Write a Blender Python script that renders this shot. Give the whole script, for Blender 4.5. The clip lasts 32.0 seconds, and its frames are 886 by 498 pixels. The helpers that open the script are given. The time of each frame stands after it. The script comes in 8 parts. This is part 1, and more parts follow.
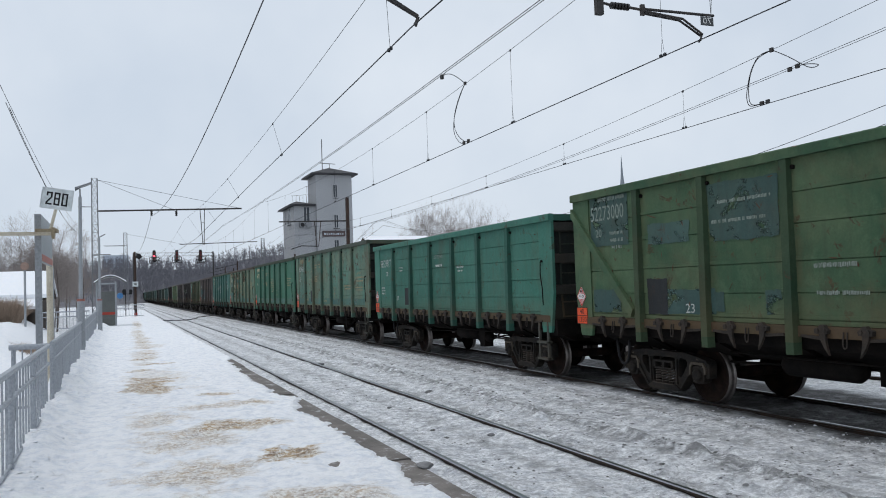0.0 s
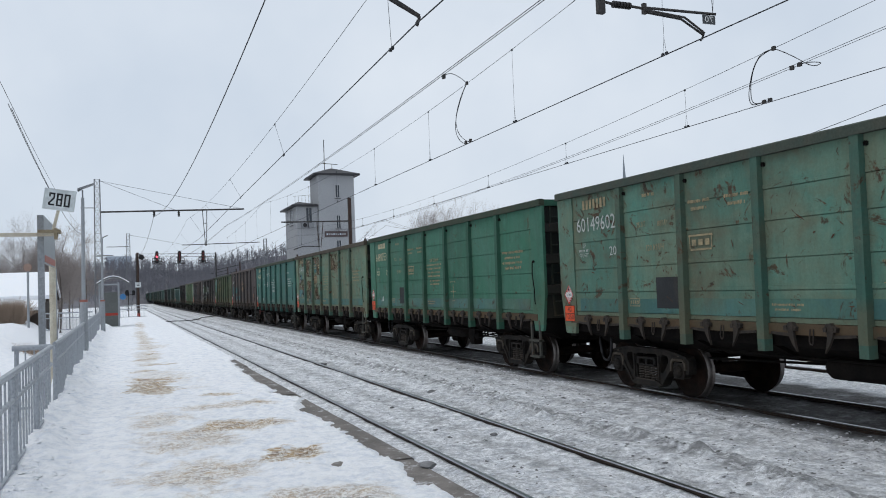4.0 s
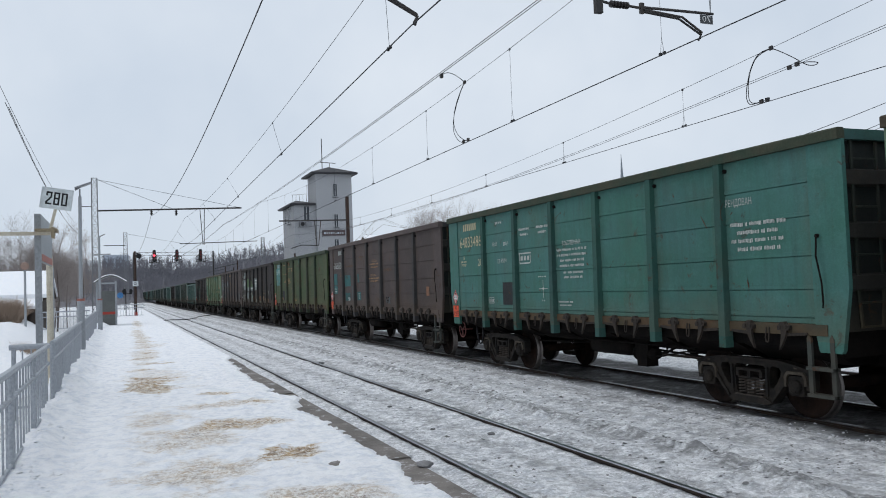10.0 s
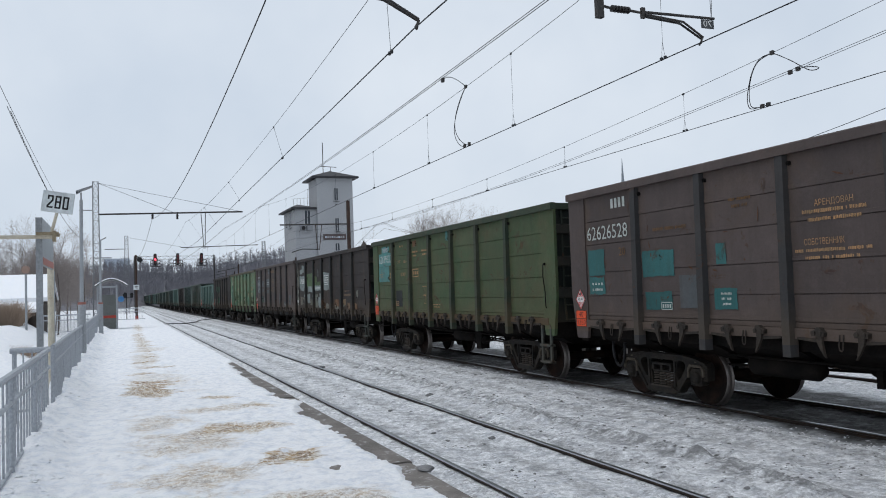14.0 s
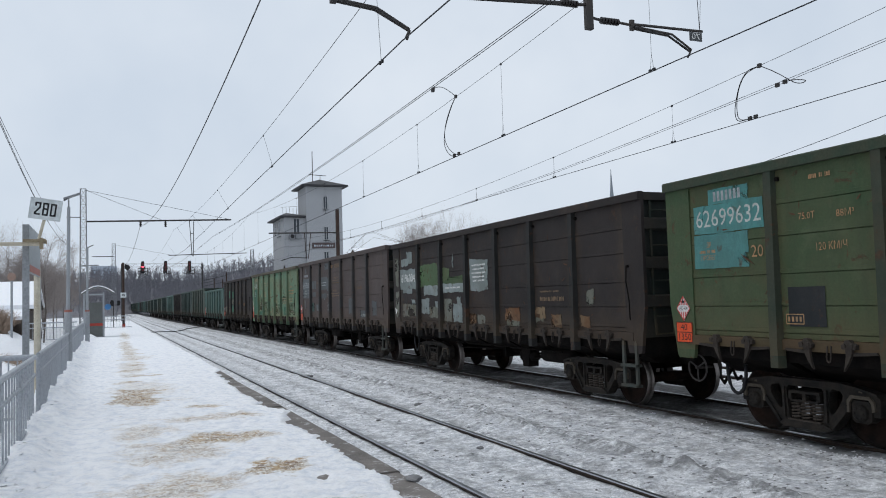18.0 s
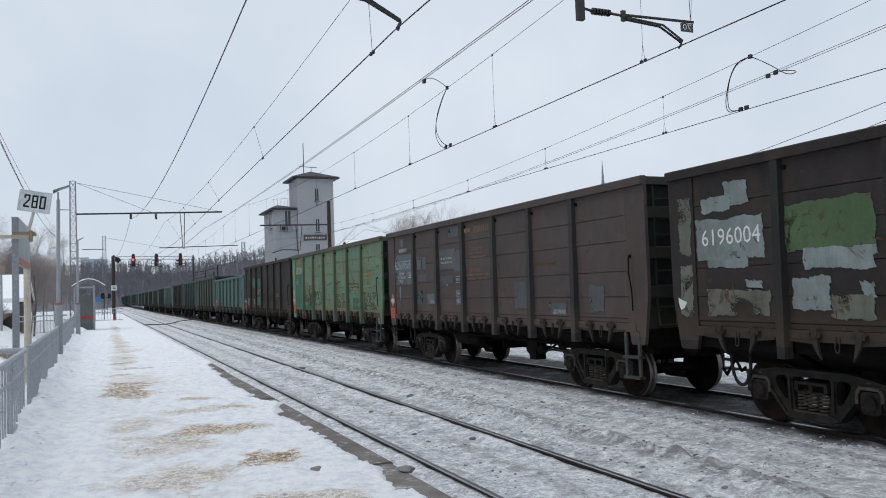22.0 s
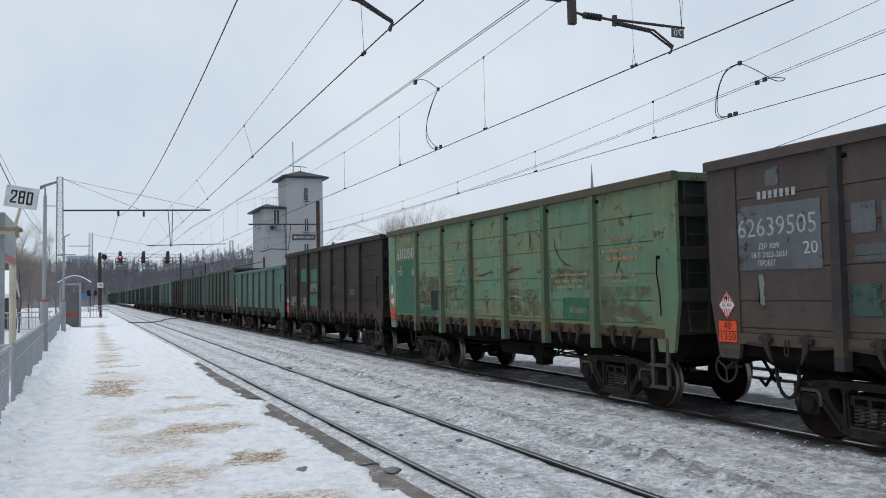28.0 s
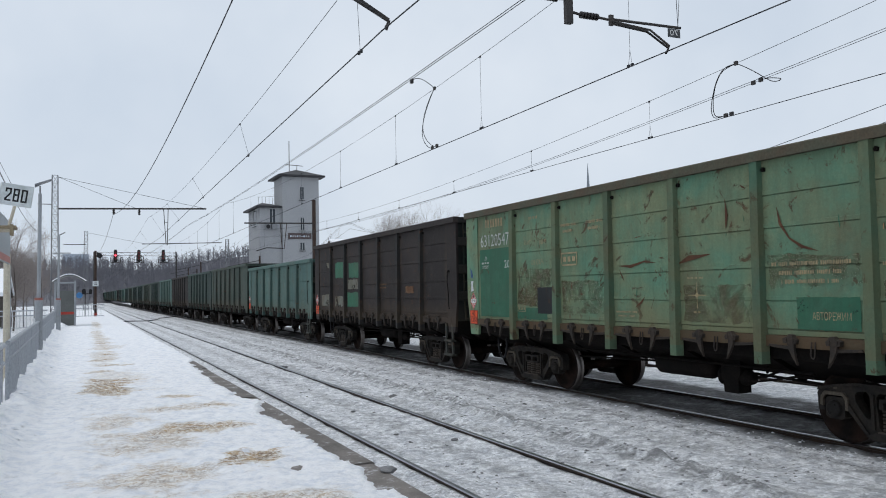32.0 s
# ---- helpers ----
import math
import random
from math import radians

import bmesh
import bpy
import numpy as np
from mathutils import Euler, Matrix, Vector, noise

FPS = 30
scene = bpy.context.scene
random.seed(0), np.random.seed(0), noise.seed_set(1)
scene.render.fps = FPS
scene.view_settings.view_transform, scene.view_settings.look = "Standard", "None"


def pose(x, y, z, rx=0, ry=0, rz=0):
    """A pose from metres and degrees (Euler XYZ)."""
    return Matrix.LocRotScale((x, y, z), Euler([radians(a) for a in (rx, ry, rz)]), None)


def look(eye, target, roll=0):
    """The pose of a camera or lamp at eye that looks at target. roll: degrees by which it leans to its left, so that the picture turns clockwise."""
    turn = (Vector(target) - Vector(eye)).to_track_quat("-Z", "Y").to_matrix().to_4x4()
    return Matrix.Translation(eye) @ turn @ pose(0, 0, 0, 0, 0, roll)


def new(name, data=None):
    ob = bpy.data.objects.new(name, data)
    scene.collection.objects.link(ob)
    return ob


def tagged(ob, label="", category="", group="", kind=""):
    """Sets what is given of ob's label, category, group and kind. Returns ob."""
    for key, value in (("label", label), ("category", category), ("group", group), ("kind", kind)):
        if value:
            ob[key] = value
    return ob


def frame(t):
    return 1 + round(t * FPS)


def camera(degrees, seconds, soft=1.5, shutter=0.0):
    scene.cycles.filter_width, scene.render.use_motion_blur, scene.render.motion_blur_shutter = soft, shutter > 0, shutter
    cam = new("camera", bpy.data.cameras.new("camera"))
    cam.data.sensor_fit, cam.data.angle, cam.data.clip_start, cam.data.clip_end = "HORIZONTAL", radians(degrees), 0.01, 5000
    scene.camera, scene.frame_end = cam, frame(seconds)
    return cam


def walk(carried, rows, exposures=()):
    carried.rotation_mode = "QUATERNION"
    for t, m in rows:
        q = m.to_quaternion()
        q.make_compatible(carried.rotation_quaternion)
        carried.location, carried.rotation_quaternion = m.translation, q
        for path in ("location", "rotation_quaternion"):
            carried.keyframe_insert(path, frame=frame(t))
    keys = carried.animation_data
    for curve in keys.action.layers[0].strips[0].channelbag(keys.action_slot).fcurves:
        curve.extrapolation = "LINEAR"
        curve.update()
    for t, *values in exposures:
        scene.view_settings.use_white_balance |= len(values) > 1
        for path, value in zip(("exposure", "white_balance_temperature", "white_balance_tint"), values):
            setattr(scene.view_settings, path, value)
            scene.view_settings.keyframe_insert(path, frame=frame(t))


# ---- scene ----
cam = camera(58.09, 32.0, soft=1.0)


def aim(yaw, pitch, roll, dx, dy, dz):
    """Camera pose: yaw to the right of the track's line, pitch upwards, lean; small sway of the carrying arm."""
    eye = Vector((dx, dy, 2.15 + dz))
    a, b = radians(yaw), radians(pitch)
    return look(eye, eye + Vector((math.sin(a) * math.cos(b), math.cos(a) * math.cos(b), math.sin(b))), roll)


walk(cam, [
    (0, aim(22.157, 2.621, -2.008, 0.003, 0.006, 0.002)),
    (0.5, aim(22.145, 2.688, -1.885, -0.003, 0.009, -0.000)),
    (1, aim(22.103, 2.741, -1.849, -0.000, 0.009, 0.001)),
    (1.5, aim(22.114, 2.769, -1.951, 0.002, 0.009, -0.002)),
    (2, aim(22.217, 2.842, -2.162, 0.006, 0.010, -0.001)),
    (2.5, aim(22.287, 2.746, -2.397, 0.012, 0.015, 0.000)),
    (3, aim(22.194, 2.643, -2.403, 0.011, 0.008, -0.002)),
    (3.5, aim(22.059, 2.604, -2.275, 0.009, 0.010, -0.004)),
    (5.5, aim(22.022, 2.669, -2.004, 0.003, 0.002, -0.002)),
    (6, aim(22.047, 2.706, -1.942, 0.001, 0.004, -0.000)),
    (6.5, aim(22.109, 2.766, -1.959, 0.002, 0.006, -0.002)),
    (7, aim(22.173, 2.744, -2.037, 0.002, -0.003, 0.000)),
    (7.5, aim(22.175, 2.661, -2.199, 0.008, -0.001, 0.002)),
    (8, aim(22.147, 2.548, -2.280, 0.011, 0.004, 0.002)),
    (8.5, aim(22.075, 2.474, -2.283, 0.008, 0.006, 0.003)),
    (9, aim(22.029, 2.481, -2.233, 0.011, 0.006, -0.002)),
    (9.5, aim(22.061, 2.490, -2.086, 0.008, 0.002, 0.001)),
    (10, aim(22.149, 2.542, -2.136, 0.007, 0.003, 0.002)),
    (10.5, aim(22.295, 2.585, -2.281, 0.008, -0.001, -0.002)),
    (11, aim(22.349, 2.525, -2.330, 0.012, -0.005, -0.001)),
    (11.5, aim(22.326, 2.511, -2.283, 0.007, -0.003, -0.000)),
    (12, aim(22.187, 2.664, -2.255, 0.009, -0.008, -0.001)),
    (12.5, aim(22.144, 2.720, -2.140, 0.007, -0.001, -0.002)),
    (13, aim(22.126, 2.804, -2.070, 0.008, 0.003, -0.002)),
    (13.5, aim(22.113, 2.830, -1.979, 0.001, 0.003, -0.001)),
    (14, aim(22.102, 2.842, -2.052, 0.004, 0.004, 0.001)),
    (14.5, aim(22.104, 2.835, -2.094, 0.004, 0.004, 0.002)),
    (16.5, aim(22.031, 3.225, -1.748, -0.001, -0.002, 0.000)),
    (17, aim(22.351, 3.380, -1.666, 0.001, -0.003, 0.002)),
    (17.5, aim(22.648, 3.438, -1.663, 0.000, -0.003, 0.003)),
    (18, aim(22.906, 3.479, -1.773, -0.003, -0.007, 0.003)),
    (18.5, aim(23.071, 3.587, -1.902, -0.005, -0.005, 0.007)),
    (19, aim(23.083, 3.687, -1.730, -0.007, -0.012, 0.004)),
    (19.5, aim(23.114, 3.661, -1.643, -0.008, -0.011, 0.001)),
    (20, aim(23.135, 3.465, -1.695, -0.006, -0.000, 0.001)),
    (20.5, aim(23.210, 3.224, -1.776, -0.005, -0.001, 0.003)),
    (21, aim(23.305, 2.930, -1.961, -0.004, -0.001, 0.003)),
    (21.5, aim(23.355, 2.738, -2.018, -0.002, -0.003, -0.001)),
    (22, aim(23.483, 2.866, -1.979, -0.004, -0.002, -0.002)),
    (22.5, aim(23.577, 3.083, -1.955, -0.002, -0.003, -0.001)),
    (23, aim(23.497, 3.166, -1.845, -0.002, -0.003, -0.001)),
    (23.5, aim(23.519, 3.129, -1.743, -0.007, -0.003, -0.000)),
    (24, aim(23.542, 3.125, -1.639, -0.008, -0.007, -0.003)),
    (24.5, aim(23.612, 3.141, -1.508, -0.010, -0.005, -0.000)),
    (25, aim(23.697, 3.199, -1.470, -0.009, -0.009, 0.000)),
    (25.5, aim(23.825, 3.208, -1.519, -0.006, -0.005, -0.001)),
    (27.5, aim(24.246, 2.868, -1.448, -0.004, 0.001, -0.000)),
    (28, aim(24.295, 2.944, -1.266, -0.011, -0.004, 0.000)),
    (28.5, aim(24.257, 3.018, -1.250, -0.009, -0.005, 0.001)),
    (29, aim(24.280, 3.020, -1.247, -0.012, -0.006, 0.001)),
    (29.5, aim(24.354, 2.958, -1.240, -0.010, -0.006, 0.001)),
    (30, aim(24.383, 2.907, -1.232, -0.009, -0.002, -0.001)),
    (30.5, aim(24.390, 2.929, -1.289, -0.006, -0.004, -0.002)),
    (31, aim(24.412, 2.899, -1.308, -0.005, 0.000, -0.002)),
    (31.5, aim(24.481, 2.899, -1.250, -0.005, 0.002, -0.002)),
    (32, aim(24.580, 2.891, -1.134, -0.005, 0.006, -0.003)),
])


# ---- world and light ----
world = bpy.data.worlds.new("overcast_sky")
scene.world = world
world.use_nodes = True
wn, wl = world.node_tree.nodes, world.node_tree.links
wn.clear()
sky = wn.new("ShaderNodeTexSky")
sky.sky_type, sky.sun_disc, sky.sun_elevation, sky.sun_rotation = "NISHITA", False, radians(69), radians(300)
sky_dim = wn.new("ShaderNodeMixRGB")
sky_dim.blend_type, sky_dim.inputs[0].default_value, sky_dim.inputs[2].default_value = "MULTIPLY", 1.0, (0.10, 0.10, 0.10, 1)
cloud = wn.new("ShaderNodeTexNoise")
cloud.inputs["Scale"].default_value, cloud.inputs["Detail"].default_value, cloud.inputs["Roughness"].default_value = 2.2, 5.0, 0.55
cloud_ramp = wn.new("ShaderNodeValToRGB")
cloud_ramp.color_ramp.elements[0].position, cloud_ramp.color_ramp.elements[0].color = 0.36, (0.628, 0.708, 0.812, 1)
cloud_ramp.color_ramp.elements[1].position, cloud_ramp.color_ramp.elements[1].color = 0.66, (0.762, 0.826, 0.905, 1)
sky_mix = wn.new("ShaderNodeMixRGB")
sky_mix.inputs[0].default_value = 0.94
back = wn.new("ShaderNodeBackground")
back.inputs["Strength"].default_value = 1.0
world_out = wn.new("ShaderNodeOutputWorld")
wl.new(sky.outputs[0], sky_dim.inputs[1])
wl.new(cloud.outputs["Fac"], cloud_ramp.inputs[0])
wl.new(sky_dim.outputs[0], sky_mix.inputs[1])
wl.new(cloud_ramp.outputs[0], sky_mix.inputs[2])
wl.new(sky_mix.outputs[0], back.inputs[0])
wl.new(back.outputs[0], world_out.inputs[0])

sun_data = bpy.data.lights.new("sun", "SUN")
sun_data.energy, sun_data.angle, sun_data.color = 0.9, radians(40), (1.0, 0.97, 0.93)
sun = new("sun", sun_data)
sun.matrix_world = look((0, 0, 60), (10, -6, 30))
scene.view_settings.exposure = 0.0


# ---- materials ----
def node_mat(name):
    m = bpy.data.materials.new(name)
    m.use_nodes = True
    nt = m.node_tree
    b = nt.nodes["Principled BSDF"]
    return m, nt, b


def noise_node(nt, vec, scale, detail=4.0, rough=0.55, dist=0.0):
    n = nt.nodes.new("ShaderNodeTexNoise")
    n.inputs["Scale"].default_value = scale
    n.inputs["Detail"].default_value = detail
    n.inputs["Roughness"].default_value = rough
    n.inputs["Distortion"].default_value = dist
    if vec is not None:
        nt.links.new(vec, n.inputs["Vector"])
    return n.outputs["Fac"]


def ramp_node(nt, fac, stops):
    r = nt.nodes.new("ShaderNodeValToRGB")
    cr = r.color_ramp
    while len(cr.elements) < len(stops):
        cr.elements.new(0.5)
    for e, (p, c) in zip(cr.elements, stops):
        e.position = p
        e.color = (*c, 1) if len(c) == 3 else (c[0], c[0], c[0], 1)
    nt.links.new(fac, r.inputs[0])
    return r.outputs["Color"]


def mix_node(nt, fac, a, b, mode="MIX"):
    m = nt.nodes.new("ShaderNodeMixRGB")
    m.blend_type = mode
    for sock, v in ((m.inputs[0], fac), (m.inputs[1], a), (m.inputs[2], b)):
        if isinstance(v, (int, float)):
            sock.default_value = v
        elif isinstance(v, tuple):
            sock.default_value = (*v, 1)
        else:
            nt.links.new(v, sock)
    return m.outputs[0]


def math_node(nt, op, a, b=0.0):
    m = nt.nodes.new("ShaderNodeMath")
    m.operation = op
    for sock, v in ((m.inputs[0], a), (m.inputs[1], b)):
        if isinstance(v, (int, float)):
            sock.default_value = v
        else:
            nt.links.new(v, sock)
    return m.outputs[0]


def bump_node(nt, b, height, strength=0.3, distance=0.02):
    n = nt.nodes.new("ShaderNodeBump")
    n.inputs["Strength"].default_value, n.inputs["Distance"].default_value = strength, distance
    nt.links.new(height, n.inputs["Height"])
    nt.links.new(n.outputs[0], b.inputs["Normal"])


def own_coords(nt, stretch=(1, 1, 1), spread=37.0):
    """Object coordinates, shifted for each object by its random number."""
    tc = nt.nodes.new("ShaderNodeTexCoord")
    oi = nt.nodes.new("ShaderNodeObjectInfo")
    add = nt.nodes.new("ShaderNodeVectorMath")
    mul = math_node(nt, "MULTIPLY", oi.outputs["Random"], spread)
    nt.links.new(tc.outputs["Object"], add.inputs[0])
    nt.links.new(mul, add.inputs[1])
    mp = nt.nodes.new("ShaderNodeMapping")
    mp.inputs["Scale"].default_value = stretch
    nt.links.new(add.outputs[0], mp.inputs["Vector"])
    return mp.outputs[0], oi.outputs["Random"]


def worn(name, base, other, rough=0.7, metal=0.0, scale=3.0, fine=40.0, amount=0.5, bump=0.15, gloss=0.25):
    """A plain worn surface: two tones in large blotches, fine grain and a light bump."""
    m, nt, b = node_mat(name)
    v, rnd = own_coords(nt)
    big = ramp_node(nt, noise_node(nt, v, scale, 5), [(0.38, (0,)), (0.68, (1,))])
    fine_n = noise_node(nt, v, fine, 3)
    col = mix_node(nt, math_node(nt, "MULTIPLY", big, amount), base, other)
    grain = ramp_node(nt, fine_n, [(0.3, (0.78,)), (0.7, (1.12,))])
    nt.links.new(mix_node(nt, 1.0, col, grain, "MULTIPLY"), b.inputs["Base Color"])
    nt.links.new(math_node(nt, "MULTIPLY_ADD", fine_n, 0.25), b.inputs["Roughness"])
    b.inputs["Roughness"].default_value = rough
    nt.links.remove(b.inputs["Roughness"].links[0])
    b.inputs["Metallic"].default_value = metal
    b.inputs["Specular IOR Level"].default_value = gloss
    bump_node(nt, b, fine_n, bump, 0.01)
    return m


def wagon_paint(name, base, faded, rust_amount=0.4, dirt=0.4, thin=0.0, soft_edge=0.0):
    """Old sprayed wagon paint: soft faded blotches, faint runs, rust blooms and a few chips; thin above 0 lets the coat below show through."""
    m, nt, b = node_mat(name)
    v, rnd = own_coords(nt)
    streak, _ = own_coords(nt, (5, 5, 0.5))
    blotch = ramp_node(nt, noise_node(nt, v, 0.9, 6, 0.6, 0.4), [(0.36, (0,)), (0.64, (1,))])
    tone = ramp_node(nt, rnd, [(0.0, (0.86,)), (1.0, (1.12,))])
    col = mix_node(nt, blotch, base, faded)
    col = mix_node(nt, 1.0, col, tone, "MULTIPLY")
    runs = ramp_node(nt, noise_node(nt, streak, 1.6, 5, 0.62), [(0.46, (0,)), (0.74, (1,))])
    col = mix_node(nt, math_node(nt, "MULTIPLY", runs, dirt * 0.55), col, (0.036, 0.030, 0.025))
    pale = ramp_node(nt, noise_node(nt, v, 2.6, 8, 0.7), [(0.52, (0,)), (0.72, (1,))])
    col = mix_node(nt, math_node(nt, "MULTIPLY", pale, 0.30), col, tuple(min(1, c * 1.5 + 0.015) for c in faded))
    bloom = ramp_node(nt, noise_node(nt, v, 0.8, 7, 0.66, 0.5), [(0.56 - 0.09 * rust_amount, (0,)), (0.76 - 0.08 * rust_amount, (1,))])
    col = mix_node(nt, math_node(nt, "MULTIPLY", bloom, min(0.8, 0.75 * rust_amount)), col, (0.105, 0.062, 0.034))
    spots = ramp_node(nt, noise_node(nt, v, 2.7, 9, 0.72, 0.8), [(0.625 - 0.075 * rust_amount, (0,)), (0.665 - 0.060 * rust_amount, (1,))])
    rust_c = ramp_node(nt, noise_node(nt, v, 9, 4), [(0.3, (0.030, 0.017, 0.012)), (0.7, (0.100, 0.046, 0.022))])
    col = mix_node(nt, math_node(nt, "MULTIPLY", spots, min(0.9, 0.45 + rust_amount * 0.6)), col, rust_c)
    # rust creeping out of the welds beside the posts and above the sill
    own = nt.nodes.new("ShaderNodeTexCoord").outputs["Object"]
    at = sep(nt, own)
    ragged = math_node(nt, "MULTIPLY", math_node(nt, "SUBTRACT", noise_node(nt, v, 1.7, 7, 0.7, 0.5), 0.5), 0.9)
    side = ramp_node(nt, math_node(nt, "ADD", math_node(nt, "ABSOLUTE", at[1]), ragged), [(0.60, (0,)), (0.92, (1,))])
    side = math_node(nt, "MULTIPLY", side, math_node(nt, "LESS_THAN", math_node(nt, "ABSOLUTE", at[1]), 0.95))
    foot = ramp_node(nt, math_node(nt, "SUBTRACT", 2.0, math_node(nt, "ADD", at[2], ragged)), [(0.12, (0,)), (0.60, (1,))])
    seams = math_node(nt, "MULTIPLY", math_node(nt, "MAXIMUM", side, foot), math_node(nt, "GREATER_THAN", at[2], 1.2))
    col = mix_node(nt, math_node(nt, "MULTIPLY", seams, min(0.70, 0.18 + 0.62 * rust_amount)), col, mix_node(nt, 0.5, (0.150, 0.098, 0.050), faded))
    fine_n = noise_node(nt, v, 26, 6, 0.7)
    col = mix_node(nt, 1.0, col, ramp_node(nt, fine_n, [(0.3, (0.90,)), (0.7, (1.09,))]), "MULTIPLY")
    nt.links.new(col, b.inputs["Base Color"])
    b.inputs["Roughness"].default_value = 0.72
    b.inputs["Specular IOR Level"].default_value = 0.22
    bump_node(nt, b, mix_node(nt, 0.75, fine_n, noise_node(nt, v, 1.3, 3)), 0.45, 0.04)
    if thin:
        left = ramp_node(nt, noise_node(nt, v, 1.9, 6, 0.62, 0.5), [(0.25 + 0.12 * thin, (0,)), (0.33 + 0.13 * thin + soft_edge, (1,))])
        nt.links.new(left, b.inputs["Alpha"])
    return m


def plain(name, col, rough=0.6, metal=0.0):
    return worn(name, col, tuple(c * 0.72 for c in col), rough, metal, 2.0, 30.0, 0.5, 0.08)


def snow_mat(name, dirty, white=0.86, hollow_shade=0.78):
    """Trodden snow in world space; dirty 0 to 1 greys it with soot and grit; its low spots carry painted bluish shade.
    """
    m, nt, b = node_mat(name)
    geo = nt.nodes.new("ShaderNodeNewGeometry")
    p = geo.outputs["Position"]
    mp = nt.nodes.new("ShaderNodeMapping")
    mp.inputs["Scale"].default_value = (1.0, 0.85, 1.0)
    nt.links.new(p, mp.inputs["Vector"])
    big = noise_node(nt, mp.outputs[0], 0.55, 6, 0.6)
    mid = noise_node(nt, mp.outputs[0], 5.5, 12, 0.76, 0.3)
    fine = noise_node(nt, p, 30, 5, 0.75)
    # bluish micro-shade painted into the low spots of the bump noise
    clean = mix_node(nt, ramp_node(nt, mid, [(0.38, (0,)), (0.54, (1,))]), (white * hollow_shade, white * (hollow_shade + 0.04), white * (hollow_shade + 0.11)), (white, white * 1.01, white * 1.03))
    grey = mix_node(nt, ramp_node(nt, mid, [(0.40, (0,)), (0.56, (1,))]), (0.335, 0.342, 0.362), (0.87, 0.885, 0.91))
    mask = math_node(nt, "MULTIPLY", ramp_node(nt, big, [(0.28, (0.35,)), (0.60, (1,))]), dirty)
    col = mix_node(nt, mask, clean, grey)
    flecks = ramp_node(nt, noise_node(nt, mp.outputs[0], 10.0, 12, 0.80, 0.5), [(0.53, (0,)), (0.585, (1,))])
    col = mix_node(nt, math_node(nt, "MULTIPLY", flecks, 0.04 + 0.68 * dirty), col, (0.16, 0.16, 0.168))
    crust = ramp_node(nt, noise_node(nt, mp.outputs[0], 15, 9, 0.78, 0.4), [(0.40, (0.62,)), (0.60, (1.22,))])
    col = mix_node(nt, min(1.0, 0.10 + 1.0 * dirty), col, mix_node(nt, 1.0, col, crust, "MULTIPLY"))
    grit = ramp_node(nt, noise_node(nt, p, 42, 4, 0.8), [(0.60, (0,)), (0.70, (1,))])
    col = mix_node(nt, math_node(nt, "MULTIPLY", grit, 0.05 + 0.75 * dirty), col, (0.10, 0.095, 0.09))
    b.inputs["Roughness"].default_value = 0.8
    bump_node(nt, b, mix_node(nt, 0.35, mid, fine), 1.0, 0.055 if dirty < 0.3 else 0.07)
    return m, nt, b, col, p


def sep(nt, p):
    s = nt.nodes.new("ShaderNodeSeparateXYZ")
    nt.links.new(p, s.inputs[0])
    return s.outputs


def finish(nt, b, col):
    nt.links.new(col, b.inputs["Base Color"])


# ground: dirty snow, sooty along the track of the train
M_GROUND, _nt, _b, _c, _p = snow_mat("trackside_snow", 0.67)
_s = sep(_nt, _p)
_wob = noise_node(_nt, _p, 1.3, 5, 0.6)
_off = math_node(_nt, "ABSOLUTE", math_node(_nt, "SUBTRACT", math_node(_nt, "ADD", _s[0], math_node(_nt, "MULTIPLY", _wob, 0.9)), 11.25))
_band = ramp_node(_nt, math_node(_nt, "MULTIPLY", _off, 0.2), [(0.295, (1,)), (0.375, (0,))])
_rag = noise_node(_nt, _p, 3.4, 9, 0.78)
for _at, _half, _k in ((6.95, 0.10, 0.75), (8.75, 0.09, 0.7), (6.15, 0.06, 0.5), (7.95, 0.08, 0.45), (4.35, 0.06, 0.4), (5.15, 0.06, 0.5)):
    # lengthwise streaks of dirt between the tracks
    _d = math_node(_nt, "ABSOLUTE", math_node(_nt, "SUBTRACT", math_node(_nt, "ADD", _s[0], math_node(_nt, "MULTIPLY", _wob, 0.8)), _at))
    _w = math_node(_nt, "MULTIPLY", ramp_node(_nt, _d, [(_half, (1,)), (_half * 4.5, (0,))]), ramp_node(_nt, _rag, [(0.44, (0,)), (0.56, (_k,))]))
    _c = mix_node(_nt, _w, _c, (0.13, 0.128, 0.13))
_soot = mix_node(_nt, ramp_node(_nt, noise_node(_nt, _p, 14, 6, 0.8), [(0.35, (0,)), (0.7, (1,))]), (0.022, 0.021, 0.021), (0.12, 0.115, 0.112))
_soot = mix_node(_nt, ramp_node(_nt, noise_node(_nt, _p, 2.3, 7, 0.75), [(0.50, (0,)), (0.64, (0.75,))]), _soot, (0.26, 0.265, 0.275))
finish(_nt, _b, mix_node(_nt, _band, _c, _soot))

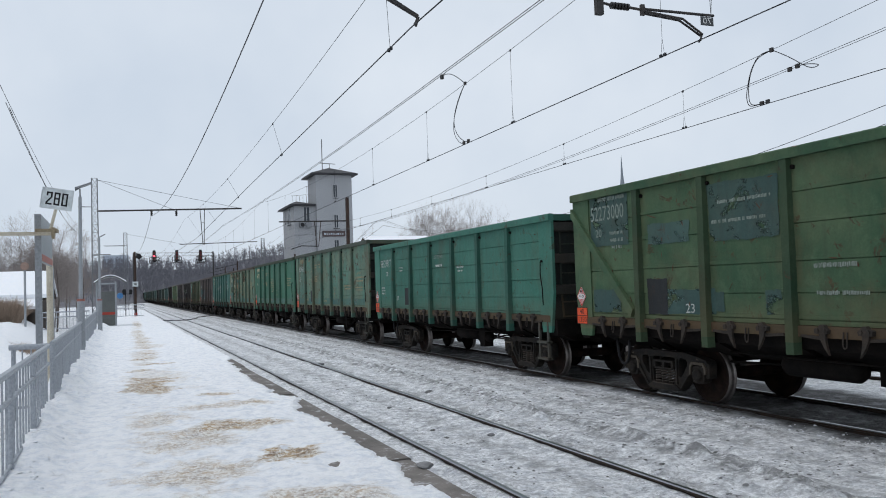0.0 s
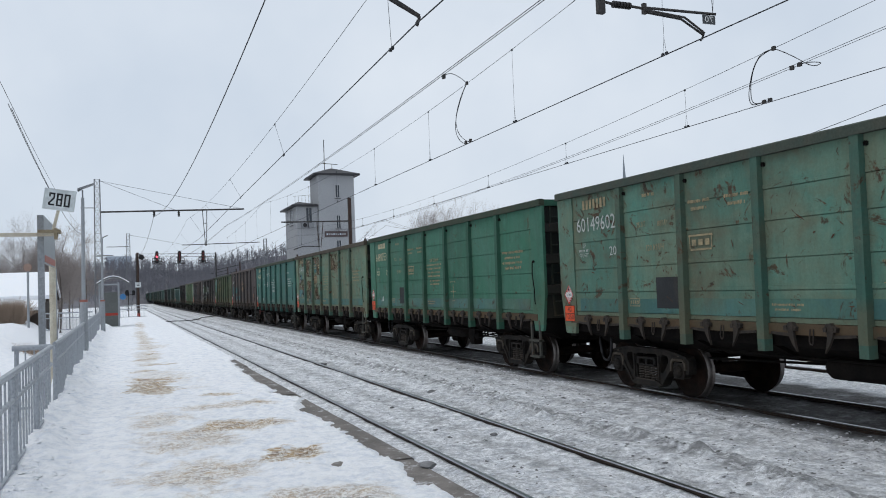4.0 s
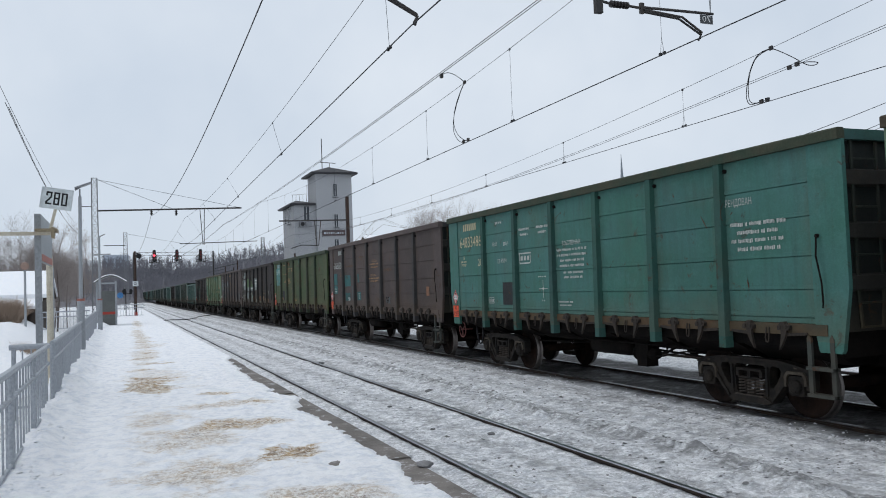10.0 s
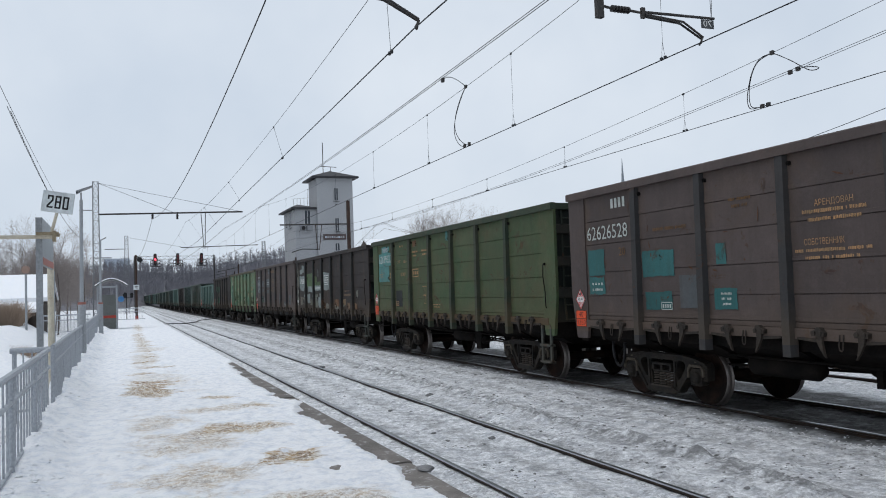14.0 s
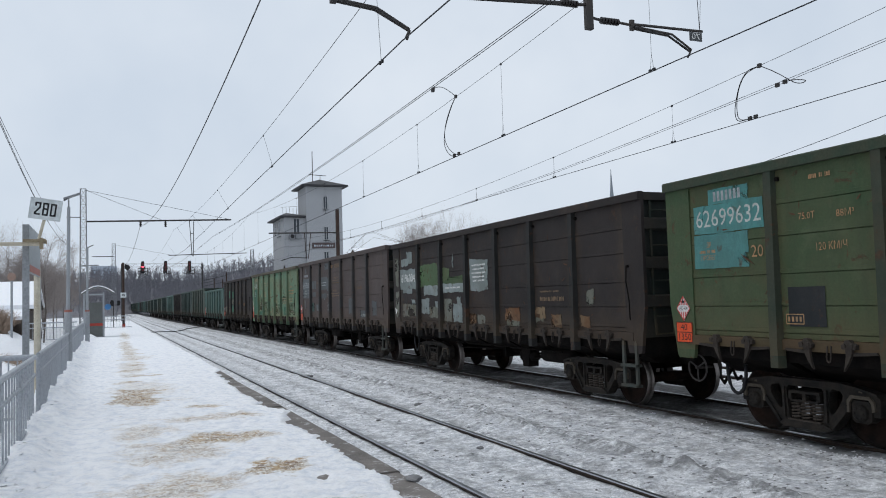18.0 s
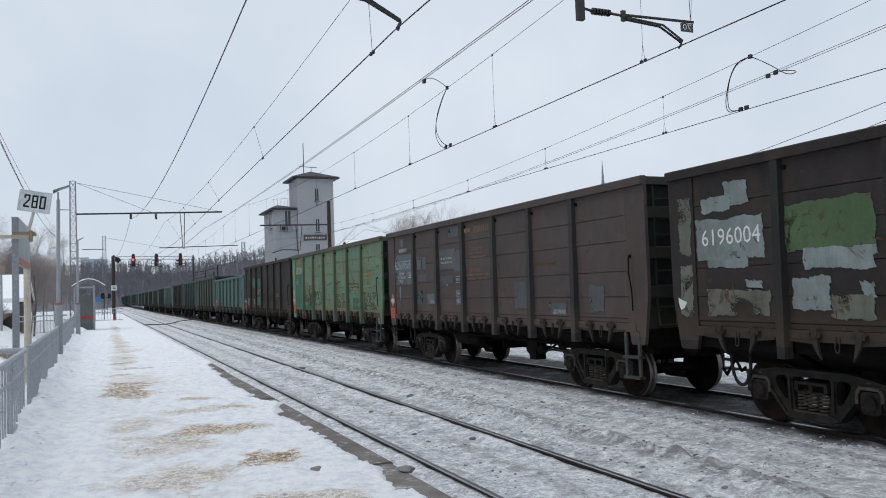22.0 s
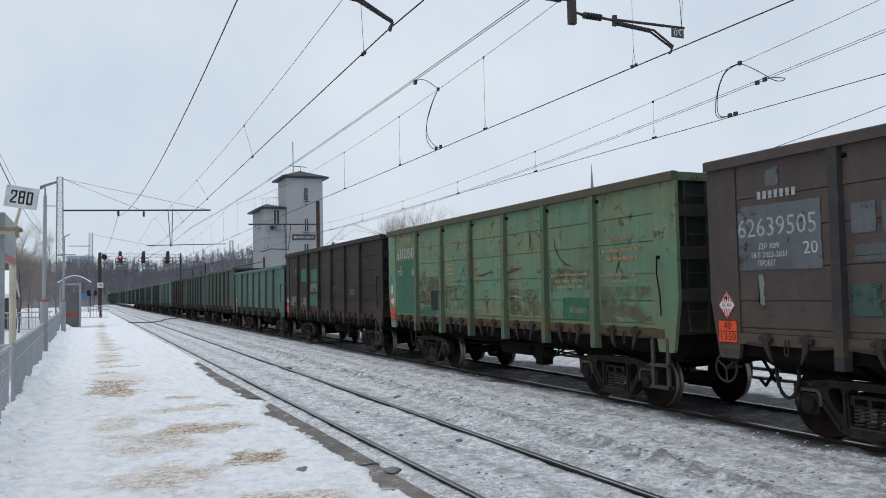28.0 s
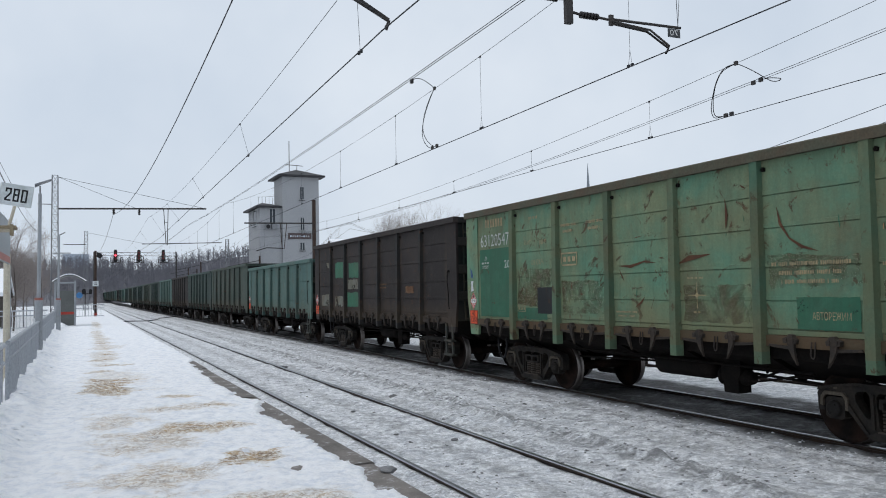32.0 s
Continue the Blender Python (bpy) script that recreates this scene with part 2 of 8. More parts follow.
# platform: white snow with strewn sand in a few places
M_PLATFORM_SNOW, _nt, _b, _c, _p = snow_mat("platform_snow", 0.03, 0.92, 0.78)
_grit = ramp_node(_nt, noise_node(_nt, _p, 17, 10, 0.85, 0.5), [(0.465, (0.0,)), (0.55, (1,))])
_soft = noise_node(_nt, _p, 1.6, 5, 0.65)
_sum = None
for _x, _y, _rx, _ry, _k in ((0.53, 16.8, 0.52, 1.9, 1.7), (1.68, 8.75, 0.42, 0.50, 2.2), (1.42, 13.2, 0.75, 0.5, 0.55), (0.5, 12.2, 0.5, 1.2, 0.45), (1.35, 11.1, 0.7, 0.5, 1.0), (0.65, 10.4, 0.8, 0.9, 0.55),
                             (0.75, 8.3, 0.75, 0.9, 0.55), (1.5, 6.8, 0.8, 0.5, 0.55), (0.8, 36.0, 0.36, 14.0, 0.50), (0.62, 25.5, 0.42, 3.5, 0.40), (0.5, 20.3, 0.5, 0.28, 1.0), (0.72, 22.0, 0.42, 0.30, 1.0), (0.55, 24.0, 0.45, 0.35, 1.0), (0.8, 26.3, 0.40, 0.35, 1.0), (0.62, 28.8, 0.45, 0.45, 1.0), (0.85, 32.5, 0.40, 0.5, 1.0), (0.8, 37, 0.45, 0.6, 0.9), (1.55, 14.6, 0.40, 0.22, 0.8), (1.9, 13.2, 0.32, 0.2, 0.8), (1.0, 54, 0.3, 8.0, 0.6), (0.9, 30, 0.6, 1.2, 0.45), (0.7, 18.5, 0.7, 3.0, 0.28)):
    _mp = _nt.nodes.new("ShaderNodeMapping")
    _mp.inputs["Location"].default_value = (-_x / _rx, -_y / _ry, 0)
    _mp.inputs["Scale"].default_value = (1 / _rx, 1 / _ry, 0)
    _nt.links.new(_p, _mp.inputs["Vector"])
    _ln = _nt.nodes.new("ShaderNodeVectorMath")
    _ln.operation = "LENGTH"
    _nt.links.new(_mp.outputs[0], _ln.inputs[0])
    _wob = math_node(_nt, "ADD", _ln.outputs["Value"], math_node(_nt, "MULTIPLY", math_node(_nt, "SUBTRACT", _soft, 0.5), 3.2))
    _f = math_node(_nt, "MULTIPLY", ramp_node(_nt, _wob, [(0.35, (1,)), (1.35, (0,))]), _k * 1.3)
    _sum = _f if _sum is None else math_node(_nt, "MAXIMUM", _sum, _f)
_m = math_node(_nt, "MINIMUM", math_node(_nt, "MULTIPLY", _sum, _grit), 0.95)
_c = mix_node(_nt, math_node(_nt, "MULTIPLY", math_node(_nt, "MINIMUM", _sum, 1.0), 0.38), _c, (0.75, 0.66, 0.49))
_sandc = mix_node(_nt, ramp_node(_nt, noise_node(_nt, _p, 5, 5, 0.7), [(0.40, (0,)), (0.62, (1,))]), (0.42, 0.27, 0.11), (0.13, 0.066, 0.022))
finish(_nt, _b, mix_node(_nt, _m, _c, _sandc))

M_FAR_SNOW, _nt, _b, _c, _p = snow_mat("field_snow", 0.03, 0.90, 0.86)
finish(_nt, _b, _c)
M_SNOW_CAP, _nt, _b, _c, _p = snow_mat("lying_snow", 0.0, 0.92, 0.92)
finish(_nt, _b, _c)

M_CONCRETE, _nt, _b = node_mat("platform_concrete")
_v, _r = own_coords(_nt)
_c = mix_node(_nt, ramp_node(_nt, noise_node(_nt, _v, 2.0, 8, 0.7), [(0.38, (0,)), (0.62, (1,))]), (0.115, 0.104, 0.095), (0.20, 0.18, 0.165))
_c = mix_node(_nt, ramp_node(_nt, noise_node(_nt, _v, 4.0, 9, 0.74), [(0.57, (0,)), (0.66, (0.8,))]), _c, (0.62, 0.64, 0.67))
_nt.links.new(_c, _b.inputs["Base Color"])
_b.inputs["Roughness"].default_value = 0.85
bump_node(_nt, _b, noise_node(_nt, _v, 18, 6, 0.7), 0.8, 0.03)
M_RAIL = worn("rail_steel", (0.035, 0.028, 0.025), (0.07, 0.045, 0.03), 0.6, 0.6, 6, 40, 0.6)
M_RAIL_HEAD = worn("worn_rail_head", (0.33, 0.34, 0.36), (0.20, 0.20, 0.21), 0.28, 1.0, 5, 60, 0.4, 0.03)
M_LATCH = worn("dirty_latch_steel", (0.034, 0.029, 0.025), (0.062, 0.046, 0.035), 0.75, 0.1, 7, 40, 0.7)
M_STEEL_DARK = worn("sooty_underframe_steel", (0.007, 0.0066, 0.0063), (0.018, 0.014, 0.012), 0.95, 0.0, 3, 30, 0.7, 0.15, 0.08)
M_BOGIE = worn("oily_cast_steel", (0.016, 0.0150, 0.0142), (0.038, 0.031, 0.025), 0.75, 0.0, 5, 35, 0.9, 0.4, 0.15)
M_DUST = worn("dusty_cast_rim", (0.105, 0.090, 0.072), (0.050, 0.040, 0.032), 0.85, 0, 6, 40, 0.8, 0.3, 0.1)
M_SPRING = worn("rusty_spring", (0.060, 0.046, 0.036), (0.034, 0.030, 0.026), 0.7, 0.0, 5, 40, 0.8, 0.2, 0.3)
M_WHEEL = worn("rusty_wheel", (0.0110, 0.0088, 0.0078), (0.034, 0.019, 0.014), 0.85, 0.0, 4, 30, 0.8, 0.2, 0.1)
M_TREAD = worn("polished_wheel_rim", (0.22, 0.2, 0.19), (0.1, 0.08, 0.07), 0.4, 0.8, 6, 40, 0.5)
M_FENCE = worn("grey_fence_paint", (0.38, 0.405, 0.44), (0.29, 0.31, 0.335), 0.55, 0, 2, 30, 0.5)
M_POST_GREY = worn("grey_post_paint", (0.33, 0.35, 0.37), (0.26, 0.275, 0.29), 0.6, 0, 1.5, 30, 0.6)
M_GALV = worn("galvanised_steel", (0.25, 0.26, 0.275), (0.17, 0.175, 0.185), 0.5, 0.5, 3, 40, 0.5)
M_YELLOW_POLE = worn("faded_cream_pole", (0.60, 0.56, 0.46), (0.42, 0.35, 0.26), 0.7, 0, 5, 40, 0.7)
M_SIGN_WHITE = worn("white_sign_enamel", (0.66, 0.70, 0.71), (0.58, 0.62, 0.63), 0.45, 0, 2, 12, 0.4, 0.02)
M_BLACK = plain("black_lettering", (0.02, 0.02, 0.022), 0.6)
M_WIRE = plain("copper_wire_dark", (0.035, 0.037, 0.042), 0.55, 0.3)
M_IRON = worn("dark_mast_iron", (0.05, 0.05, 0.052), (0.085, 0.07, 0.06), 0.65, 0.3, 3, 40, 0.6)
M_RUST_POST = worn("rusty_post", (0.050, 0.034, 0.029), (0.085, 0.052, 0.038), 0.8, 0.1, 4, 30, 0.7)
M_INSUL = plain("dark_insulator_glaze", (0.03, 0.027, 0.027), 0.3)
M_ORANGE = worn("orange_placard", (0.75, 0.085, 0.02), (0.55, 0.07, 0.02), 0.5, 0, 6, 40, 0.4, 0.03)
M_RED = plain("red_paint", (0.55, 0.05, 0.04), 0.5)
M_WHITE = worn("white_paint", (0.72, 0.72, 0.70), (0.5, 0.5, 0.48), 0.6, 0, 6, 40, 0.5, 0.05)
M_STENCIL = worn("chalky_stencil_white", (0.50, 0.53, 0.50), (0.30, 0.33, 0.31), 0.8, 0, 9, 60, 0.8, 0.05)
M_STENCIL_FAINT = worn("faint_stencil_tan", (0.17, 0.095, 0.045), (0.08, 0.05, 0.032), 0.8, 0, 9, 60, 0.9, 0.05)
M_STENCIL_TAN = worn("faded_stencil_tan", (0.36, 0.29, 0.17), (0.16, 0.15, 0.10), 0.8, 0, 9, 60, 0.8, 0.05)
M_PLASTER = worn("grey_tower_plaster", (0.37, 0.38, 0.395), (0.32, 0.33, 0.345), 0.9, 0, 0.22, 9, 0.6, 0.03)
M_ROOF = worn("dark_sheet_roof", (0.045, 0.045, 0.05), (0.035, 0.035, 0.037), 0.6, 0.2, 1, 20, 0.5)
M_GLASS = plain("dark_window_glass", (0.06, 0.07, 0.085), 0.12)
M_FRAME = plain("grey_white_window_frame", (0.42, 0.43, 0.44), 0.5)
M_PLANK = worn("weathered_planks", (0.085, 0.07, 0.06), (0.05, 0.042, 0.036), 0.9, 0, 4, 30, 0.7)
M_TREE = worn("bare_bark", (0.14, 0.117, 0.104), (0.09, 0.078, 0.070), 0.9, 0, 3, 20, 0.6)
M_TWIG = worn("bare_twigs", (0.31, 0.275, 0.26), (0.24, 0.21, 0.20), 0.95, 0, 1, 9, 0.6)
# bluish-grey distance haze is mixed into the far wood's colour
M_WOOD_FAR = worn("hazed_bare_wood", (0.21, 0.21, 0.235), (0.165, 0.167, 0.19), 1.0, 0, 0.02, 0.4, 0.7, 0.0)
M_BUSH = worn("dry_brown_bush", (0.36, 0.28, 0.22), (0.26, 0.20, 0.16), 0.95, 0, 2, 20, 0.6)
M_GREY_PANEL = worn("shelter_grey_panel", (0.125, 0.132, 0.128), (0.10, 0.105, 0.10), 0.5, 0, 1.5, 30, 0.5)
M_RED_STRIPE = plain("red_stripe_paint", (0.38, 0.055, 0.04), 0.5)
M_BLUE = plain("blue_sign", (0.08, 0.24, 0.50), 0.4)
# pale blue haze is put into the far block's panes and walls
M_FARPANE = plain("hazed_pane", (0.38, 0.44, 0.52), 0.4)
M_FARBLOCK = worn("hazed_block_wall", (0.50, 0.56, 0.64), (0.46, 0.52, 0.60), 0.9, 0, 0.1, 1, 0.5, 0.0)


def lamp_mat(name, col, strength):
    m, nt, b = node_mat(name)
    b.inputs["Base Color"].default_value = (*col, 1)
    b.inputs["Emission Color"].default_value = (*col, 1)
    b.inputs["Emission Strength"].default_value = strength
    return m


M_RED_LIGHT = lamp_mat("red_signal_light", (1.0, 0.05, 0.08), 4.0)


# ---- mesh helpers ----
def box(bm, x0, x1, y0, y1, z0, z1, m=None):
    vs = [bm.verts.new((x, y, z)) for z in (z0, z1) for y in (y0, y1) for x in (x0, x1)]
    if m is not None:
        for v in vs:
            v.co = m @ v.co
    for f in ((0, 2, 3, 1), (4, 5, 7, 6), (0, 1, 5, 4), (2, 6, 7, 3), (0, 4, 6, 2), (1, 3, 7, 5)):
        bm.faces.new([vs[i] for i in f])
    return vs


def tube(bm, pts, r, n=6, r_end=None, caps=True):
    """A round bar along a line of points, tapering to r_end."""
    pts = [Vector(p) for p in pts]
    rings = []
    for i, p in enumerate(pts):
        d = (pts[min(i + 1, len(pts) - 1)] - pts[max(i - 1, 0)]).normalized()
        side = d.cross(Vector((0, 0, 1)) if abs(d.z) < 0.9 else Vector((1, 0, 0))).normalized()
        up = side.cross(d)
        rr = r if r_end is None else r + (r_end - r) * i / max(1, len(pts) - 1)
        rings.append([bm.verts.new(p + (side * math.cos(a) + up * math.sin(a)) * rr) for a in [2 * math.pi * k / n for k in range(n)]])
    for a, b in zip(rings, rings[1:]):
        for k in range(n):
            bm.faces.new((a[k], a[(k + 1) % n], b[(k + 1) % n], b[k]))
    if caps and n > 2:
        bm.faces.new(rings[0][::-1])
        bm.faces.new(rings[-1])


def prism(bm, outline, axis, a, b):
    """A flat outline of (u, v) pushed from a to b along axis 'x', 'y' or 'z'."""
    def at(u, v, w):
        return {"x": (w, u, v), "y": (u, w, v), "z": (u, v, w)}[axis]
    lo = [bm.verts.new(at(u, v, a)) for u, v in outline]
    hi = [bm.verts.new(at(u, v, b)) for u, v in outline]
    n = len(outline)
    bm.faces.new(lo[::-1])
    bm.faces.new(hi)
    for i in range(n):
        bm.faces.new((lo[i], lo[(i + 1) % n], hi[(i + 1) % n], hi[i]))


def lathe(bm, profile, n=24, axis="x"):
    """A profile of (along, radius) turned about an axis through the origin."""
    rings = []
    for w, r in profile:
        ring = []
        for k in range(n):
            a = 2 * math.pi * k / n
            c, s = r * math.cos(a), r * math.sin(a)
            ring.append(bm.verts.new({"x": (w, c, s), "y": (c, w, s), "z": (c, s, w)}[axis]))
        rings.append(ring)
    for p, q in zip(rings, rings[1:]):
        for k in range(n):
            bm.faces.new((p[k], p[(k + 1) % n], q[(k + 1) % n], q[k]))
    bm.faces.new(rings[0])
    bm.faces.new(rings[-1])


def mesh(name, bm, mat, smooth=False):
    bmesh.ops.recalc_face_normals(bm, faces=bm.faces)
    me = bpy.data.meshes.new(name)
    bm.to_mesh(me)
    bm.free()
    for mm in (mat if isinstance(mat, (list, tuple)) else [mat]):
        me.materials.append(mm)
    if smooth:
        for p in me.polygons:
            p.use_smooth = True
    return me


def put(name, me, parent=None, m=None, mat=None, label=""):
    """One object on a mesh, under a parent, at a pose in its space; mat replaces the mesh's paint on this object only."""
    ob = new(name, me)
    if parent is not None:
        ob.parent = parent
    if m is not None:
        ob.matrix_basis = m
    if mat is not None:
        ob.material_slots[0].link = "OBJECT"
        ob.material_slots[0].material = mat
    if label:
        ob["label"] = label
    return ob


def part(name, bm, mat, parent=None, label="", m=None, smooth=False):
    return put(name, mesh(name, bm, mat, smooth), parent, m, None, label)


def empty(name, m, **tags):
    ob = new(name)
    ob.empty_display_size = 0.2
    ob.matrix_basis = m
    return tagged(ob, **tags)


def text_mesh(s, size, mat, width=None, thick=0.0):
    cu = bpy.data.curves.new("lettering", "FONT")
    cu.body, cu.size, cu.align_x, cu.align_y, cu.extrude, cu.resolution_u = s, size, "CENTER", "CENTER", thick, 2
    tmp = bpy.data.objects.new("lettering", cu)
    scene.collection.objects.link(tmp)
    bpy.context.view_layer.update()
    me = bpy.data.meshes.new_from_object(tmp.evaluated_get(bpy.context.evaluated_depsgraph_get()))
    bpy.data.objects.remove(tmp)
    if width:
        xs = [v.co.x for v in me.vertices]
        k = width / max(1e-6, max(xs) - min(xs))
        for v in me.vertices:
            v.co.x *= k
    me.materials.clear()
    me.materials.append(mat)
    return me


# upright lettering on the camera's side of a wagon: reads towards -x
FACE_WEST = Matrix(((0, 0, -1, 0), (-1, 0, 0, 0), (0, 1, 0, 0), (0, 0, 0, 1)))


def bend(y):
    """How far the track swings and dips at a distance along it."""
    q = y * y / (1 + (y / 140.0) ** 2)
    return 0.318e-4 * q, -0.202e-4 * q


# ---- ground, track and platform ----
RAILS = (3.757, 5.347, 9.38, 10.97, 14.3, 15.9)
TRAIN_X = 10.175


def spaced(stops):
    """Coordinates with a step for each stretch: (end, step)."""
    out = [stops[0][0]]
    for end, step in stops[1:]:
        n = max(1, round((end - out[-1]) / step))
        a = out[-1]
        out += [a + (end - a) * (i + 1) / n for i in range(n)]
    return out


def smooth_step(a, b, x):
    t = min(1.0, max(0.0, (x - a) / (b - a)))
    return t * t * (3 - 2 * t)


def ground_height(x, y):
    off, dip = bend(min(max(y, 0), 400))
    u = x - off
    n1 = noise.noise((x * 0.9, y * 0.35, 1.7))
    n2 = noise.noise((x * 3.1, y * 1.3, 5.2))
    n3 = noise.noise((x * 7.5, y * 3.5, 3.1))
    z = -0.085 + 0.02 * n1 + 0.022 * n2 + 0.018 * n3
    if 5.6 < u < 9.1:
        z += 0.05 * smooth_step(5.6, 6.4, u) * (1 - smooth_step(8.3, 9.1, u)) + 0.04 * n2 * (0.4 + abs(n1)) + 0.10 * max(0.0, 1 - abs(u - 6.55 - 0.25 * n1) / 0.22) * (0.5 + n3)
    z -= 0.01 * smooth_step(9.0, 9.5, u) * (1 - smooth_step(11.0, 11.8, u))
    for r in (3.757, 5.347, 9.38, 10.97):
        z += 0.03 * max(0.0, 1 - abs(u - r) / 0.30)
    if u > 17.5:
        z += 0.25 * smooth_step(17.5, 19, u) + 0.15 * n1
    if u < 2.9:
        z = -0.35 + 0.1 * n1 - 0.25 * smooth_step(-1.2, -3.5, u) if u > -3.5 else -0.6 + 0.25 * n1
    r2 = math.hypot(x, y)
    if r2 > 140:
        z += dip * 0 + noise.noise((x * 0.01, y * 0.01, 3)) * min(4.0, (r2 - 140) * 0.01)
    return z + dip


xs = spaced([(-3000, 0), (-600, 400), (-120, 60), (-24, 6), (-1.2, 0.8), (2.86, 1.0), (11.4, 0.07), (20, 0.35), (60, 4), (240, 30), (900, 160), (3000, 500)])
ys = spaced([(-400, 0), (-40, 60), (5, 4), (24, 0.09), (34, 0.2), (60, 0.45), (140, 2), (420, 14), (1200, 130), (4000, 500)])
verts = [(x, y, ground_height(x, y)) for y in ys for x in xs]
w = len(xs)
faces = [(j * w + i, j * w + i + 1, (j + 1) * w + i + 1, (j + 1) * w + i) for j in range(len(ys) - 1) for i in range(w - 1)]
me = bpy.data.meshes.new("ground")
me.from_pydata(verts, [], faces)
me.materials.append(M_GROUND)
for p in me.polygons:
    p.use_smooth = True
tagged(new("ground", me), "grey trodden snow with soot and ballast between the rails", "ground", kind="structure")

RAIL_OUT = [(-0.066, -0.18), (0.066, -0.18), (0.066, -0.168), (0.012, -0.15), (0.012, -0.045), (0.036, -0.035), (0.036, -0.012), (0.024, 0.0), (-0.024, 0.0), (-0.036, -0.012), (-0.036, -0.035), (-0.012, -0.045), (-0.012, -0.15), (-0.066, -0.168)]
rail_y = spaced([(-60, 0), (60, 12), (200, 12), (420, 20), (900, 60)])
for rx in RAILS:
    bm = bmesh.new()
    rows = []
    for y in rail_y:
        ox, oz = bend(max(0, y))
        rows.append([bm.verts.new((rx + ox + u, y, oz + v)) for u, v in RAIL_OUT])
    for a, b in zip(rows, rows[1:]):
        for k in range(len(RAIL_OUT)):
            f = bm.faces.new((a[k], a[(k + 1) % len(RAIL_OUT)], b[(k + 1) % len(RAIL_OUT)], b[k]))
            f.material_index = 1 if k in (6, 7, 8) else 0
    tagged(part("rail", bm, [M_RAIL, M_RAIL_HEAD]), "dark steel rail with a polished running head in dirty snow", "rail", "rails of the tracks", "structure")

# platform slab with a bare concrete edge, snow on top
platform = empty("platform", pose(0, 0, 0), label="low concrete platform under trodden snow with strewn sand", category="platform", kind="structure")
bm = bmesh.new()
prism(bm, [(1.9, -0.55), (2.82, -0.55), (2.82, 0.335), (2.80, 0.352), (1.9, 0.352)], "y", 0.012, 2.988)
me_edge = mesh("edge_slab", bm, M_CONCRETE)
for i in range(40):
    put("edge_slab", me_edge, platform, pose(0.012 * math.sin(i * 2.1), -10 + i * 3.0, 0.008 * math.sin(i * 3.3)), label="bare damp concrete edge slab")
bm = bmesh.new()
box(bm, -1.25, 1.9, -10, 110, -0.55, 0.33)
part("platform_body", bm, M_CONCRETE, platform)
px = spaced([(-1.3, 0), (2.86, 0.05)])
py = spaced([(-10, 0), (4.5, 0.4), (20, 0.065), (32, 0.13), (60, 0.4), (110, 1.5)])


def snow_edge(y):
    base = 2.52 + 0.16 * noise.noise((0.3, y * 0.55, 9.1)) + 0.12 * noise.noise((7.3, y * 2.1, 2.2)) + 0.09 * noise.noise((1.1, y * 6.0, 4.4)) + 0.05 * noise.noise((2.1, y * 14.0, 1.4))
    base += 0.42 * smooth_step(19.5, 24, y)
    base += 0.25 * max(0.0, 1 - abs(y - 13.3) / 0.5)
    return base


FOOTPRINTS = [(-0.62, 7.05), (-0.75, 7.6), (-0.50, 8.3), (-0.66, 8.9), (-0.42, 9.3), (-0.68, 10.0), (-0.40, 11.2), (-0.62, 6.3), (-0.15, 12.6), (0.1, 14.4), (1.9, 7.4), (2.05, 8.2), (1.75, 9.0), (0.2, 7.2), (0.35, 9.8), (1.1, 15.2), (1.5, 17.1), (0.0, 17.6), (-0.3, 15.5), (2.0, 12.4)]


def snow_height(x, y):
    n = 0.022 * noise.noise((x * 1.6, y * 1.0, 0.4)) + 0.020 * noise.noise((x * 5, y * 3.2, 2.4)) + 0.016 * noise.noise((x * 13, y * 8, 8.4))
    z = 0.385 + n + smooth_step(-0.45, -0.95, x) * (0.04 + (0.06 + 0.20 * smooth_step(9.5, 12.0, y)) * max(0.0, 0.25 + noise.noise((3.0, y * 0.7, 6)) + 0.5 * noise.noise((x * 3, y * 2.6, 2))))
    for fx, fy in FOOTPRINTS:
        d = math.hypot((x - fx) / 0.08, (y - fy) / 0.18)
        if d < 1.5:
            z -= 0.022 * max(0.0, 1 - d * d / 2.2)
    return z - 0.08 * smooth_step(snow_edge(y) - 0.05, snow_edge(y) + 0.03, x)


verts = [(x, y, snow_height(x, y)) for y in py for x in px]
w = len(px)
faces = [(j * w + i, j * w + i + 1, (j + 1) * w + i + 1, (j + 1) * w + i) for j in range(len(py) - 1) for i in range(w - 1) if px[i] < 2.78]
me = bpy.data.meshes.new("platform_snow")
me.from_pydata(verts, [], faces)
me.materials.append(M_PLATFORM_SNOW)
for p in me.polygons:
    p.use_smooth = True
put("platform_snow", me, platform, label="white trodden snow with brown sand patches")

# ---- the train ----
L_BODY, PITCH, HALF_W = 13.24, 13.92, 1.535
TRAVEL = (14.011, -228.361, 86.570, -11.874, 31.119, -13.348)


def travelled(t):
    """Where the trailing placard of the first wagon stands along the track after t seconds."""
    u = t / 32.0
    return sum(c * u ** i for i, c in enumerate(TRAVEL))


MESHES = {}


def cached(key, build):
    if key not in MESHES:
        MESHES[key] = build()
    return MESHES[key]


Z_FLOOR, Z_SILL = 1.44, 1.32
POSTS = [-4.34, -2.60, -0.865, 0.865, 2.60, 4.34]
P_PLACE = worn("placeholder_paint", (0.1, 0.2, 0.15), (0.1, 0.15, 0.1))


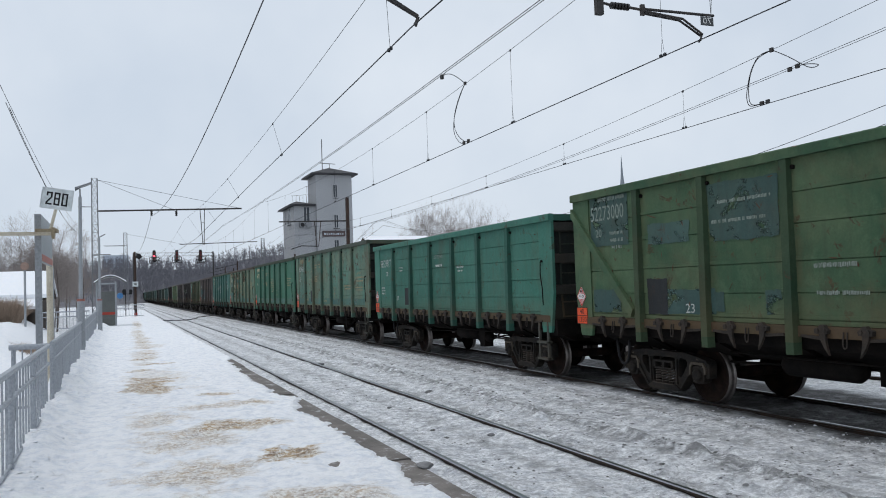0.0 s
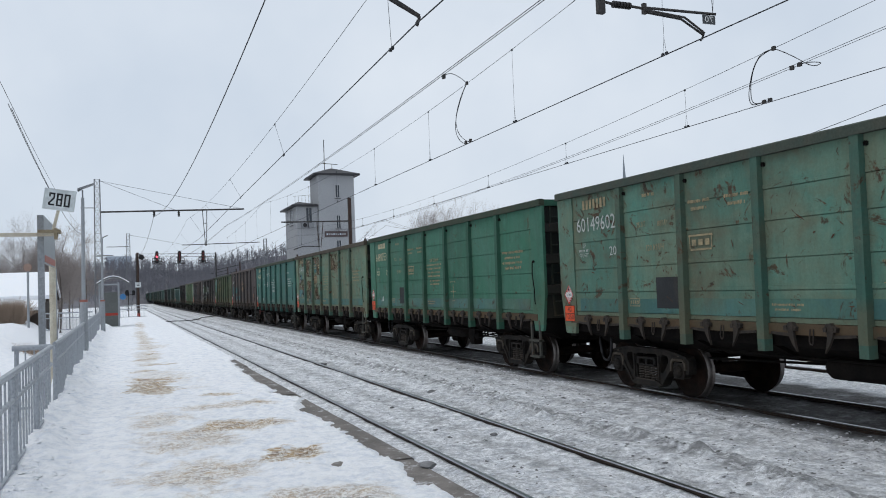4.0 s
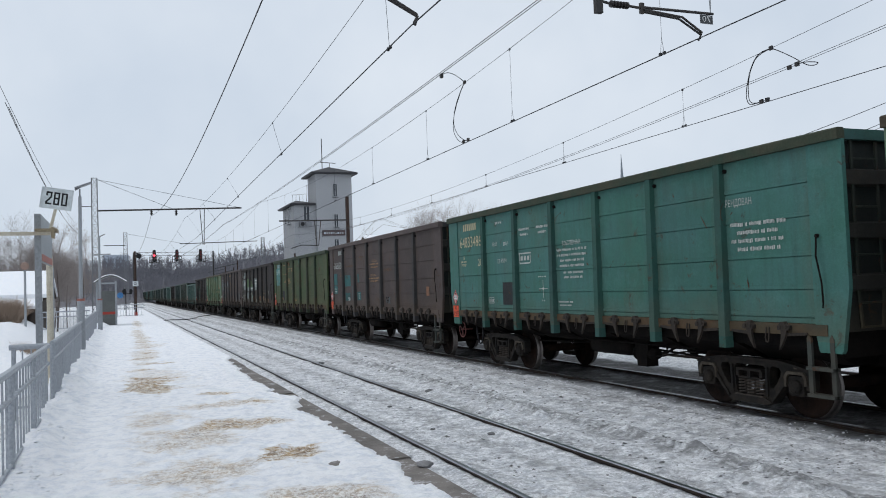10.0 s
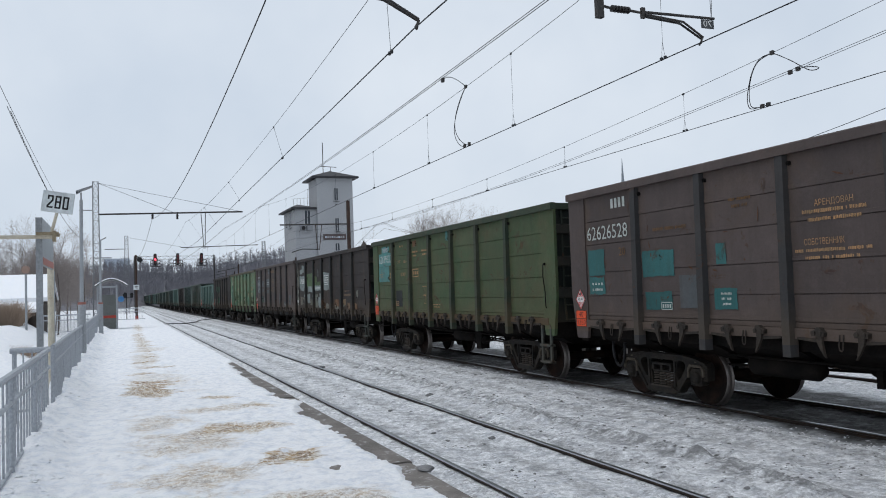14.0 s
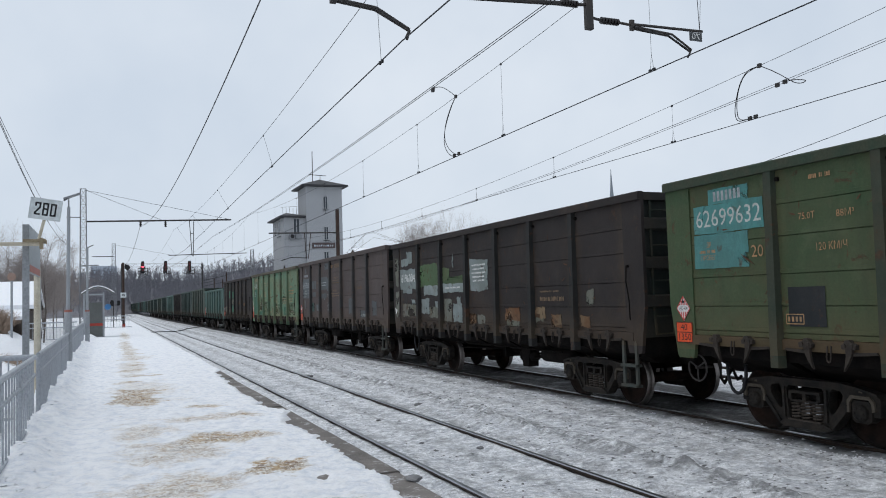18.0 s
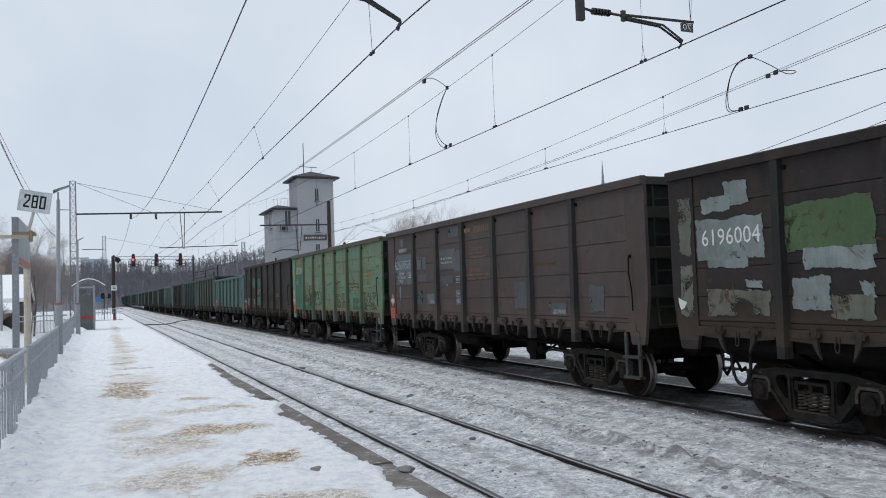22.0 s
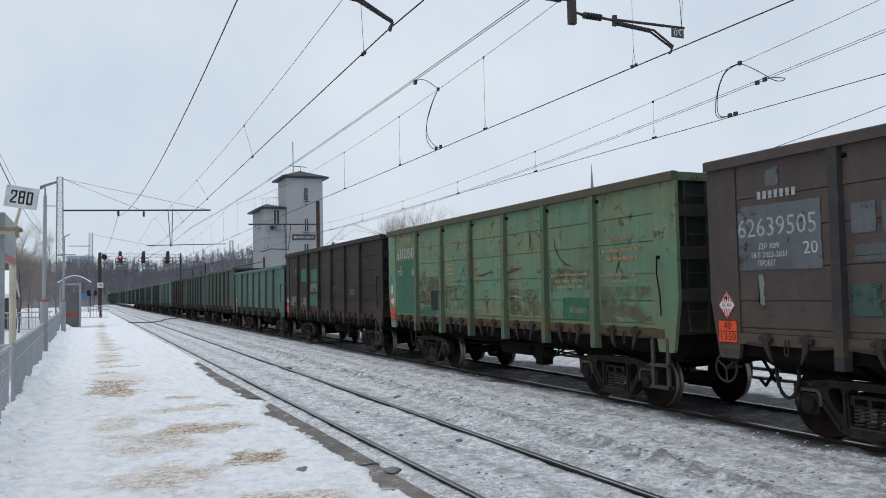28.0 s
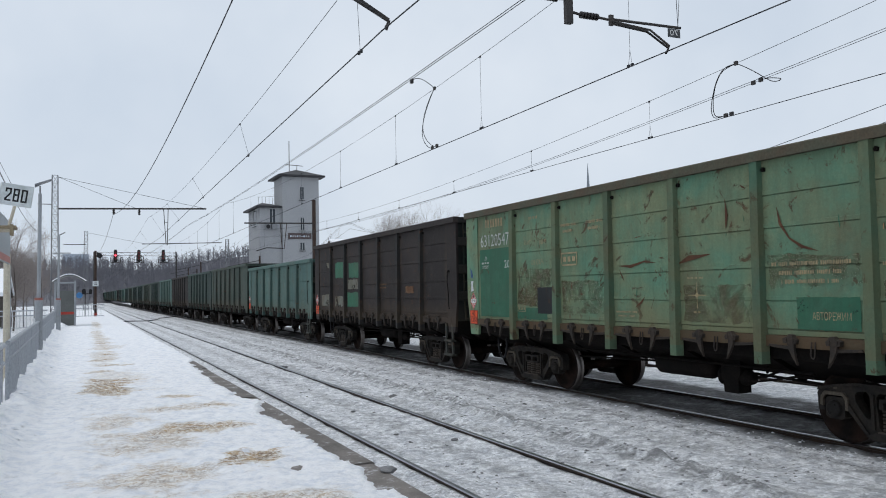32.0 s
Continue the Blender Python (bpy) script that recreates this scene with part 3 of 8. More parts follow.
def m_panel(length, top):
    """Side sheet between two posts with five lengthwise grooved seams."""
    bm = bmesh.new()
    h = top - 0.15 - Z_FLOOR
    prof = [(0.0, 0.0)]
    for k in (0.045, 0.205, 0.395, 0.62, 0.81):
        z = k * h
        prof += [(0.0, z - 0.040), (0.018, z - 0.037), (0.018, z - 0.027), (-0.005, z - 0.024), (-0.005, z + 0.030), (0.002, z + 0.033)]
    prof += [(0.0, h)]
    cols = [-length / 2, -length / 6, length / 6, length / 2]
    front = [[bm.verts.new((-0.02 + u + 0.003 * math.sin(v * 5 + y * 3), y, Z_FLOOR + v)) for u, v in prof] for y in cols]
    for c in range(3):
        for i in range(len(prof) - 1):
            bm.faces.new((front[c][i], front[c + 1][i], front[c + 1][i + 1], front[c][i + 1]))
    back = [[bm.verts.new((0.03, y, Z_FLOOR + v)) for v in (0, h)] for y in (-length / 2, length / 2)]
    bm.faces.new((back[0][0], back[0][1], back[1][1], back[1][0]))
    return mesh("side_panel", bm, P_PLACE)


def m_post(top):
    bm = bmesh.new()
    out = [(-0.09, 0.0), (-0.070, -0.135), (0.070, -0.135), (0.09, 0.0)]
    zs = (1.03, 1.34, top - 0.15)
    rings = [[bm.verts.new((v * (0.72 if i == 2 else 1.0), u, z)) for u, v in out] for i, z in enumerate(zs)]
    for a, b in zip(rings, rings[1:]):
        for k in range(4):
            bm.faces.new((a[k], a[(k + 1) % 4], b[(k + 1) % 4], b[k]))
    bm.faces.new(rings[0])
    bm.faces.new(rings[-1])
    return mesh("post", bm, P_PLACE)


def m_lug():
    """Small bent lug beside the head of a post."""
    bm = bmesh.new()
    prism(bm, [(-0.022, -0.030), (0.018, -0.034), (0.024, 0.012), (0.0, 0.030), (-0.026, 0.014)], "x", -0.030, 0.015)
    tube(bm, [(-0.044, 0.004, 0.0), (-0.025, 0.004, 0.0)], 0.011, 6)
    return mesh("lug", bm, M_STEEL_DARK)


def m_corner(top):
    """Wide flat corner plate at the end of a side, cut away at its foot."""
    bm = bmesh.new()
    o = [(-0.40, 1.34), (-0.36, 1.10), (-0.34, 1.06), (0.0, 1.06), (0.03, 1.10), (0.17, 1.92), (0.17, top - 0.15), (-0.40, top - 0.15)]
    prism(bm, o, "x", -0.045, 0.02)
    return mesh("corner_plate", bm, P_PLACE)


def m_top_rail(length):
    bm = bmesh.new()
    prism(bm, [(-0.11, -0.15), (0.03, -0.15), (0.03, -0.015), (0.0, 0.0), (-0.085, 0.0), (-0.11, -0.02)], "y", -length / 2, length / 2)
    return mesh("top_rail", bm, P_PLACE)


def m_sill():
    bm = bmesh.new()
    prism(bm, [(-0.055, Z_SILL - 0.04), (0.05, Z_SILL - 0.04), (0.05, Z_FLOOR), (-0.055, Z_FLOOR - 0.01)], "y", -6.25, 6.25)
    return mesh("side_sill", bm, P_PLACE)


def m_lock():
    """Hatch latch: a knobbed bracket, a pointed hanging claw and a bar towards the post."""
    bm = bmesh.new()
    prism(bm, [(-0.11, 1.34), (0.09, 1.34), (0.10, 1.39), (0.06, 1.42), (0.04, 1.455), (-0.02, 1.46), (-0.05, 1.425), (-0.12, 1.40)], "x", -0.120, -0.05)
    prism(bm, [(-0.055, 1.345), (0.050, 1.345), (0.048, 1.25), (0.066, 1.15), (0.092, 1.055), (0.020, 1.155), (-0.035, 1.26)], "x", -0.105, -0.065)
    prism(bm, [(-0.04, 1.255), (-0.04, 1.300), (-0.38, 1.316), (-0.40, 1.285), (-0.28, 1.272)], "x", -0.080, -0.045)
    for y in (-0.06, 0.045):
        tube(bm, [(-0.135, y, 1.385), (-0.11, y, 1.385)], 0.026, 6)
    return mesh("hatch_latch", bm, M_LATCH)


def m_ring():
    bm = bmesh.new()
    tube(bm, [(0, 0.028, 1.37), (-0.02, 0.032, 1.22), (-0.02, 0.022, 1.17), (-0.02, 0.0, 1.155), (-0.02, -0.022, 1.17), (-0.02, -0.032, 1.22), (0, -0.028, 1.37)], 0.010, 5)
    return mesh("lashing_ring", bm, M_LATCH)


def m_end(top):
    bm = bmesh.new()
    box(bm, -HALF_W + 0.05, HALF_W - 0.05, -0.02, 0.02, Z_FLOOR - 0.1, top - 0.14)
    return mesh("end_wall", bm, P_PLACE)


def m_end_rib():
    bm = bmesh.new()
    prism(bm, [(0.02, -0.12), (0.10, -0.09), (0.10, 0.09), (0.02, 0.12)], "x", -HALF_W + 0.1, HALF_W - 0.1)
    return mesh("end_rib", bm, P_PLACE)


def m_end_cap():
    bm = bmesh.new()
    box(bm, -HALF_W + 0.05, HALF_W - 0.05, -0.02, 0.12, -0.15, -0.012)
    return mesh("end_top_rail", bm, P_PLACE)


def m_ladder(top):
    """Rungs on two flat uprights, narrower towards the foot."""
    bm = bmesh.new()
    for s in (-1, 1):
        prism(bm, [(s * 0.245, 1.85), (s * 0.205, 1.85), (s * 0.205, top - 0.03), (s * 0.245, top - 0.03)], "y", 0.06, 0.085)
        prism(bm, [(s * 0.205, 1.38), (s * 0.165, 1.38), (s * 0.205, 1.85), (s * 0.245, 1.85)], "y", 0.06, 0.085)
    z = 1.40
    while z < top - 0.1:
        tube(bm, [(-0.215, 0.075, z), (0.215, 0.075, z)], 0.014, 5)
        z += 0.315
    return mesh("end_ladder", bm, P_PLACE)


def m_step():
    """Side foot step hanging below the body's corner."""
    bm = bmesh.new()
    for y in (-0.19, 0.19):
        prism(bm, [(y - 0.035, 0.46), (y + 0.035, 0.46), (y + 0.035, 1.24), (y, 1.30), (y - 0.035, 1.24)], "x", -0.025, 0.015)
    for z in (0.48, 0.84):
        box(bm, -0.07, 0.07, -0.225, 0.225, z - 0.022, z + 0.022)
    return mesh("foot_step", bm, P_PLACE)


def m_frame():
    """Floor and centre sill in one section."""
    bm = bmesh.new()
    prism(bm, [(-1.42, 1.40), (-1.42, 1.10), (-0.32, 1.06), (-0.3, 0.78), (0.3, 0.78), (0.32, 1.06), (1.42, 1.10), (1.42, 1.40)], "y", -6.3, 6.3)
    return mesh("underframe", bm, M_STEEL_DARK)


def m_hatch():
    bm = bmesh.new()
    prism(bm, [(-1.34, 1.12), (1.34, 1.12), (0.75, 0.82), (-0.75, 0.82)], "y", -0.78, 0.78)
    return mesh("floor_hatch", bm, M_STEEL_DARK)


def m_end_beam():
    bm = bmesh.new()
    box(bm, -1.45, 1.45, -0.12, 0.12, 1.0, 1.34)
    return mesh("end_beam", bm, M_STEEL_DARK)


def m_coupler():
    bm = bmesh.new()
    box(bm, -0.11, 0.11, 0.0, 0.38, 0.97, 1.15)
    prism(bm, [(-0.2, 0.36), (0.2, 0.30), (0.22, 0.62), (0.06, 0.5), (-0.05, 0.72), (-0.2, 0.66)], "z", 0.90, 1.22)
    tube(bm, [(-0.35, 0.1, 0.98), (-0.37, 0.3, 0.7), (-0.3, 0.5, 0.52), (-0.2, 0.7, 0.6)], 0.028, 6)
    return mesh("coupler", bm, M_STEEL_DARK)


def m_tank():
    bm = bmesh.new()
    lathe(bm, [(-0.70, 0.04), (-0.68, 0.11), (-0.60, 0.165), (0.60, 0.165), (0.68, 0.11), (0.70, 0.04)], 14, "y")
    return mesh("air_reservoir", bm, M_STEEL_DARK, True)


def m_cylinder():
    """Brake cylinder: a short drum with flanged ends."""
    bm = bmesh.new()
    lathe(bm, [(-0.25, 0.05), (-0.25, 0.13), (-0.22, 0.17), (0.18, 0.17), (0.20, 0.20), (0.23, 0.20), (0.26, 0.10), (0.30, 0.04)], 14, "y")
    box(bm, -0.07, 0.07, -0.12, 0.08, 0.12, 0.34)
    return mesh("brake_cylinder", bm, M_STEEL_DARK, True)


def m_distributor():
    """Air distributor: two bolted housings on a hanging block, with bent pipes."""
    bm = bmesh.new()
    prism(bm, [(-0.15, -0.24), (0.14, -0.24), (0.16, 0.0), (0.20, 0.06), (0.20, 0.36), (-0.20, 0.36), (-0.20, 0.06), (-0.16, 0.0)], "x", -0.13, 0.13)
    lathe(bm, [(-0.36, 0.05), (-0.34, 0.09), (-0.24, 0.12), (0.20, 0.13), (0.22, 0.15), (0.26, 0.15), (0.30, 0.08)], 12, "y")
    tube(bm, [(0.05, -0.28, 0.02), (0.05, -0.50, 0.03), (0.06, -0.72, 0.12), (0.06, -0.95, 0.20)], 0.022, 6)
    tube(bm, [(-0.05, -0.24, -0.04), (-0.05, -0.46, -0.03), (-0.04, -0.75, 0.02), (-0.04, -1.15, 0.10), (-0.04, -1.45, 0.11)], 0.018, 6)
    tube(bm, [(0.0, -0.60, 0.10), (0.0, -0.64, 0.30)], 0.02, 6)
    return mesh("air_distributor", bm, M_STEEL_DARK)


def m_hose():
    """Rubber brake hose hanging in a loop from the end beam."""
    bm = bmesh.new()
    pts = [(0.0, 0.20 * math.cos(math.pi * i / 10), -0.46 * math.sin(math.pi * i / 10) ** 0.75) for i in range(11)]
    tube(bm, pts, 0.028, 7)
    return mesh("brake_hose", bm, M_BLACK, True)


def m_lever():
    """Uncoupling rod hooked up on the corner plate."""
    bm = bmesh.new()
    tube(bm, [(-0.02, 0.03, 2.62), (-0.05, 0.0, 2.60), (-0.05, 0.02, 2.35), (-0.05, -0.05, 2.0), (-0.05, -0.06, 1.72), (-0.02, -0.02, 1.66)], 0.013, 5)
    tube(bm, [(-0.02, 0.03, 2.62), (0.02, 0.03, 2.62)], 0.03, 6)
    return mesh("handle", bm, M_STEEL_DARK)


def m_rigging():
    bm = bmesh.new()
    for x in (-0.75, 0.5):
        tube(bm, [(x, -3.0, 0.72), (x * 0.8, 0, 0.80), (x, 3.0, 0.72)], 0.022, 5)
    box(bm, -0.9, -0.2, -0.05, 0.05, 0.62, 0.9)
    tube(bm, [(-1.1, -3.1, 0.9), (-1.1, 2.6, 0.93)], 0.02, 5)
    return mesh("brake_rigging", bm, M_STEEL_DARK)


def m_side_frame():
    """Cast bogie side frame: a truss plate with a spring window, two slanted openings, axle-box jaws and raised edges."""
    half = [(0.0, 0.155), (0.38, 0.155), (0.46, 0.19), (0.58, 0.335), (0.70, 0.455), (0.745, 0.50), (0.755, 0.60), (0.80, 0.655), (1.05, 0.655), (1.095, 0.60), (1.10, 0.44), (1.19, 0.44), (1.205, 0.66), (1.17, 0.735), (0.95, 0.785), (0.60, 0.835), (0.0, 0.845)]
    outer = half + [(-u, v) for u, v in half[-2:0:-1]]
    window = [(0.30, 0.31), (0.26, 0.27), (-0.26, 0.27), (-0.30, 0.31), (-0.33, 0.69), (-0.29, 0.735), (0.29, 0.735), (0.33, 0.69)]
    loops = [outer, window]
    for s in (-1, 1):
        loops.append([(s * u, v) for u, v in ((0.425, 0.70), (0.405, 0.58), (0.405, 0.44), (0.43, 0.40), (0.475, 0.41), (0.56, 0.51), (0.625, 0.61), (0.635, 0.68), (0.60, 0.725), (0.47, 0.745))])
    bm = bmesh.new()
    edges = []
    for lp in loops:
        vs = [bm.verts.new((-0.075, u, v)) for u, v in lp]
        edges += [bm.edges.new((vs[i], vs[(i + 1) % len(vs)])) for i in range(len(vs))]
    got = bmesh.ops.triangle_fill(bm, use_beauty=True, edges=edges)
    faces = [g for g in got["geom"] if isinstance(g, bmesh.types.BMFace)]
    ext = bmesh.ops.extrude_face_region(bm, geom=faces)
    bmesh.ops.translate(bm, vec=(0.16, 0, 0), verts=[g for g in ext["geom"] if isinstance(g, bmesh.types.BMVert)])

    def slab(outline, x0, x1):
        prism(bm, outline, "x", x0, x1)
    slab([(-1.19, 0.70), (-1.165, 0.742), (-0.95, 0.792), (-0.60, 0.842), (0.60, 0.842), (0.95, 0.792), (1.165, 0.742), (1.19, 0.70), (0.93, 0.762), (0.60, 0.808), (-0.60, 0.808), (-0.93, 0.762)], -0.105, -0.074)
    slab([(-0.46, 0.195), (-0.34, 0.25), (0.34, 0.25), (0.46, 0.195), (0.37, 0.15), (-0.37, 0.15)], -0.115, -0.074)
    for s in (-1, 1):
        slab([(s * 0.345, 0.28), (s * 0.385, 0.28), (s * 0.395, 0.72), (s * 0.35, 0.72)], -0.105, -0.074)
        slab([(s * 0.755, 0.52), (s * 0.47, 0.20), (s * 0.44, 0.225), (s * 0.66, 0.50), (s * 0.70, 0.56)], -0.105, -0.074)
    return mesh("side_frame", bm, M_BOGIE)


def m_jaw_rim():
    """Raised dusty arch over an axle box."""
    bm = bmesh.new()
    inner = [(-0.17, 0.50), (-0.165, 0.60), (-0.125, 0.655), (0.125, 0.655), (0.165, 0.60), (0.17, 0.47)]
    outer2 = [(-0.215, 0.52), (-0.205, 0.63), (-0.145, 0.70), (0.145, 0.70), (0.205, 0.63), (0.21, 0.47)]
    prism(bm, outer2 + inner[::-1], "x", -0.108, -0.074)
    box(bm, -0.082, -0.0745, -0.02, 0.035, 0.735, 0.765)
    return mesh("jaw_rim", bm, M_DUST)


def m_bolster_end():
    """Pierced end of the bolster above the springs."""
    bm = bmesh.new()
    box(bm, -0.10, 0.04, -0.27, 0.27, 0.635, 0.672)
    box(bm, -0.10, 0.04, -0.24, 0.24, 0.515, 0.545)
    for y in (-0.25, 0.0, 0.25):
        box(bm, -0.098, 0.03, y - 0.03, y + 0.03, 0.546, 0.634)
    return mesh("bolster_end", bm, M_BOGIE)


def m_axle_box():
    """Round bearing cap with bolts in a squared housing."""
    bm = bmesh.new()
    lathe(bm, [(-0.135, 0.04), (-0.135, 0.085), (-0.12, 0.105), (-0.08, 0.112), (0.12, 0.12), (0.14, 0.08)], 14, "x")
    prism(bm, [(-0.145, -0.10), (-0.15, 0.10), (-0.11, 0.155), (0.11, 0.155), (0.15, 0.10), (0.145, -0.10), (0.09, -0.135), (-0.09, -0.135)], "x", -0.075, 0.08)
    for i in range(6):
        a = i * math.pi / 3
        box(bm, -0.146, -0.13, 0.068 * math.cos(a) - 0.011, 0.068 * math.cos(a) + 0.011, 0.068 * math.sin(a) - 0.011, 0.068 * math.sin(a) + 0.011)
    return mesh("axle_box", bm, M_BOGIE)


def m_springs():
    bm = bmesh.new()
    for x, y in ((0.0, -0.185), (-0.01, 0.0), (0.0, 0.185)):
        pts = [(x + 0.085 * math.cos(a), y + 0.085 * math.sin(a), 0.275 + 0.235 * a / (2 * math.pi * 5)) for a in [i * math.pi / 4 for i in range(41)]]
        tube(bm, pts, 0.018, 6)
    box(bm, -0.12, 0.05, -0.29, 0.29, 0.252, 0.272)
    return mesh("spring_set", bm, M_SPRING)


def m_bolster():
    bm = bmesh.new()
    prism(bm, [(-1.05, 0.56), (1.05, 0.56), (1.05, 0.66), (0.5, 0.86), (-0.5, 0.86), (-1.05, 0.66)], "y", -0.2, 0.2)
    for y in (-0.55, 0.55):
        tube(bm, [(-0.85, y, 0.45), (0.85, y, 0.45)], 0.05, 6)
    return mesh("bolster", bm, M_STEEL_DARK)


def m_axle():
    bm = bmesh.new()
    lathe(bm, [(-1.08, 0.05), (-1.08, 0.065), (-0.85, 0.07), (-0.7, 0.095), (0.7, 0.095), (0.85, 0.07), (1.08, 0.065), (1.08, 0.05)], 10, "x")
    return mesh("axle", bm, M_WHEEL, True)


def m_wheel():
    """Solid wheel seen from its outer face: rim, dished web, hub, and the flange behind."""
    bm = bmesh.new()
    lathe(bm, [(-0.07, 0.07), (-0.075, 0.13), (-0.03, 0.16), (0.0, 0.36), (-0.055, 0.40), (-0.065, 0.47), (0.02, 0.4785), (0.05, 0.485), (0.055, 0.506), (0.068, 0.506), (0.068, 0.40), (0.035, 0.36), (0.03, 0.16), (0.07, 0.13), (0.07, 0.07)], 28, "x")
    for i in range(3):
        a = i * 2.1
        box(bm, -0.062, -0.05, -0.03, 0.03, 0.425, 0.455, Matrix.Rotation(a, 4, "X"))
    me2 = mesh("wheel", bm, [M_WHEEL, M_TREAD], True)
    for p in me2.polygons:
        c = p.center
        r = math.hypot(c.y, c.z)
        if r > 0.465:
            p.material_index = 1
    return me2


def m_brake_wheel():
    bm = bmesh.new()
    n = 20
    pts = [(0, 0.21 * math.cos(2 * math.pi * i / n), 0.21 * math.sin(2 * math.pi * i / n)) for i in range(n + 1)]
    tube(bm, pts, 0.016, 5, caps=False)
    for i in range(3):
        a = i * 2 * math.pi / 3 + 0.5
        tube(bm, [(0, 0, 0), (0, 0.21 * math.cos(a), 0.21 * math.sin(a))], 0.014, 5)
    tube(bm, [(-0.03, 0, 0), (0.3, 0, 0)], 0.025, 6)
    return mesh("hand_brake_wheel", bm, worn("grey_brake_wheel", (0.045, 0.040, 0.038), (0.034, 0.028, 0.026)))


def m_plate():
    bm = bmesh.new()
    box(bm, -0.006, 0.0, -0.19, 0.19, -0.165, 0.165)
    return mesh("hazard_plate", bm, M_ORANGE)


def m_plate_marks():
    bm = bmesh.new()
    box(bm, -0.009, -0.006, -0.19, 0.19, -0.006, 0.006)
    for a, b, c, d in ((-0.19, 0.19, 0.156, 0.165), (-0.19, 0.19, -0.165, -0.156), (-0.19, -0.181, -0.156, 0.156), (0.181, 0.19, -0.156, 0.156)):
        box(bm, -0.009, -0.006, a, b, c, d)
    return mesh("plate_border", bm, M_BLACK)


def m_diamond():
    bm = bmesh.new()
    prism(bm, [(-0.165, 0), (0, -0.20), (0.165, 0), (0, 0.20)], "x", -0.006, 0.0)
    return mesh("hazard_diamond", bm, M_WHITE)


def m_diamond_stripes():
    """Red upright stripes and a red edge, open across the middle for the code."""
    bm = bmesh.new()
    for i in range(-3, 4):
        y = i * 0.044
        h = 0.20 * (1 - (abs(y) + 0.011) / 0.165)
        if h > 0.05:
            for s in (-1, 1):
                prism(bm, [(y - 0.010, s * 0.052), (y + 0.010, s * 0.052), (y + 0.010, s * h), (y - 0.010, s * h)], "x", -0.0085, -0.006)
    for sy in (-1, 1):
        for sz in (-1, 1):
            prism(bm, [(sy * 0.165, 0), (0, sz * 0.20), (0, sz * 0.182), (sy * 0.150, 0)], "x", -0.0095, -0.006)
    return mesh("diamond_stripes", bm, M_RED)


def m_flame():
    bm = bmesh.new()
    prism(bm, [(-0.022, 0.085), (0.022, 0.085), (0.030, 0.11), (0.014, 0.128), (0.004, 0.162), (-0.012, 0.135), (-0.028, 0.112)], "x", -0.011, -0.0095)
    return mesh("flame_mark", bm, M_BLACK)


def bogie(w, y, near):
    if near >= 1:
        b = put("bogie", cached("bolster", m_bolster), w, pose(0, y, 0))
        for s in (-1, 1):
            turn = 0 if s < 0 else 180
            put("side_frame", cached("side_frame", m_side_frame), b, pose(s * 1.02, 0, 0, 0, 0, turn))
            if near == 2 and s < 0:
                put("spring_set", cached("springs", m_springs), b, pose(s * 1.02, 0, 0))
                put("bolster_end", cached("bolster_end", m_bolster_end), b, pose(s * 1.02, 0, 0))
                for yy in (-0.925, 0.925):
                    put("axle_box", cached("axle_box", m_axle_box), b, pose(s * 1.03, yy, 0.4785))
                    put("jaw_rim", cached("jaw_rim", m_jaw_rim), b, Matrix.Translation((s * 1.02, yy, 0)) @ Matrix.Diagonal((1, 1 if yy < 0 else -1, 1, 1)), label="dusty pale cast rim")


def wheelset(w, y):
    a = put("wheelset", cached("axle", m_axle), w, pose(0, y, 0.4785))
    put("wheel", cached("wheel", m_wheel), a, pose(-0.795, 0, 0))
    put("wheel", cached("wheel", m_wheel), a, pose(0.795, 0, 0, 0, 0, 180))
    return a


ROLLING = []


#       reservoir, distributor and cylinder, metres from the trailing end
SHORTER = {0: 13.02, 1: 12.86}
GEAR = {6: (5.08, 8.15, 6.6), 8: (9.4, 8.02, 6.98), 9: (4.9, 8.4, 9.2), 0: (5.6, 8.6, 7.2)}


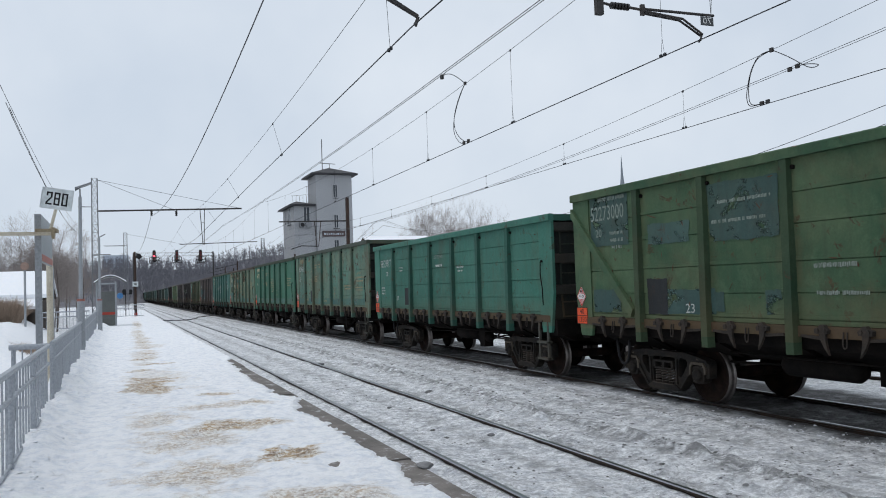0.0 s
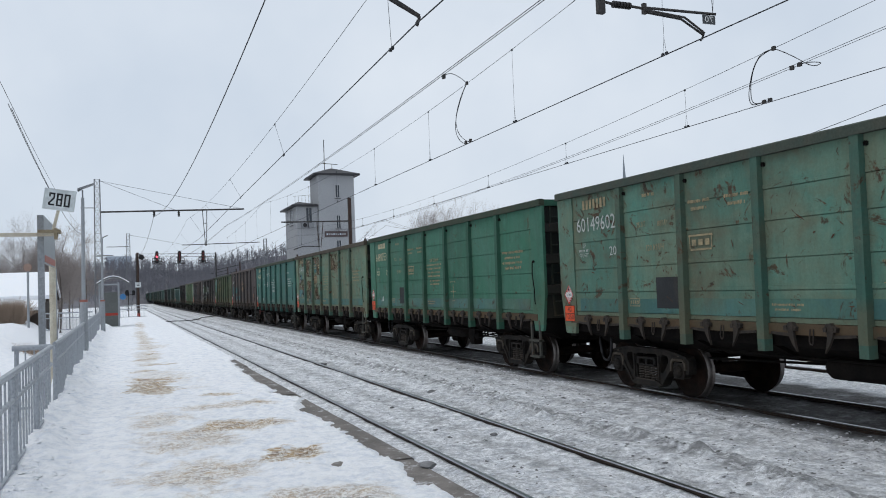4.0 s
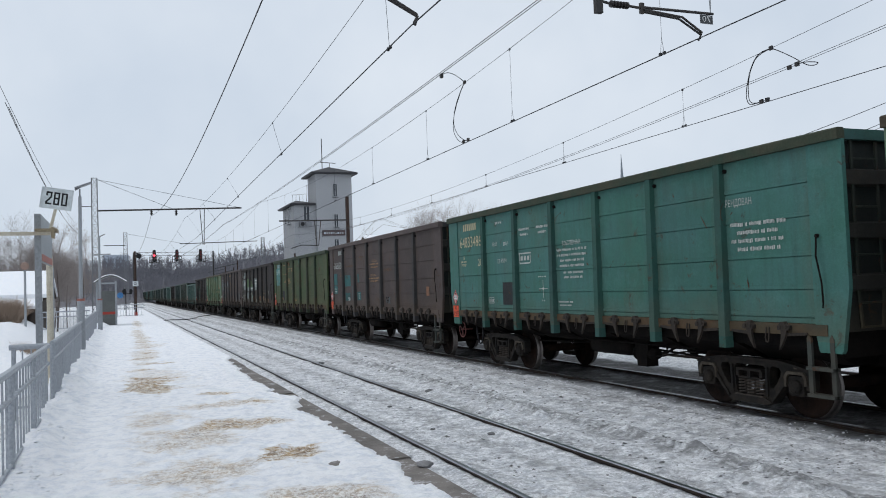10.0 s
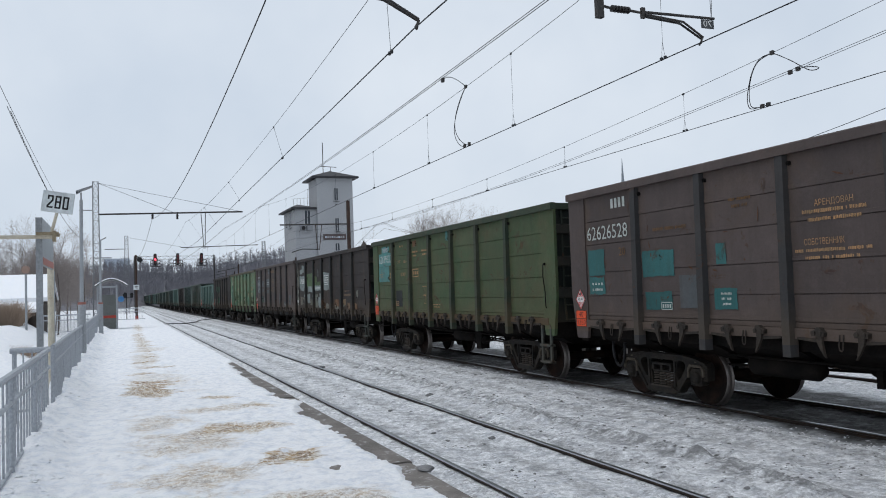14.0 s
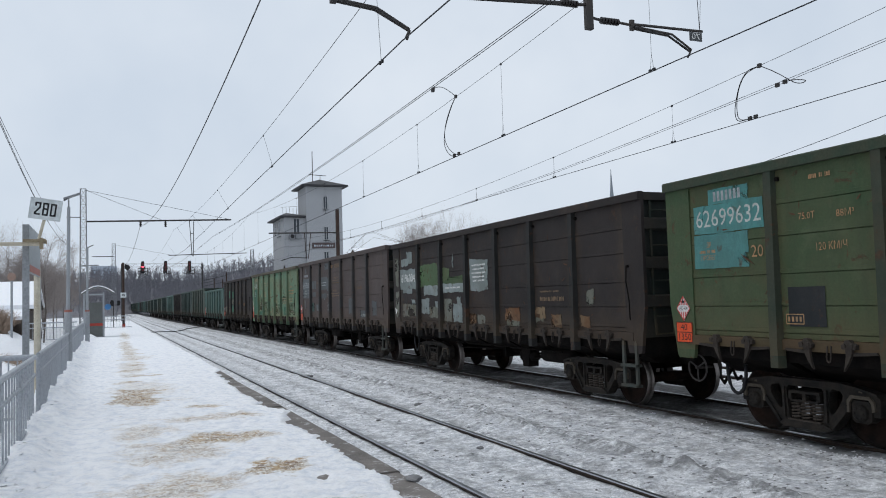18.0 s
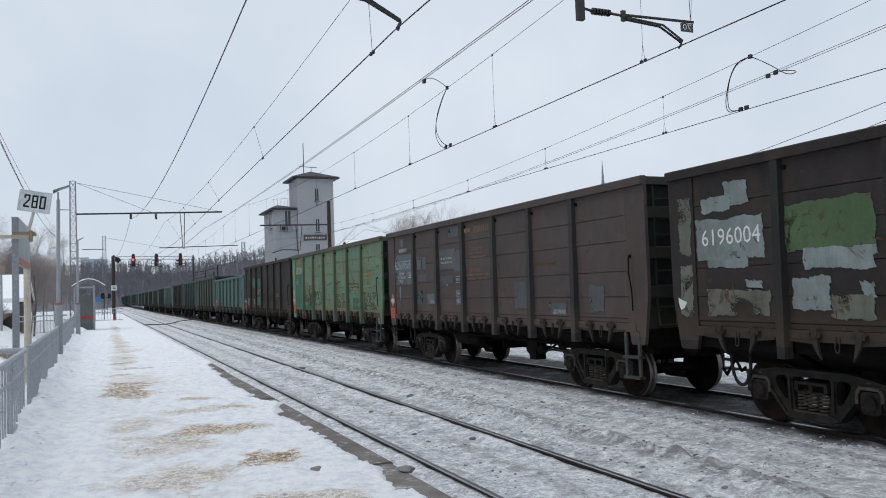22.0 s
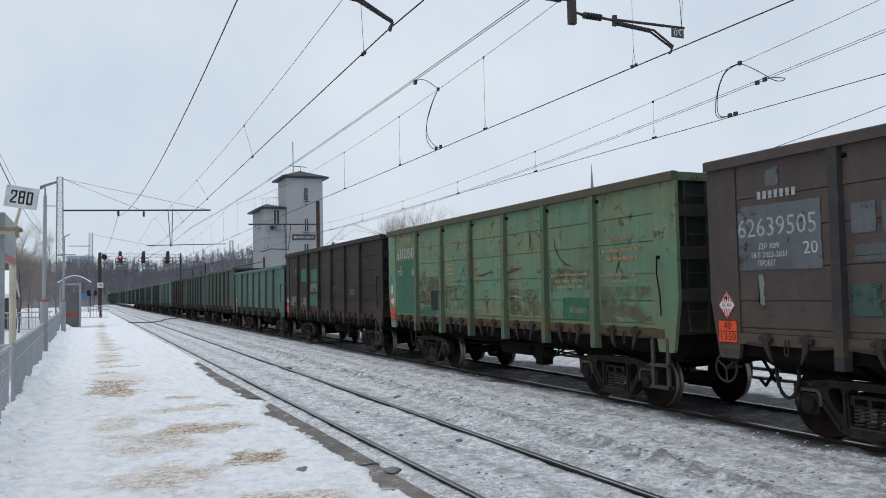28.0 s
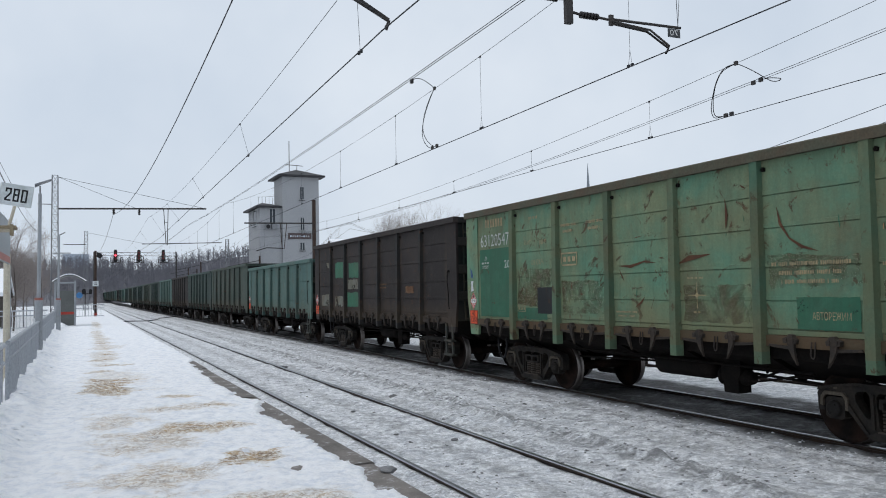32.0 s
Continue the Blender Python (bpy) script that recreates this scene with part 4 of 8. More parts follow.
def wagon(k, paint, post_paint, rim, top, near, label):
    """One open-top wagon; near 2: all parts, 1: fewer, 0: far off."""
    w = empty("gondola_wagon", pose(TRAIN_X, 0, 0), label=label, category="wagon", group="wagons of the freight train")
    length = SHORTER.get(k, L_BODY)
    half = length / 2
    sides = (-1,) if near < 2 else (-1, 1)
    for s in sides:
        turn = 0 if s < 0 else 180
        x = s * (HALF_W - 0.06)
        ends = [-half + 0.56] + POSTS + [half - 0.56]
        for a, b in zip(ends, ends[1:]):
            ln = b - a
            put("side_panel", cached(("panel", round(ln, 2), top), lambda: m_panel(ln, top)), w, pose(x, (a + b) / 2, 0, 0, 0, turn), paint)
        for y in POSTS:
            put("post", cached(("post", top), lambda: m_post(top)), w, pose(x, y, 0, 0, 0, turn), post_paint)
            if near == 2 and s < 0:
                put("lug", cached("lug", m_lug), w, pose(x - 0.03, y - 0.13, top - 0.27))
        for e in (-1, 1):
            o = put("corner_plate", cached(("corner", top), lambda: m_corner(top)), w, Matrix.Translation((x, e * (half - 0.17), 0)) @ Matrix.Diagonal((-s, e, 1, 1)), paint)
        put("top_rail", cached(("top_rail", length), lambda: m_top_rail(length)), w, pose(x, 0, top, 0, 0, turn), rim)
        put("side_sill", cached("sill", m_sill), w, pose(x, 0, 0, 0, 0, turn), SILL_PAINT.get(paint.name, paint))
        if s < 0 and near:
            for i in range(7):
                mid = (i - 3) * 1.735
                for d in (-0.33, 0.33):
                    put("hatch_latch", cached("lock", m_lock), w, Matrix.Translation((x, mid + d, 0)) @ Matrix.Diagonal((1, 1 if d < 0 else -1, 1, 1)))
                if near == 2:
                    put("lashing_ring", cached("ring", m_ring), w, pose(x - 0.06, mid, 0))
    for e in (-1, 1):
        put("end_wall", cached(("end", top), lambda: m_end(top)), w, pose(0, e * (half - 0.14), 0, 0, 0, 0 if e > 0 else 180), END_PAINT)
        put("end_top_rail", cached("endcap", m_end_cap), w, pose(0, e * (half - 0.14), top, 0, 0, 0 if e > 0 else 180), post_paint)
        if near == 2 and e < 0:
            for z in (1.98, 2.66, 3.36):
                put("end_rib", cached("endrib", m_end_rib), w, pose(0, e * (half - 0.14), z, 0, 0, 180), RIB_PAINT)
    put("underframe", cached("frame", m_frame), w)
    if near:
        for i in range(7):
            put("floor_hatch", cached("hatch", m_hatch), w, pose(0, (i - 3) * 1.735, 0))
        for e in (-1, 1):
            put("end_beam", cached("end_beam", m_end_beam), w, pose(0, e * 6.3, 0))
    put("coupler", cached("coupler", m_coupler), w, pose(0, 6.3, 0))
    if near == 2:
        put("coupler", cached("coupler", m_coupler), w, pose(0, -6.3, 0, 0, 0, 180))
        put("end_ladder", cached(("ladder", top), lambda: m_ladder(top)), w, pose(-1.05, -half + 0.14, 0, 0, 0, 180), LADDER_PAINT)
        put("foot_step", cached("step", m_step), w, pose(-HALF_W + 0.03, -half + 0.50, 0), STEP_PAINT)
        tank_u, dev_u, cyl_u = GEAR.get(k, (7.05, 8.15, 9.3))
        put("air_reservoir", cached("tank", m_tank), w, pose(-0.95, half - tank_u, 0.80))
        put("air_distributor", cached("distributor", m_distributor), w, pose(-0.95, half - dev_u, 0.72))
        put("brake_cylinder", cached("cylinder", m_cylinder), w, pose(-0.60, half - cyl_u, 0.92))
        put("brake_hose", cached("hose", m_hose), w, pose(-1.15, half - 1.05, 0.99))
        put("handle", cached("lever", m_lever), w, pose(-HALF_W - 0.0, -half + 0.42, 0))
        put("brake_rigging", cached("rigging", m_rigging), w)
    for y in (-4.325, 4.325):
        bogie(w, y, near)
    sets = [wheelset(w, y) for y in (-5.25, -3.4, 3.4, 5.25)] if near else []
    ROLLING.append((k, w, sets))
    return w


POST_OF = {}
# shade of the gap between wagons is put into these three near-black tones
END_PAINT = wagon_paint("shaded_end_wall_paint", (0.013, 0.018, 0.017), (0.020, 0.024, 0.022), 0.12, 0.4)
RIB_PAINT = wagon_paint("shaded_rib_paint", (0.026, 0.027, 0.024), (0.040, 0.036, 0.030), 0.3, 0.5)
LADDER_PAINT = wagon_paint("shaded_ladder_paint", (0.022, 0.034, 0.028), (0.034, 0.036, 0.028), 0.6, 0.5)

STEP_PAINT = wagon_paint("grimy_step_paint", (0.046, 0.058, 0.054), (0.060, 0.056, 0.046), 0.5, 0.6)


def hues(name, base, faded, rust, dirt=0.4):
    """Paint of a wagon's sheets, and a darker copy of it for its posts."""
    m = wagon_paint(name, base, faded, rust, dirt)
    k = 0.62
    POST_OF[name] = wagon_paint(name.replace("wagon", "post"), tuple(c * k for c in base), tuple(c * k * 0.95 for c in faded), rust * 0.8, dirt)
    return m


OLIVE = hues("olive_wagon_paint", (0.0360, 0.0880, 0.0470), (0.0820, 0.1270, 0.0680), 0.5)
TEAL = hues("teal_wagon_paint", (0.0385, 0.1460, 0.1090), (0.0550, 0.1620, 0.1250), 0.4)
FADED = hues("faded_green_wagon_paint", (0.0800, 0.2000, 0.1560), (0.1350, 0.1900, 0.1350), 0.8)
GREEN = hues("green_wagon_paint", (0.0378, 0.1418, 0.0891), (0.0607, 0.1620, 0.1148), 0.25)
RUSTY = hues("rust_worn_green_wagon_paint", (0.1000, 0.2050, 0.1480), (0.1560, 0.1780, 0.1150), 0.65)
SEA = hues("sea_green_wagon_paint", (0.045, 0.140, 0.110), (0.058, 0.152, 0.138), 0.3)
BROWN = hues("brown_wagon_paint", (0.067, 0.053, 0.050), (0.082, 0.064, 0.060), 0.3)
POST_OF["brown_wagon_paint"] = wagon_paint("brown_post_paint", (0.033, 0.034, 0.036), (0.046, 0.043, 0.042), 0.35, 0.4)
LEAF = hues("leaf_green_wagon_paint", (0.0450, 0.0770, 0.0365), (0.0680, 0.0840, 0.0430), 0.5)
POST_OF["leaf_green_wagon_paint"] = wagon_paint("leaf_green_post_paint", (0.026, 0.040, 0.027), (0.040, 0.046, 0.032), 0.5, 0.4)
DARK = hues("dark_brown_wagon_paint", (0.0210, 0.0176, 0.0170), (0.0300, 0.0240, 0.0225), 0.3)
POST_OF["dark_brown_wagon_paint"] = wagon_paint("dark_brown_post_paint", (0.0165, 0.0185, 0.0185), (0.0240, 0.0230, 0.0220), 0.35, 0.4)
DULL_TEAL = hues("dull_teal_wagon_paint", (0.075, 0.148, 0.135), (0.095, 0.150, 0.130), 0.35)
SAGE = hues("sage_green_wagon_paint", (0.052, 0.078, 0.066), (0.068, 0.080, 0.066), 0.3)
# this green of the far wagons has bluish distance haze mixed in
DEEP = hues("deep_green_wagon_paint", (0.034, 0.062, 0.057), (0.046, 0.066, 0.060), 0.2)
LIGHT = hues("light_green_wagon_paint", (0.110, 0.232, 0.154), (0.176, 0.212, 0.122), 0.62)

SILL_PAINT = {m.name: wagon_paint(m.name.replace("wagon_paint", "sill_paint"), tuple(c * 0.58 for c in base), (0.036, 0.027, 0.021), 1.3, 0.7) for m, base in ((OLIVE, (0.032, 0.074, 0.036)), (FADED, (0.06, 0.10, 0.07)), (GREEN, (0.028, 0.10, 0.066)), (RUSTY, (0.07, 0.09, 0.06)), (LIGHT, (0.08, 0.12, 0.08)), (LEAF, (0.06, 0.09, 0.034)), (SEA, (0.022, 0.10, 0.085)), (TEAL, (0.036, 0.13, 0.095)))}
RIM_RUST = worn("rusty_top_rail", (0.048, 0.066, 0.053), (0.064, 0.066, 0.050), 0.75, 0, 3, 30, 0.9)
RIM_GREEN = worn("dark_green_top_rail", (0.030, 0.050, 0.032), (0.055, 0.055, 0.035), 0.75, 0, 3, 30, 0.9)
RIM_TAN = worn("sun_bleached_rusty_top_rail", (0.078, 0.078, 0.054), (0.090, 0.064, 0.042), 0.75, 0, 3, 30, 0.9)
RIM_BROWN = worn("rust_brown_top_rail", (0.058, 0.044, 0.032), (0.078, 0.070, 0.050), 0.8, 0, 3, 30, 0.9)
RIMS = {"faded_green_wagon_paint": RIM_RUST, "rust_worn_green_wagon_paint": RIM_BROWN, "light_green_wagon_paint": RIM_TAN, "green_wagon_paint": RIM_GREEN, "sea_green_wagon_paint": RIM_GREEN, "leaf_green_wagon_paint": RIM_GREEN}
#        paint, posts, top, words
PLAN = [
    (OLIVE, OLIVE, 3.90, "olive green steel gondola wagon with a diagonal end brace"),
    (TEAL, TEAL, 3.64, "bright teal steel gondola wagon of lower height"),
    (FADED, FADED, 4.00, "sun-faded green and tan steel gondola wagon"),
    (GREEN, GREEN, 4.00, "dark green steel gondola wagon with blue-green lower sheets"),
    (RUSTY, FADED, 4.00, "rust-streaked green gondola wagon with green posts"),
    (SEA, SEA, 4.00, "clean sea-green steel gondola wagon"),
    (BROWN, BROWN, 4.00, "brown steel gondola wagon with teal touch-up patches"),
    (LEAF, LEAF, 3.94, "leaf green steel gondola wagon with a turquoise number patch"),
    (DARK, DARK, 3.93, "dark brown gondola wagon with white and green paint patches"),
    (BROWN, BROWN, 4.00, "brown steel gondola wagon with grey number panel"),
    (LIGHT, LIGHT, 4.00, "light green gondola wagon with rust scratches"),
    (DARK, DARK, 4.00, "dark brown gondola wagon with green patches"),
    (DULL_TEAL, DULL_TEAL, 3.55, "dull teal steel gondola wagon"),
    (SAGE, SAGE, 3.90, "sage green steel gondola wagon"),
    (DEEP, DEEP, 3.90, "deep green steel gondola wagon"),
]
CYCLE = [DEEP, SAGE, DEEP, DULL_TEAL, DEEP, DARK, DULL_TEAL, DEEP, SAGE, DEEP]
WORDS = {id(DEEP): "deep green steel gondola wagon", id(DARK): "dark brown steel gondola wagon", id(FADED): "faded green steel gondola wagon", id(TEAL): "teal steel gondola wagon", id(GREEN): "green steel gondola wagon", id(SEA): "sea-green steel gondola wagon", id(OLIVE): "olive green steel gondola wagon", id(SAGE): "dull sage green steel gondola wagon", id(DULL_TEAL): "dull teal steel gondola wagon"}
WAGONS = []
for k in range(-1, 62):
    if 0 <= k < len(PLAN):
        a, b, top, words = PLAN[k]
    else:
        a = b = CYCLE[k % len(CYCLE)]
        top, words = 3.90, WORDS[id(a)]
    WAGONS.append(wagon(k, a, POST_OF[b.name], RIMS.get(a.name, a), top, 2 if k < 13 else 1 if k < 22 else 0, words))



# ---- markings on the camera's side of the wagons ----
SIDE_X = -(HALF_W - 0.06) - 0.031
CORNER_X = -(HALF_W - 0.06) - 0.050
BY_K = {k: w for k, w in zip(range(-1, 62), WAGONS)}


def spot(u, z, x=SIDE_X):
    """A place on the side: u metres from the trailing end, z above the rail."""
    return Matrix.Translation((x, L_BODY / 2 - u, z))


def lettering(k, u, z, s, size, mat, width=None):
    me2 = cached(("text", s, size, mat.name, width), lambda: text_mesh(s, size, mat, width))
    put("stencilled_number" if s[0].isdigit() else "stencilled_word", me2, BY_K[k], spot(u, z) @ FACE_WEST)


def bars(k, u, z, w, h, rows, mat):
    """Unreadable stencilled lines as plain bars, broken like words."""
    def build():
        bm = bmesh.new()
        rng = random.Random(int(w * 100) + rows)
        for r in range(rows):
            zz = h / 2 - (r + 0.5) * h / rows
            lw = w * (1 if r == 0 else rng.uniform(0.7, 1.0))
            y = lw / 2
            while y > -lw / 2 + 0.03:
                ln = min(rng.uniform(0.010, 0.030), y + lw / 2)
                lo, hi = rng.uniform(0.16, 0.26), rng.uniform(0.16, 0.26)
                box(bm, -0.001, 0.0, y - ln, y, zz - h / rows * lo, zz + h / rows * hi)
                y -= ln + (0.045 if rng.random() < 0.13 else 0.009)
        return mesh("stencilled_writing", bm, mat)
    tagged(put("stencilled_writing", cached(("bars", w, h, rows, mat.name), build), BY_K[k], spot(u, z)), kind="stuff")


def patch(k, u, z, w, h, mat, ragged=0.0, seed=0):
    """A repainted or bare area of the sheet, 2 mm thick, with a brushed outline."""
    bm = bmesh.new()
    rng = random.Random(seed * 31 + k)
    o = []
    n = 26 if ragged else 1
    drift = 0.0
    corners = [(-w / 2, -h / 2), (w / 2, -h / 2), (w / 2, h / 2), (-w / 2, h / 2)]
    for (a, b), (c, d) in zip(corners, corners[1:] + corners[:1]):
        for i in range(n):
            f = i / n
            drift = 0.86 * drift + 0.30 * rng.uniform(-ragged, ragged)
            o.append((a + (c - a) * f + drift + 0.18 * rng.uniform(-ragged, ragged), b + (d - b) * f + drift + 0.18 * rng.uniform(-ragged, ragged)))
    lift = 0.00022 * (seed % 9)
    prism(bm, o, "x", 0.0008 + lift, 0.0032 + lift * 0.2)
    me2 = mesh("paint_patch", bm, mat)
    put("paint_patch", me2, BY_K[k], spot(u, z, SIDE_X if u > 0.5 else CORNER_X))


def hazard(k, u, z, diamond=True):
    w = BY_K[k]
    p = put("hazard_plate", cached("plate", m_plate), w, spot(u, z, CORNER_X), label="orange hazard number plate with black figures")
    put("plate_border", cached("plate_marks", m_plate_marks), p)
    put("plate_figures", cached("t40", lambda: text_mesh("40", 0.155, M_BLACK, 0.15)), p, Matrix.Translation((-0.0085, 0, 0.078)) @ FACE_WEST)
    put("plate_figures", cached("t1350", lambda: text_mesh("1350", 0.155, M_BLACK, 0.29)), p, Matrix.Translation((-0.0085, 0, -0.08)) @ FACE_WEST)
    if diamond:
        d = put("hazard_diamond", cached("diamond", m_diamond), w, spot(u, z + 0.385, CORNER_X), label="red and white striped warning diamond")
        put("diamond_stripes", cached("stripes", m_diamond_stripes), d)
        put("flame_mark", cached("flame", m_flame), d)
        put("diamond_code", cached("ak404", lambda: text_mesh("АК 404", 0.085, M_BLACK, 0.19)), d, Matrix.Translation((-0.0078, 0, 0)) @ FACE_WEST)


def axis_mark(k, u, z, mat):
    def build():
        bm = bmesh.new()
        box(bm, -0.001, 0.0, -0.007, 0.007, -0.20, 0.20)
        box(bm, -0.001, 0.0, -0.20, 0.20, -0.007, 0.007)
        prism(bm, [(-0.045, 0.0), (0.0, -0.045), (0.045, 0.0), (0.0, 0.045)], "x", -0.0014, 0.0)
        return mesh("balance_mark", bm, mat)
    put("balance_mark", cached(("axis", mat.name), build), BY_K[k], spot(u, z))
    bars(k, u, z + 0.27, 0.42, 0.06, 1, mat)
    bars(k, u, z - 0.26, 0.16, 0.06, 1, mat)


def framed_mark(k, u, z, mat):
    """Maker's mark as a plain framed shape."""
    def build():
        bm = bmesh.new()
        for s in (-1, 1):
            prism(bm, [(-0.30, s * 0.10), (0.30, s * 0.10), (0.28, s * 0.13), (-0.28, s * 0.13)] if s > 0 else [(-0.25, -0.13), (0.25, -0.13), (0.25, -0.10), (-0.25, -0.10)], "x", -0.001, 0.0)
        for y in (-0.27, 0.25):
            box(bm, -0.001, 0.0, y, y + 0.02, -0.1, 0.1)
        for y in (-0.16, 0.0, 0.16):
            box(bm, -0.001, 0.0, y - 0.05, y + 0.05, -0.05, 0.05)
        return mesh("maker_mark", bm, mat)
    put("maker_mark", cached(("maker", mat.name), build), BY_K[k], spot(u, z))


def scrapes(k, seed, n, mat, zmin=1.55, zmax=3.72):
    """Rusty scrapes and dents where the paint is off."""
    rng = random.Random(seed)
    bm = bmesh.new()
    for i in range(n):
        cy, cz = rng.uniform(-5.8, 5.8), rng.uniform(zmin, zmax)
        if min(abs(cy - p) for p in POSTS) < 0.2:
            continue
        a, ln = rng.choice((0.1, 0.2, 1.2, 1.5, 1.7, 2.4, 0.8)) + rng.uniform(-0.3, 0.3), rng.uniform(0.02, 0.09) * (2.2 if rng.random() < 0.15 else 1)
        wd = rng.uniform(0.005, 0.018)
        dy, dz = math.cos(a), math.sin(a)
        pts = [(-ln, 0), (-ln * 0.4, wd), (ln * 0.3, wd * 0.7), (ln, 0.2 * wd), (ln * 0.2, -wd), (-ln * 0.5, -wd * 0.5)]
        prism(bm, [(cy + p * dy - q * dz, cz + p * dz + q * dy) for p, q in pts], "x", SIDE_X + 0.001, SIDE_X + 0.0025)
    ob = part("rust_wear", bm, mat, BY_K[k])
    tagged(ob, kind="stuff")


M_STENCIL_DIM = worn("worn_stencil_white", (0.26, 0.30, 0.27), (0.13, 0.16, 0.13), 0.8, 0, 12, 60, 0.9, 0.05)
M_STENCIL_ORANGE = worn("faded_stencil_orange", (0.42, 0.24, 0.12), (0.20, 0.15, 0.09), 0.8, 0, 9, 60, 0.8, 0.05)
M_PLACARD = worn("faded_orange_card", (0.24, 0.12, 0.07), (0.16, 0.10, 0.075), 0.8, 0, 8, 40, 0.8)
M_BARE_RUST = worn("bare_rust", (0.075, 0.036, 0.022), (0.120, 0.058, 0.031), 0.85, 0, 5, 40, 0.8)
M_PATCH_SLATE = wagon_paint("slate_grey_patch", (0.088, 0.098, 0.104), (0.072, 0.078, 0.082), 0.3, 0.5, 0.6)
M_PATCH_STEEL = wagon_paint("steel_grey_touch_up", (0.112, 0.126, 0.134), (0.082, 0.092, 0.097), 0.3, 0.5, 0.6)
M_STENCIL_RUST = worn("rusty_stencil_tan", (0.22, 0.15, 0.095), (0.11, 0.085, 0.06), 0.8, 0, 9, 60, 0.8, 0.05)
M_STENCIL_SOFT = worn("soft_stencil_grey", (0.37, 0.395, 0.40), (0.20, 0.215, 0.22), 0.8, 0, 12, 60, 0.9, 0.05)
M_PATCH_BLACK = wagon_paint("dull_black_patch", (0.020, 0.023, 0.025), (0.030, 0.032, 0.034), 0.25, 0.5)
M_PATCH_TURQ = wagon_paint("turquoise_patch", (0.07, 0.235, 0.225), (0.075, 0.20, 0.19), 0.25, 0.5, 0.55)
M_PATCH_TEAL = wagon_paint("teal_touch_up", (0.035, 0.13, 0.13), (0.03, 0.10, 0.10), 0.25, 0.5, 0.12)
M_PATCH_BLUE = wagon_paint("blue_green_touch_up", (0.056, 0.145, 0.165), (0.062, 0.150, 0.150), 0.3, 0.4, 1.35)
M_BAND = wagon_paint("blue_green_lower_sheet", (0.062, 0.150, 0.142), (0.080, 0.160, 0.120), 0.55, 0.4)
M_PATCH_NAVY = wagon_paint("blue_grey_touch_up", (0.040, 0.080, 0.076), (0.052, 0.094, 0.080), 0.25, 0.4, 0.9)
M_PATCH_PALE = wagon_paint("pale_primer_patch", (0.26, 0.30, 0.30), (0.17, 0.20, 0.19), 0.25, 0.5, 0.5)
M_PATCH_DUSTY = wagon_paint("dusty_primer_patch", (0.155, 0.170, 0.150), (0.115, 0.115, 0.085), 0.75, 0.5, 0.9)
M_PATCH_GREEN = wagon_paint("leaf_green_patch", (0.072, 0.122, 0.056), (0.060, 0.098, 0.048), 0.5, 0.5, 0.5)
M_PATCH_ORANGE = wagon_paint("orange_rust_patch", (0.115, 0.050, 0.021), (0.185, 0.135, 0.082), 0.8, 0.5, 1.1)
M_RUST_WASH = wagon_paint("rust_wash", (0.120, 0.068, 0.036), (0.150, 0.098, 0.058), 0.5, 0.5, 1.25, 0.22)
M_TAN_WASH = wagon_paint("tan_wash", (0.175, 0.150, 0.085), (0.150, 0.150, 0.092), 0.5, 0.5, 1.35, 0.30)
M_PATCH_EMERALD = wagon_paint("emerald_touch_up", (0.036, 0.140, 0.085), (0.044, 0.128, 0.080), 0.35, 0.5, 0.2)

# first wagon: slate number field, blue patches, diagonal end brace
patch(0, 1.35, 3.32, 1.25, 1.05, M_PATCH_NAVY, 0.02, 1)
bars(0, 1.45, 3.70, 0.9, 0.16, 1, M_STENCIL_DIM)
lettering(0, 1.30, 3.42, "52273000", 0.40, M_STENCIL_DIM, 1.10)
lettering(0, 1.0, 3.05, "20", 0.22, M_STENCIL_DIM, 0.2)
bars(0, 1.60, 2.9, 0.45, 0.4, 3, M_STENCIL_DIM)
patch(0, 3.1, 2.92, 1.1, 0.36, M_PATCH_NAVY, 0.03, 2)
patch(0, 4.85, 3.15, 1.45, 0.9, M_PATCH_NAVY, 0.03, 3)
patch(0, 4.25, 1.75, 0.3, 0.3, M_PATCH_NAVY, 0.02, 7)
patch(0, 5.4, 1.75, 0.3, 0.34, M_PATCH_NAVY, 0.02, 8)
patch(0, 3.6, 1.75, 1.2, 0.42, M_PATCH_NAVY, 0.03, 4)
patch(0, 1.2, 1.75, 0.9, 0.42, M_PATCH_NAVY, 0.03, 5)
patch(0, 2.75, 1.83, 0.55, 0.62, M_PATCH_BLACK, 0.02, 6)
lettering(0, 3.6, 1.63, "23", 0.22, M_STENCIL, 0.22)
bars(0, 4.9, 3.3, 1.1, 0.12, 1, M_STENCIL_DIM)
bars(0, 6.5, 2.25, 0.7, 0.14, 1, M_STENCIL_DIM)
bars(0, 6.6, 1.88, 0.85, 0.12, 1, M_STENCIL_DIM)
bars(0, 4.8, 3.0, 1.2, 0.12, 1, M_STENCIL_DIM)
hazard(0, 0.32, 1.45)
bm = bmesh.new()
prism(bm, [(L_BODY / 2 - 0.10, 3.62), (L_BODY / 2 - 0.10, 3.44), (L_BODY / 2 - 2.02, 1.46), (L_BODY / 2 - 2.10, 1.60)], "x", SIDE_X - 0.07, SIDE_X + 0.02)
part("diagonal_brace", bm, OLIVE, BY_K[0])
scrapes(0, 5, 30, M_BARE_RUST)

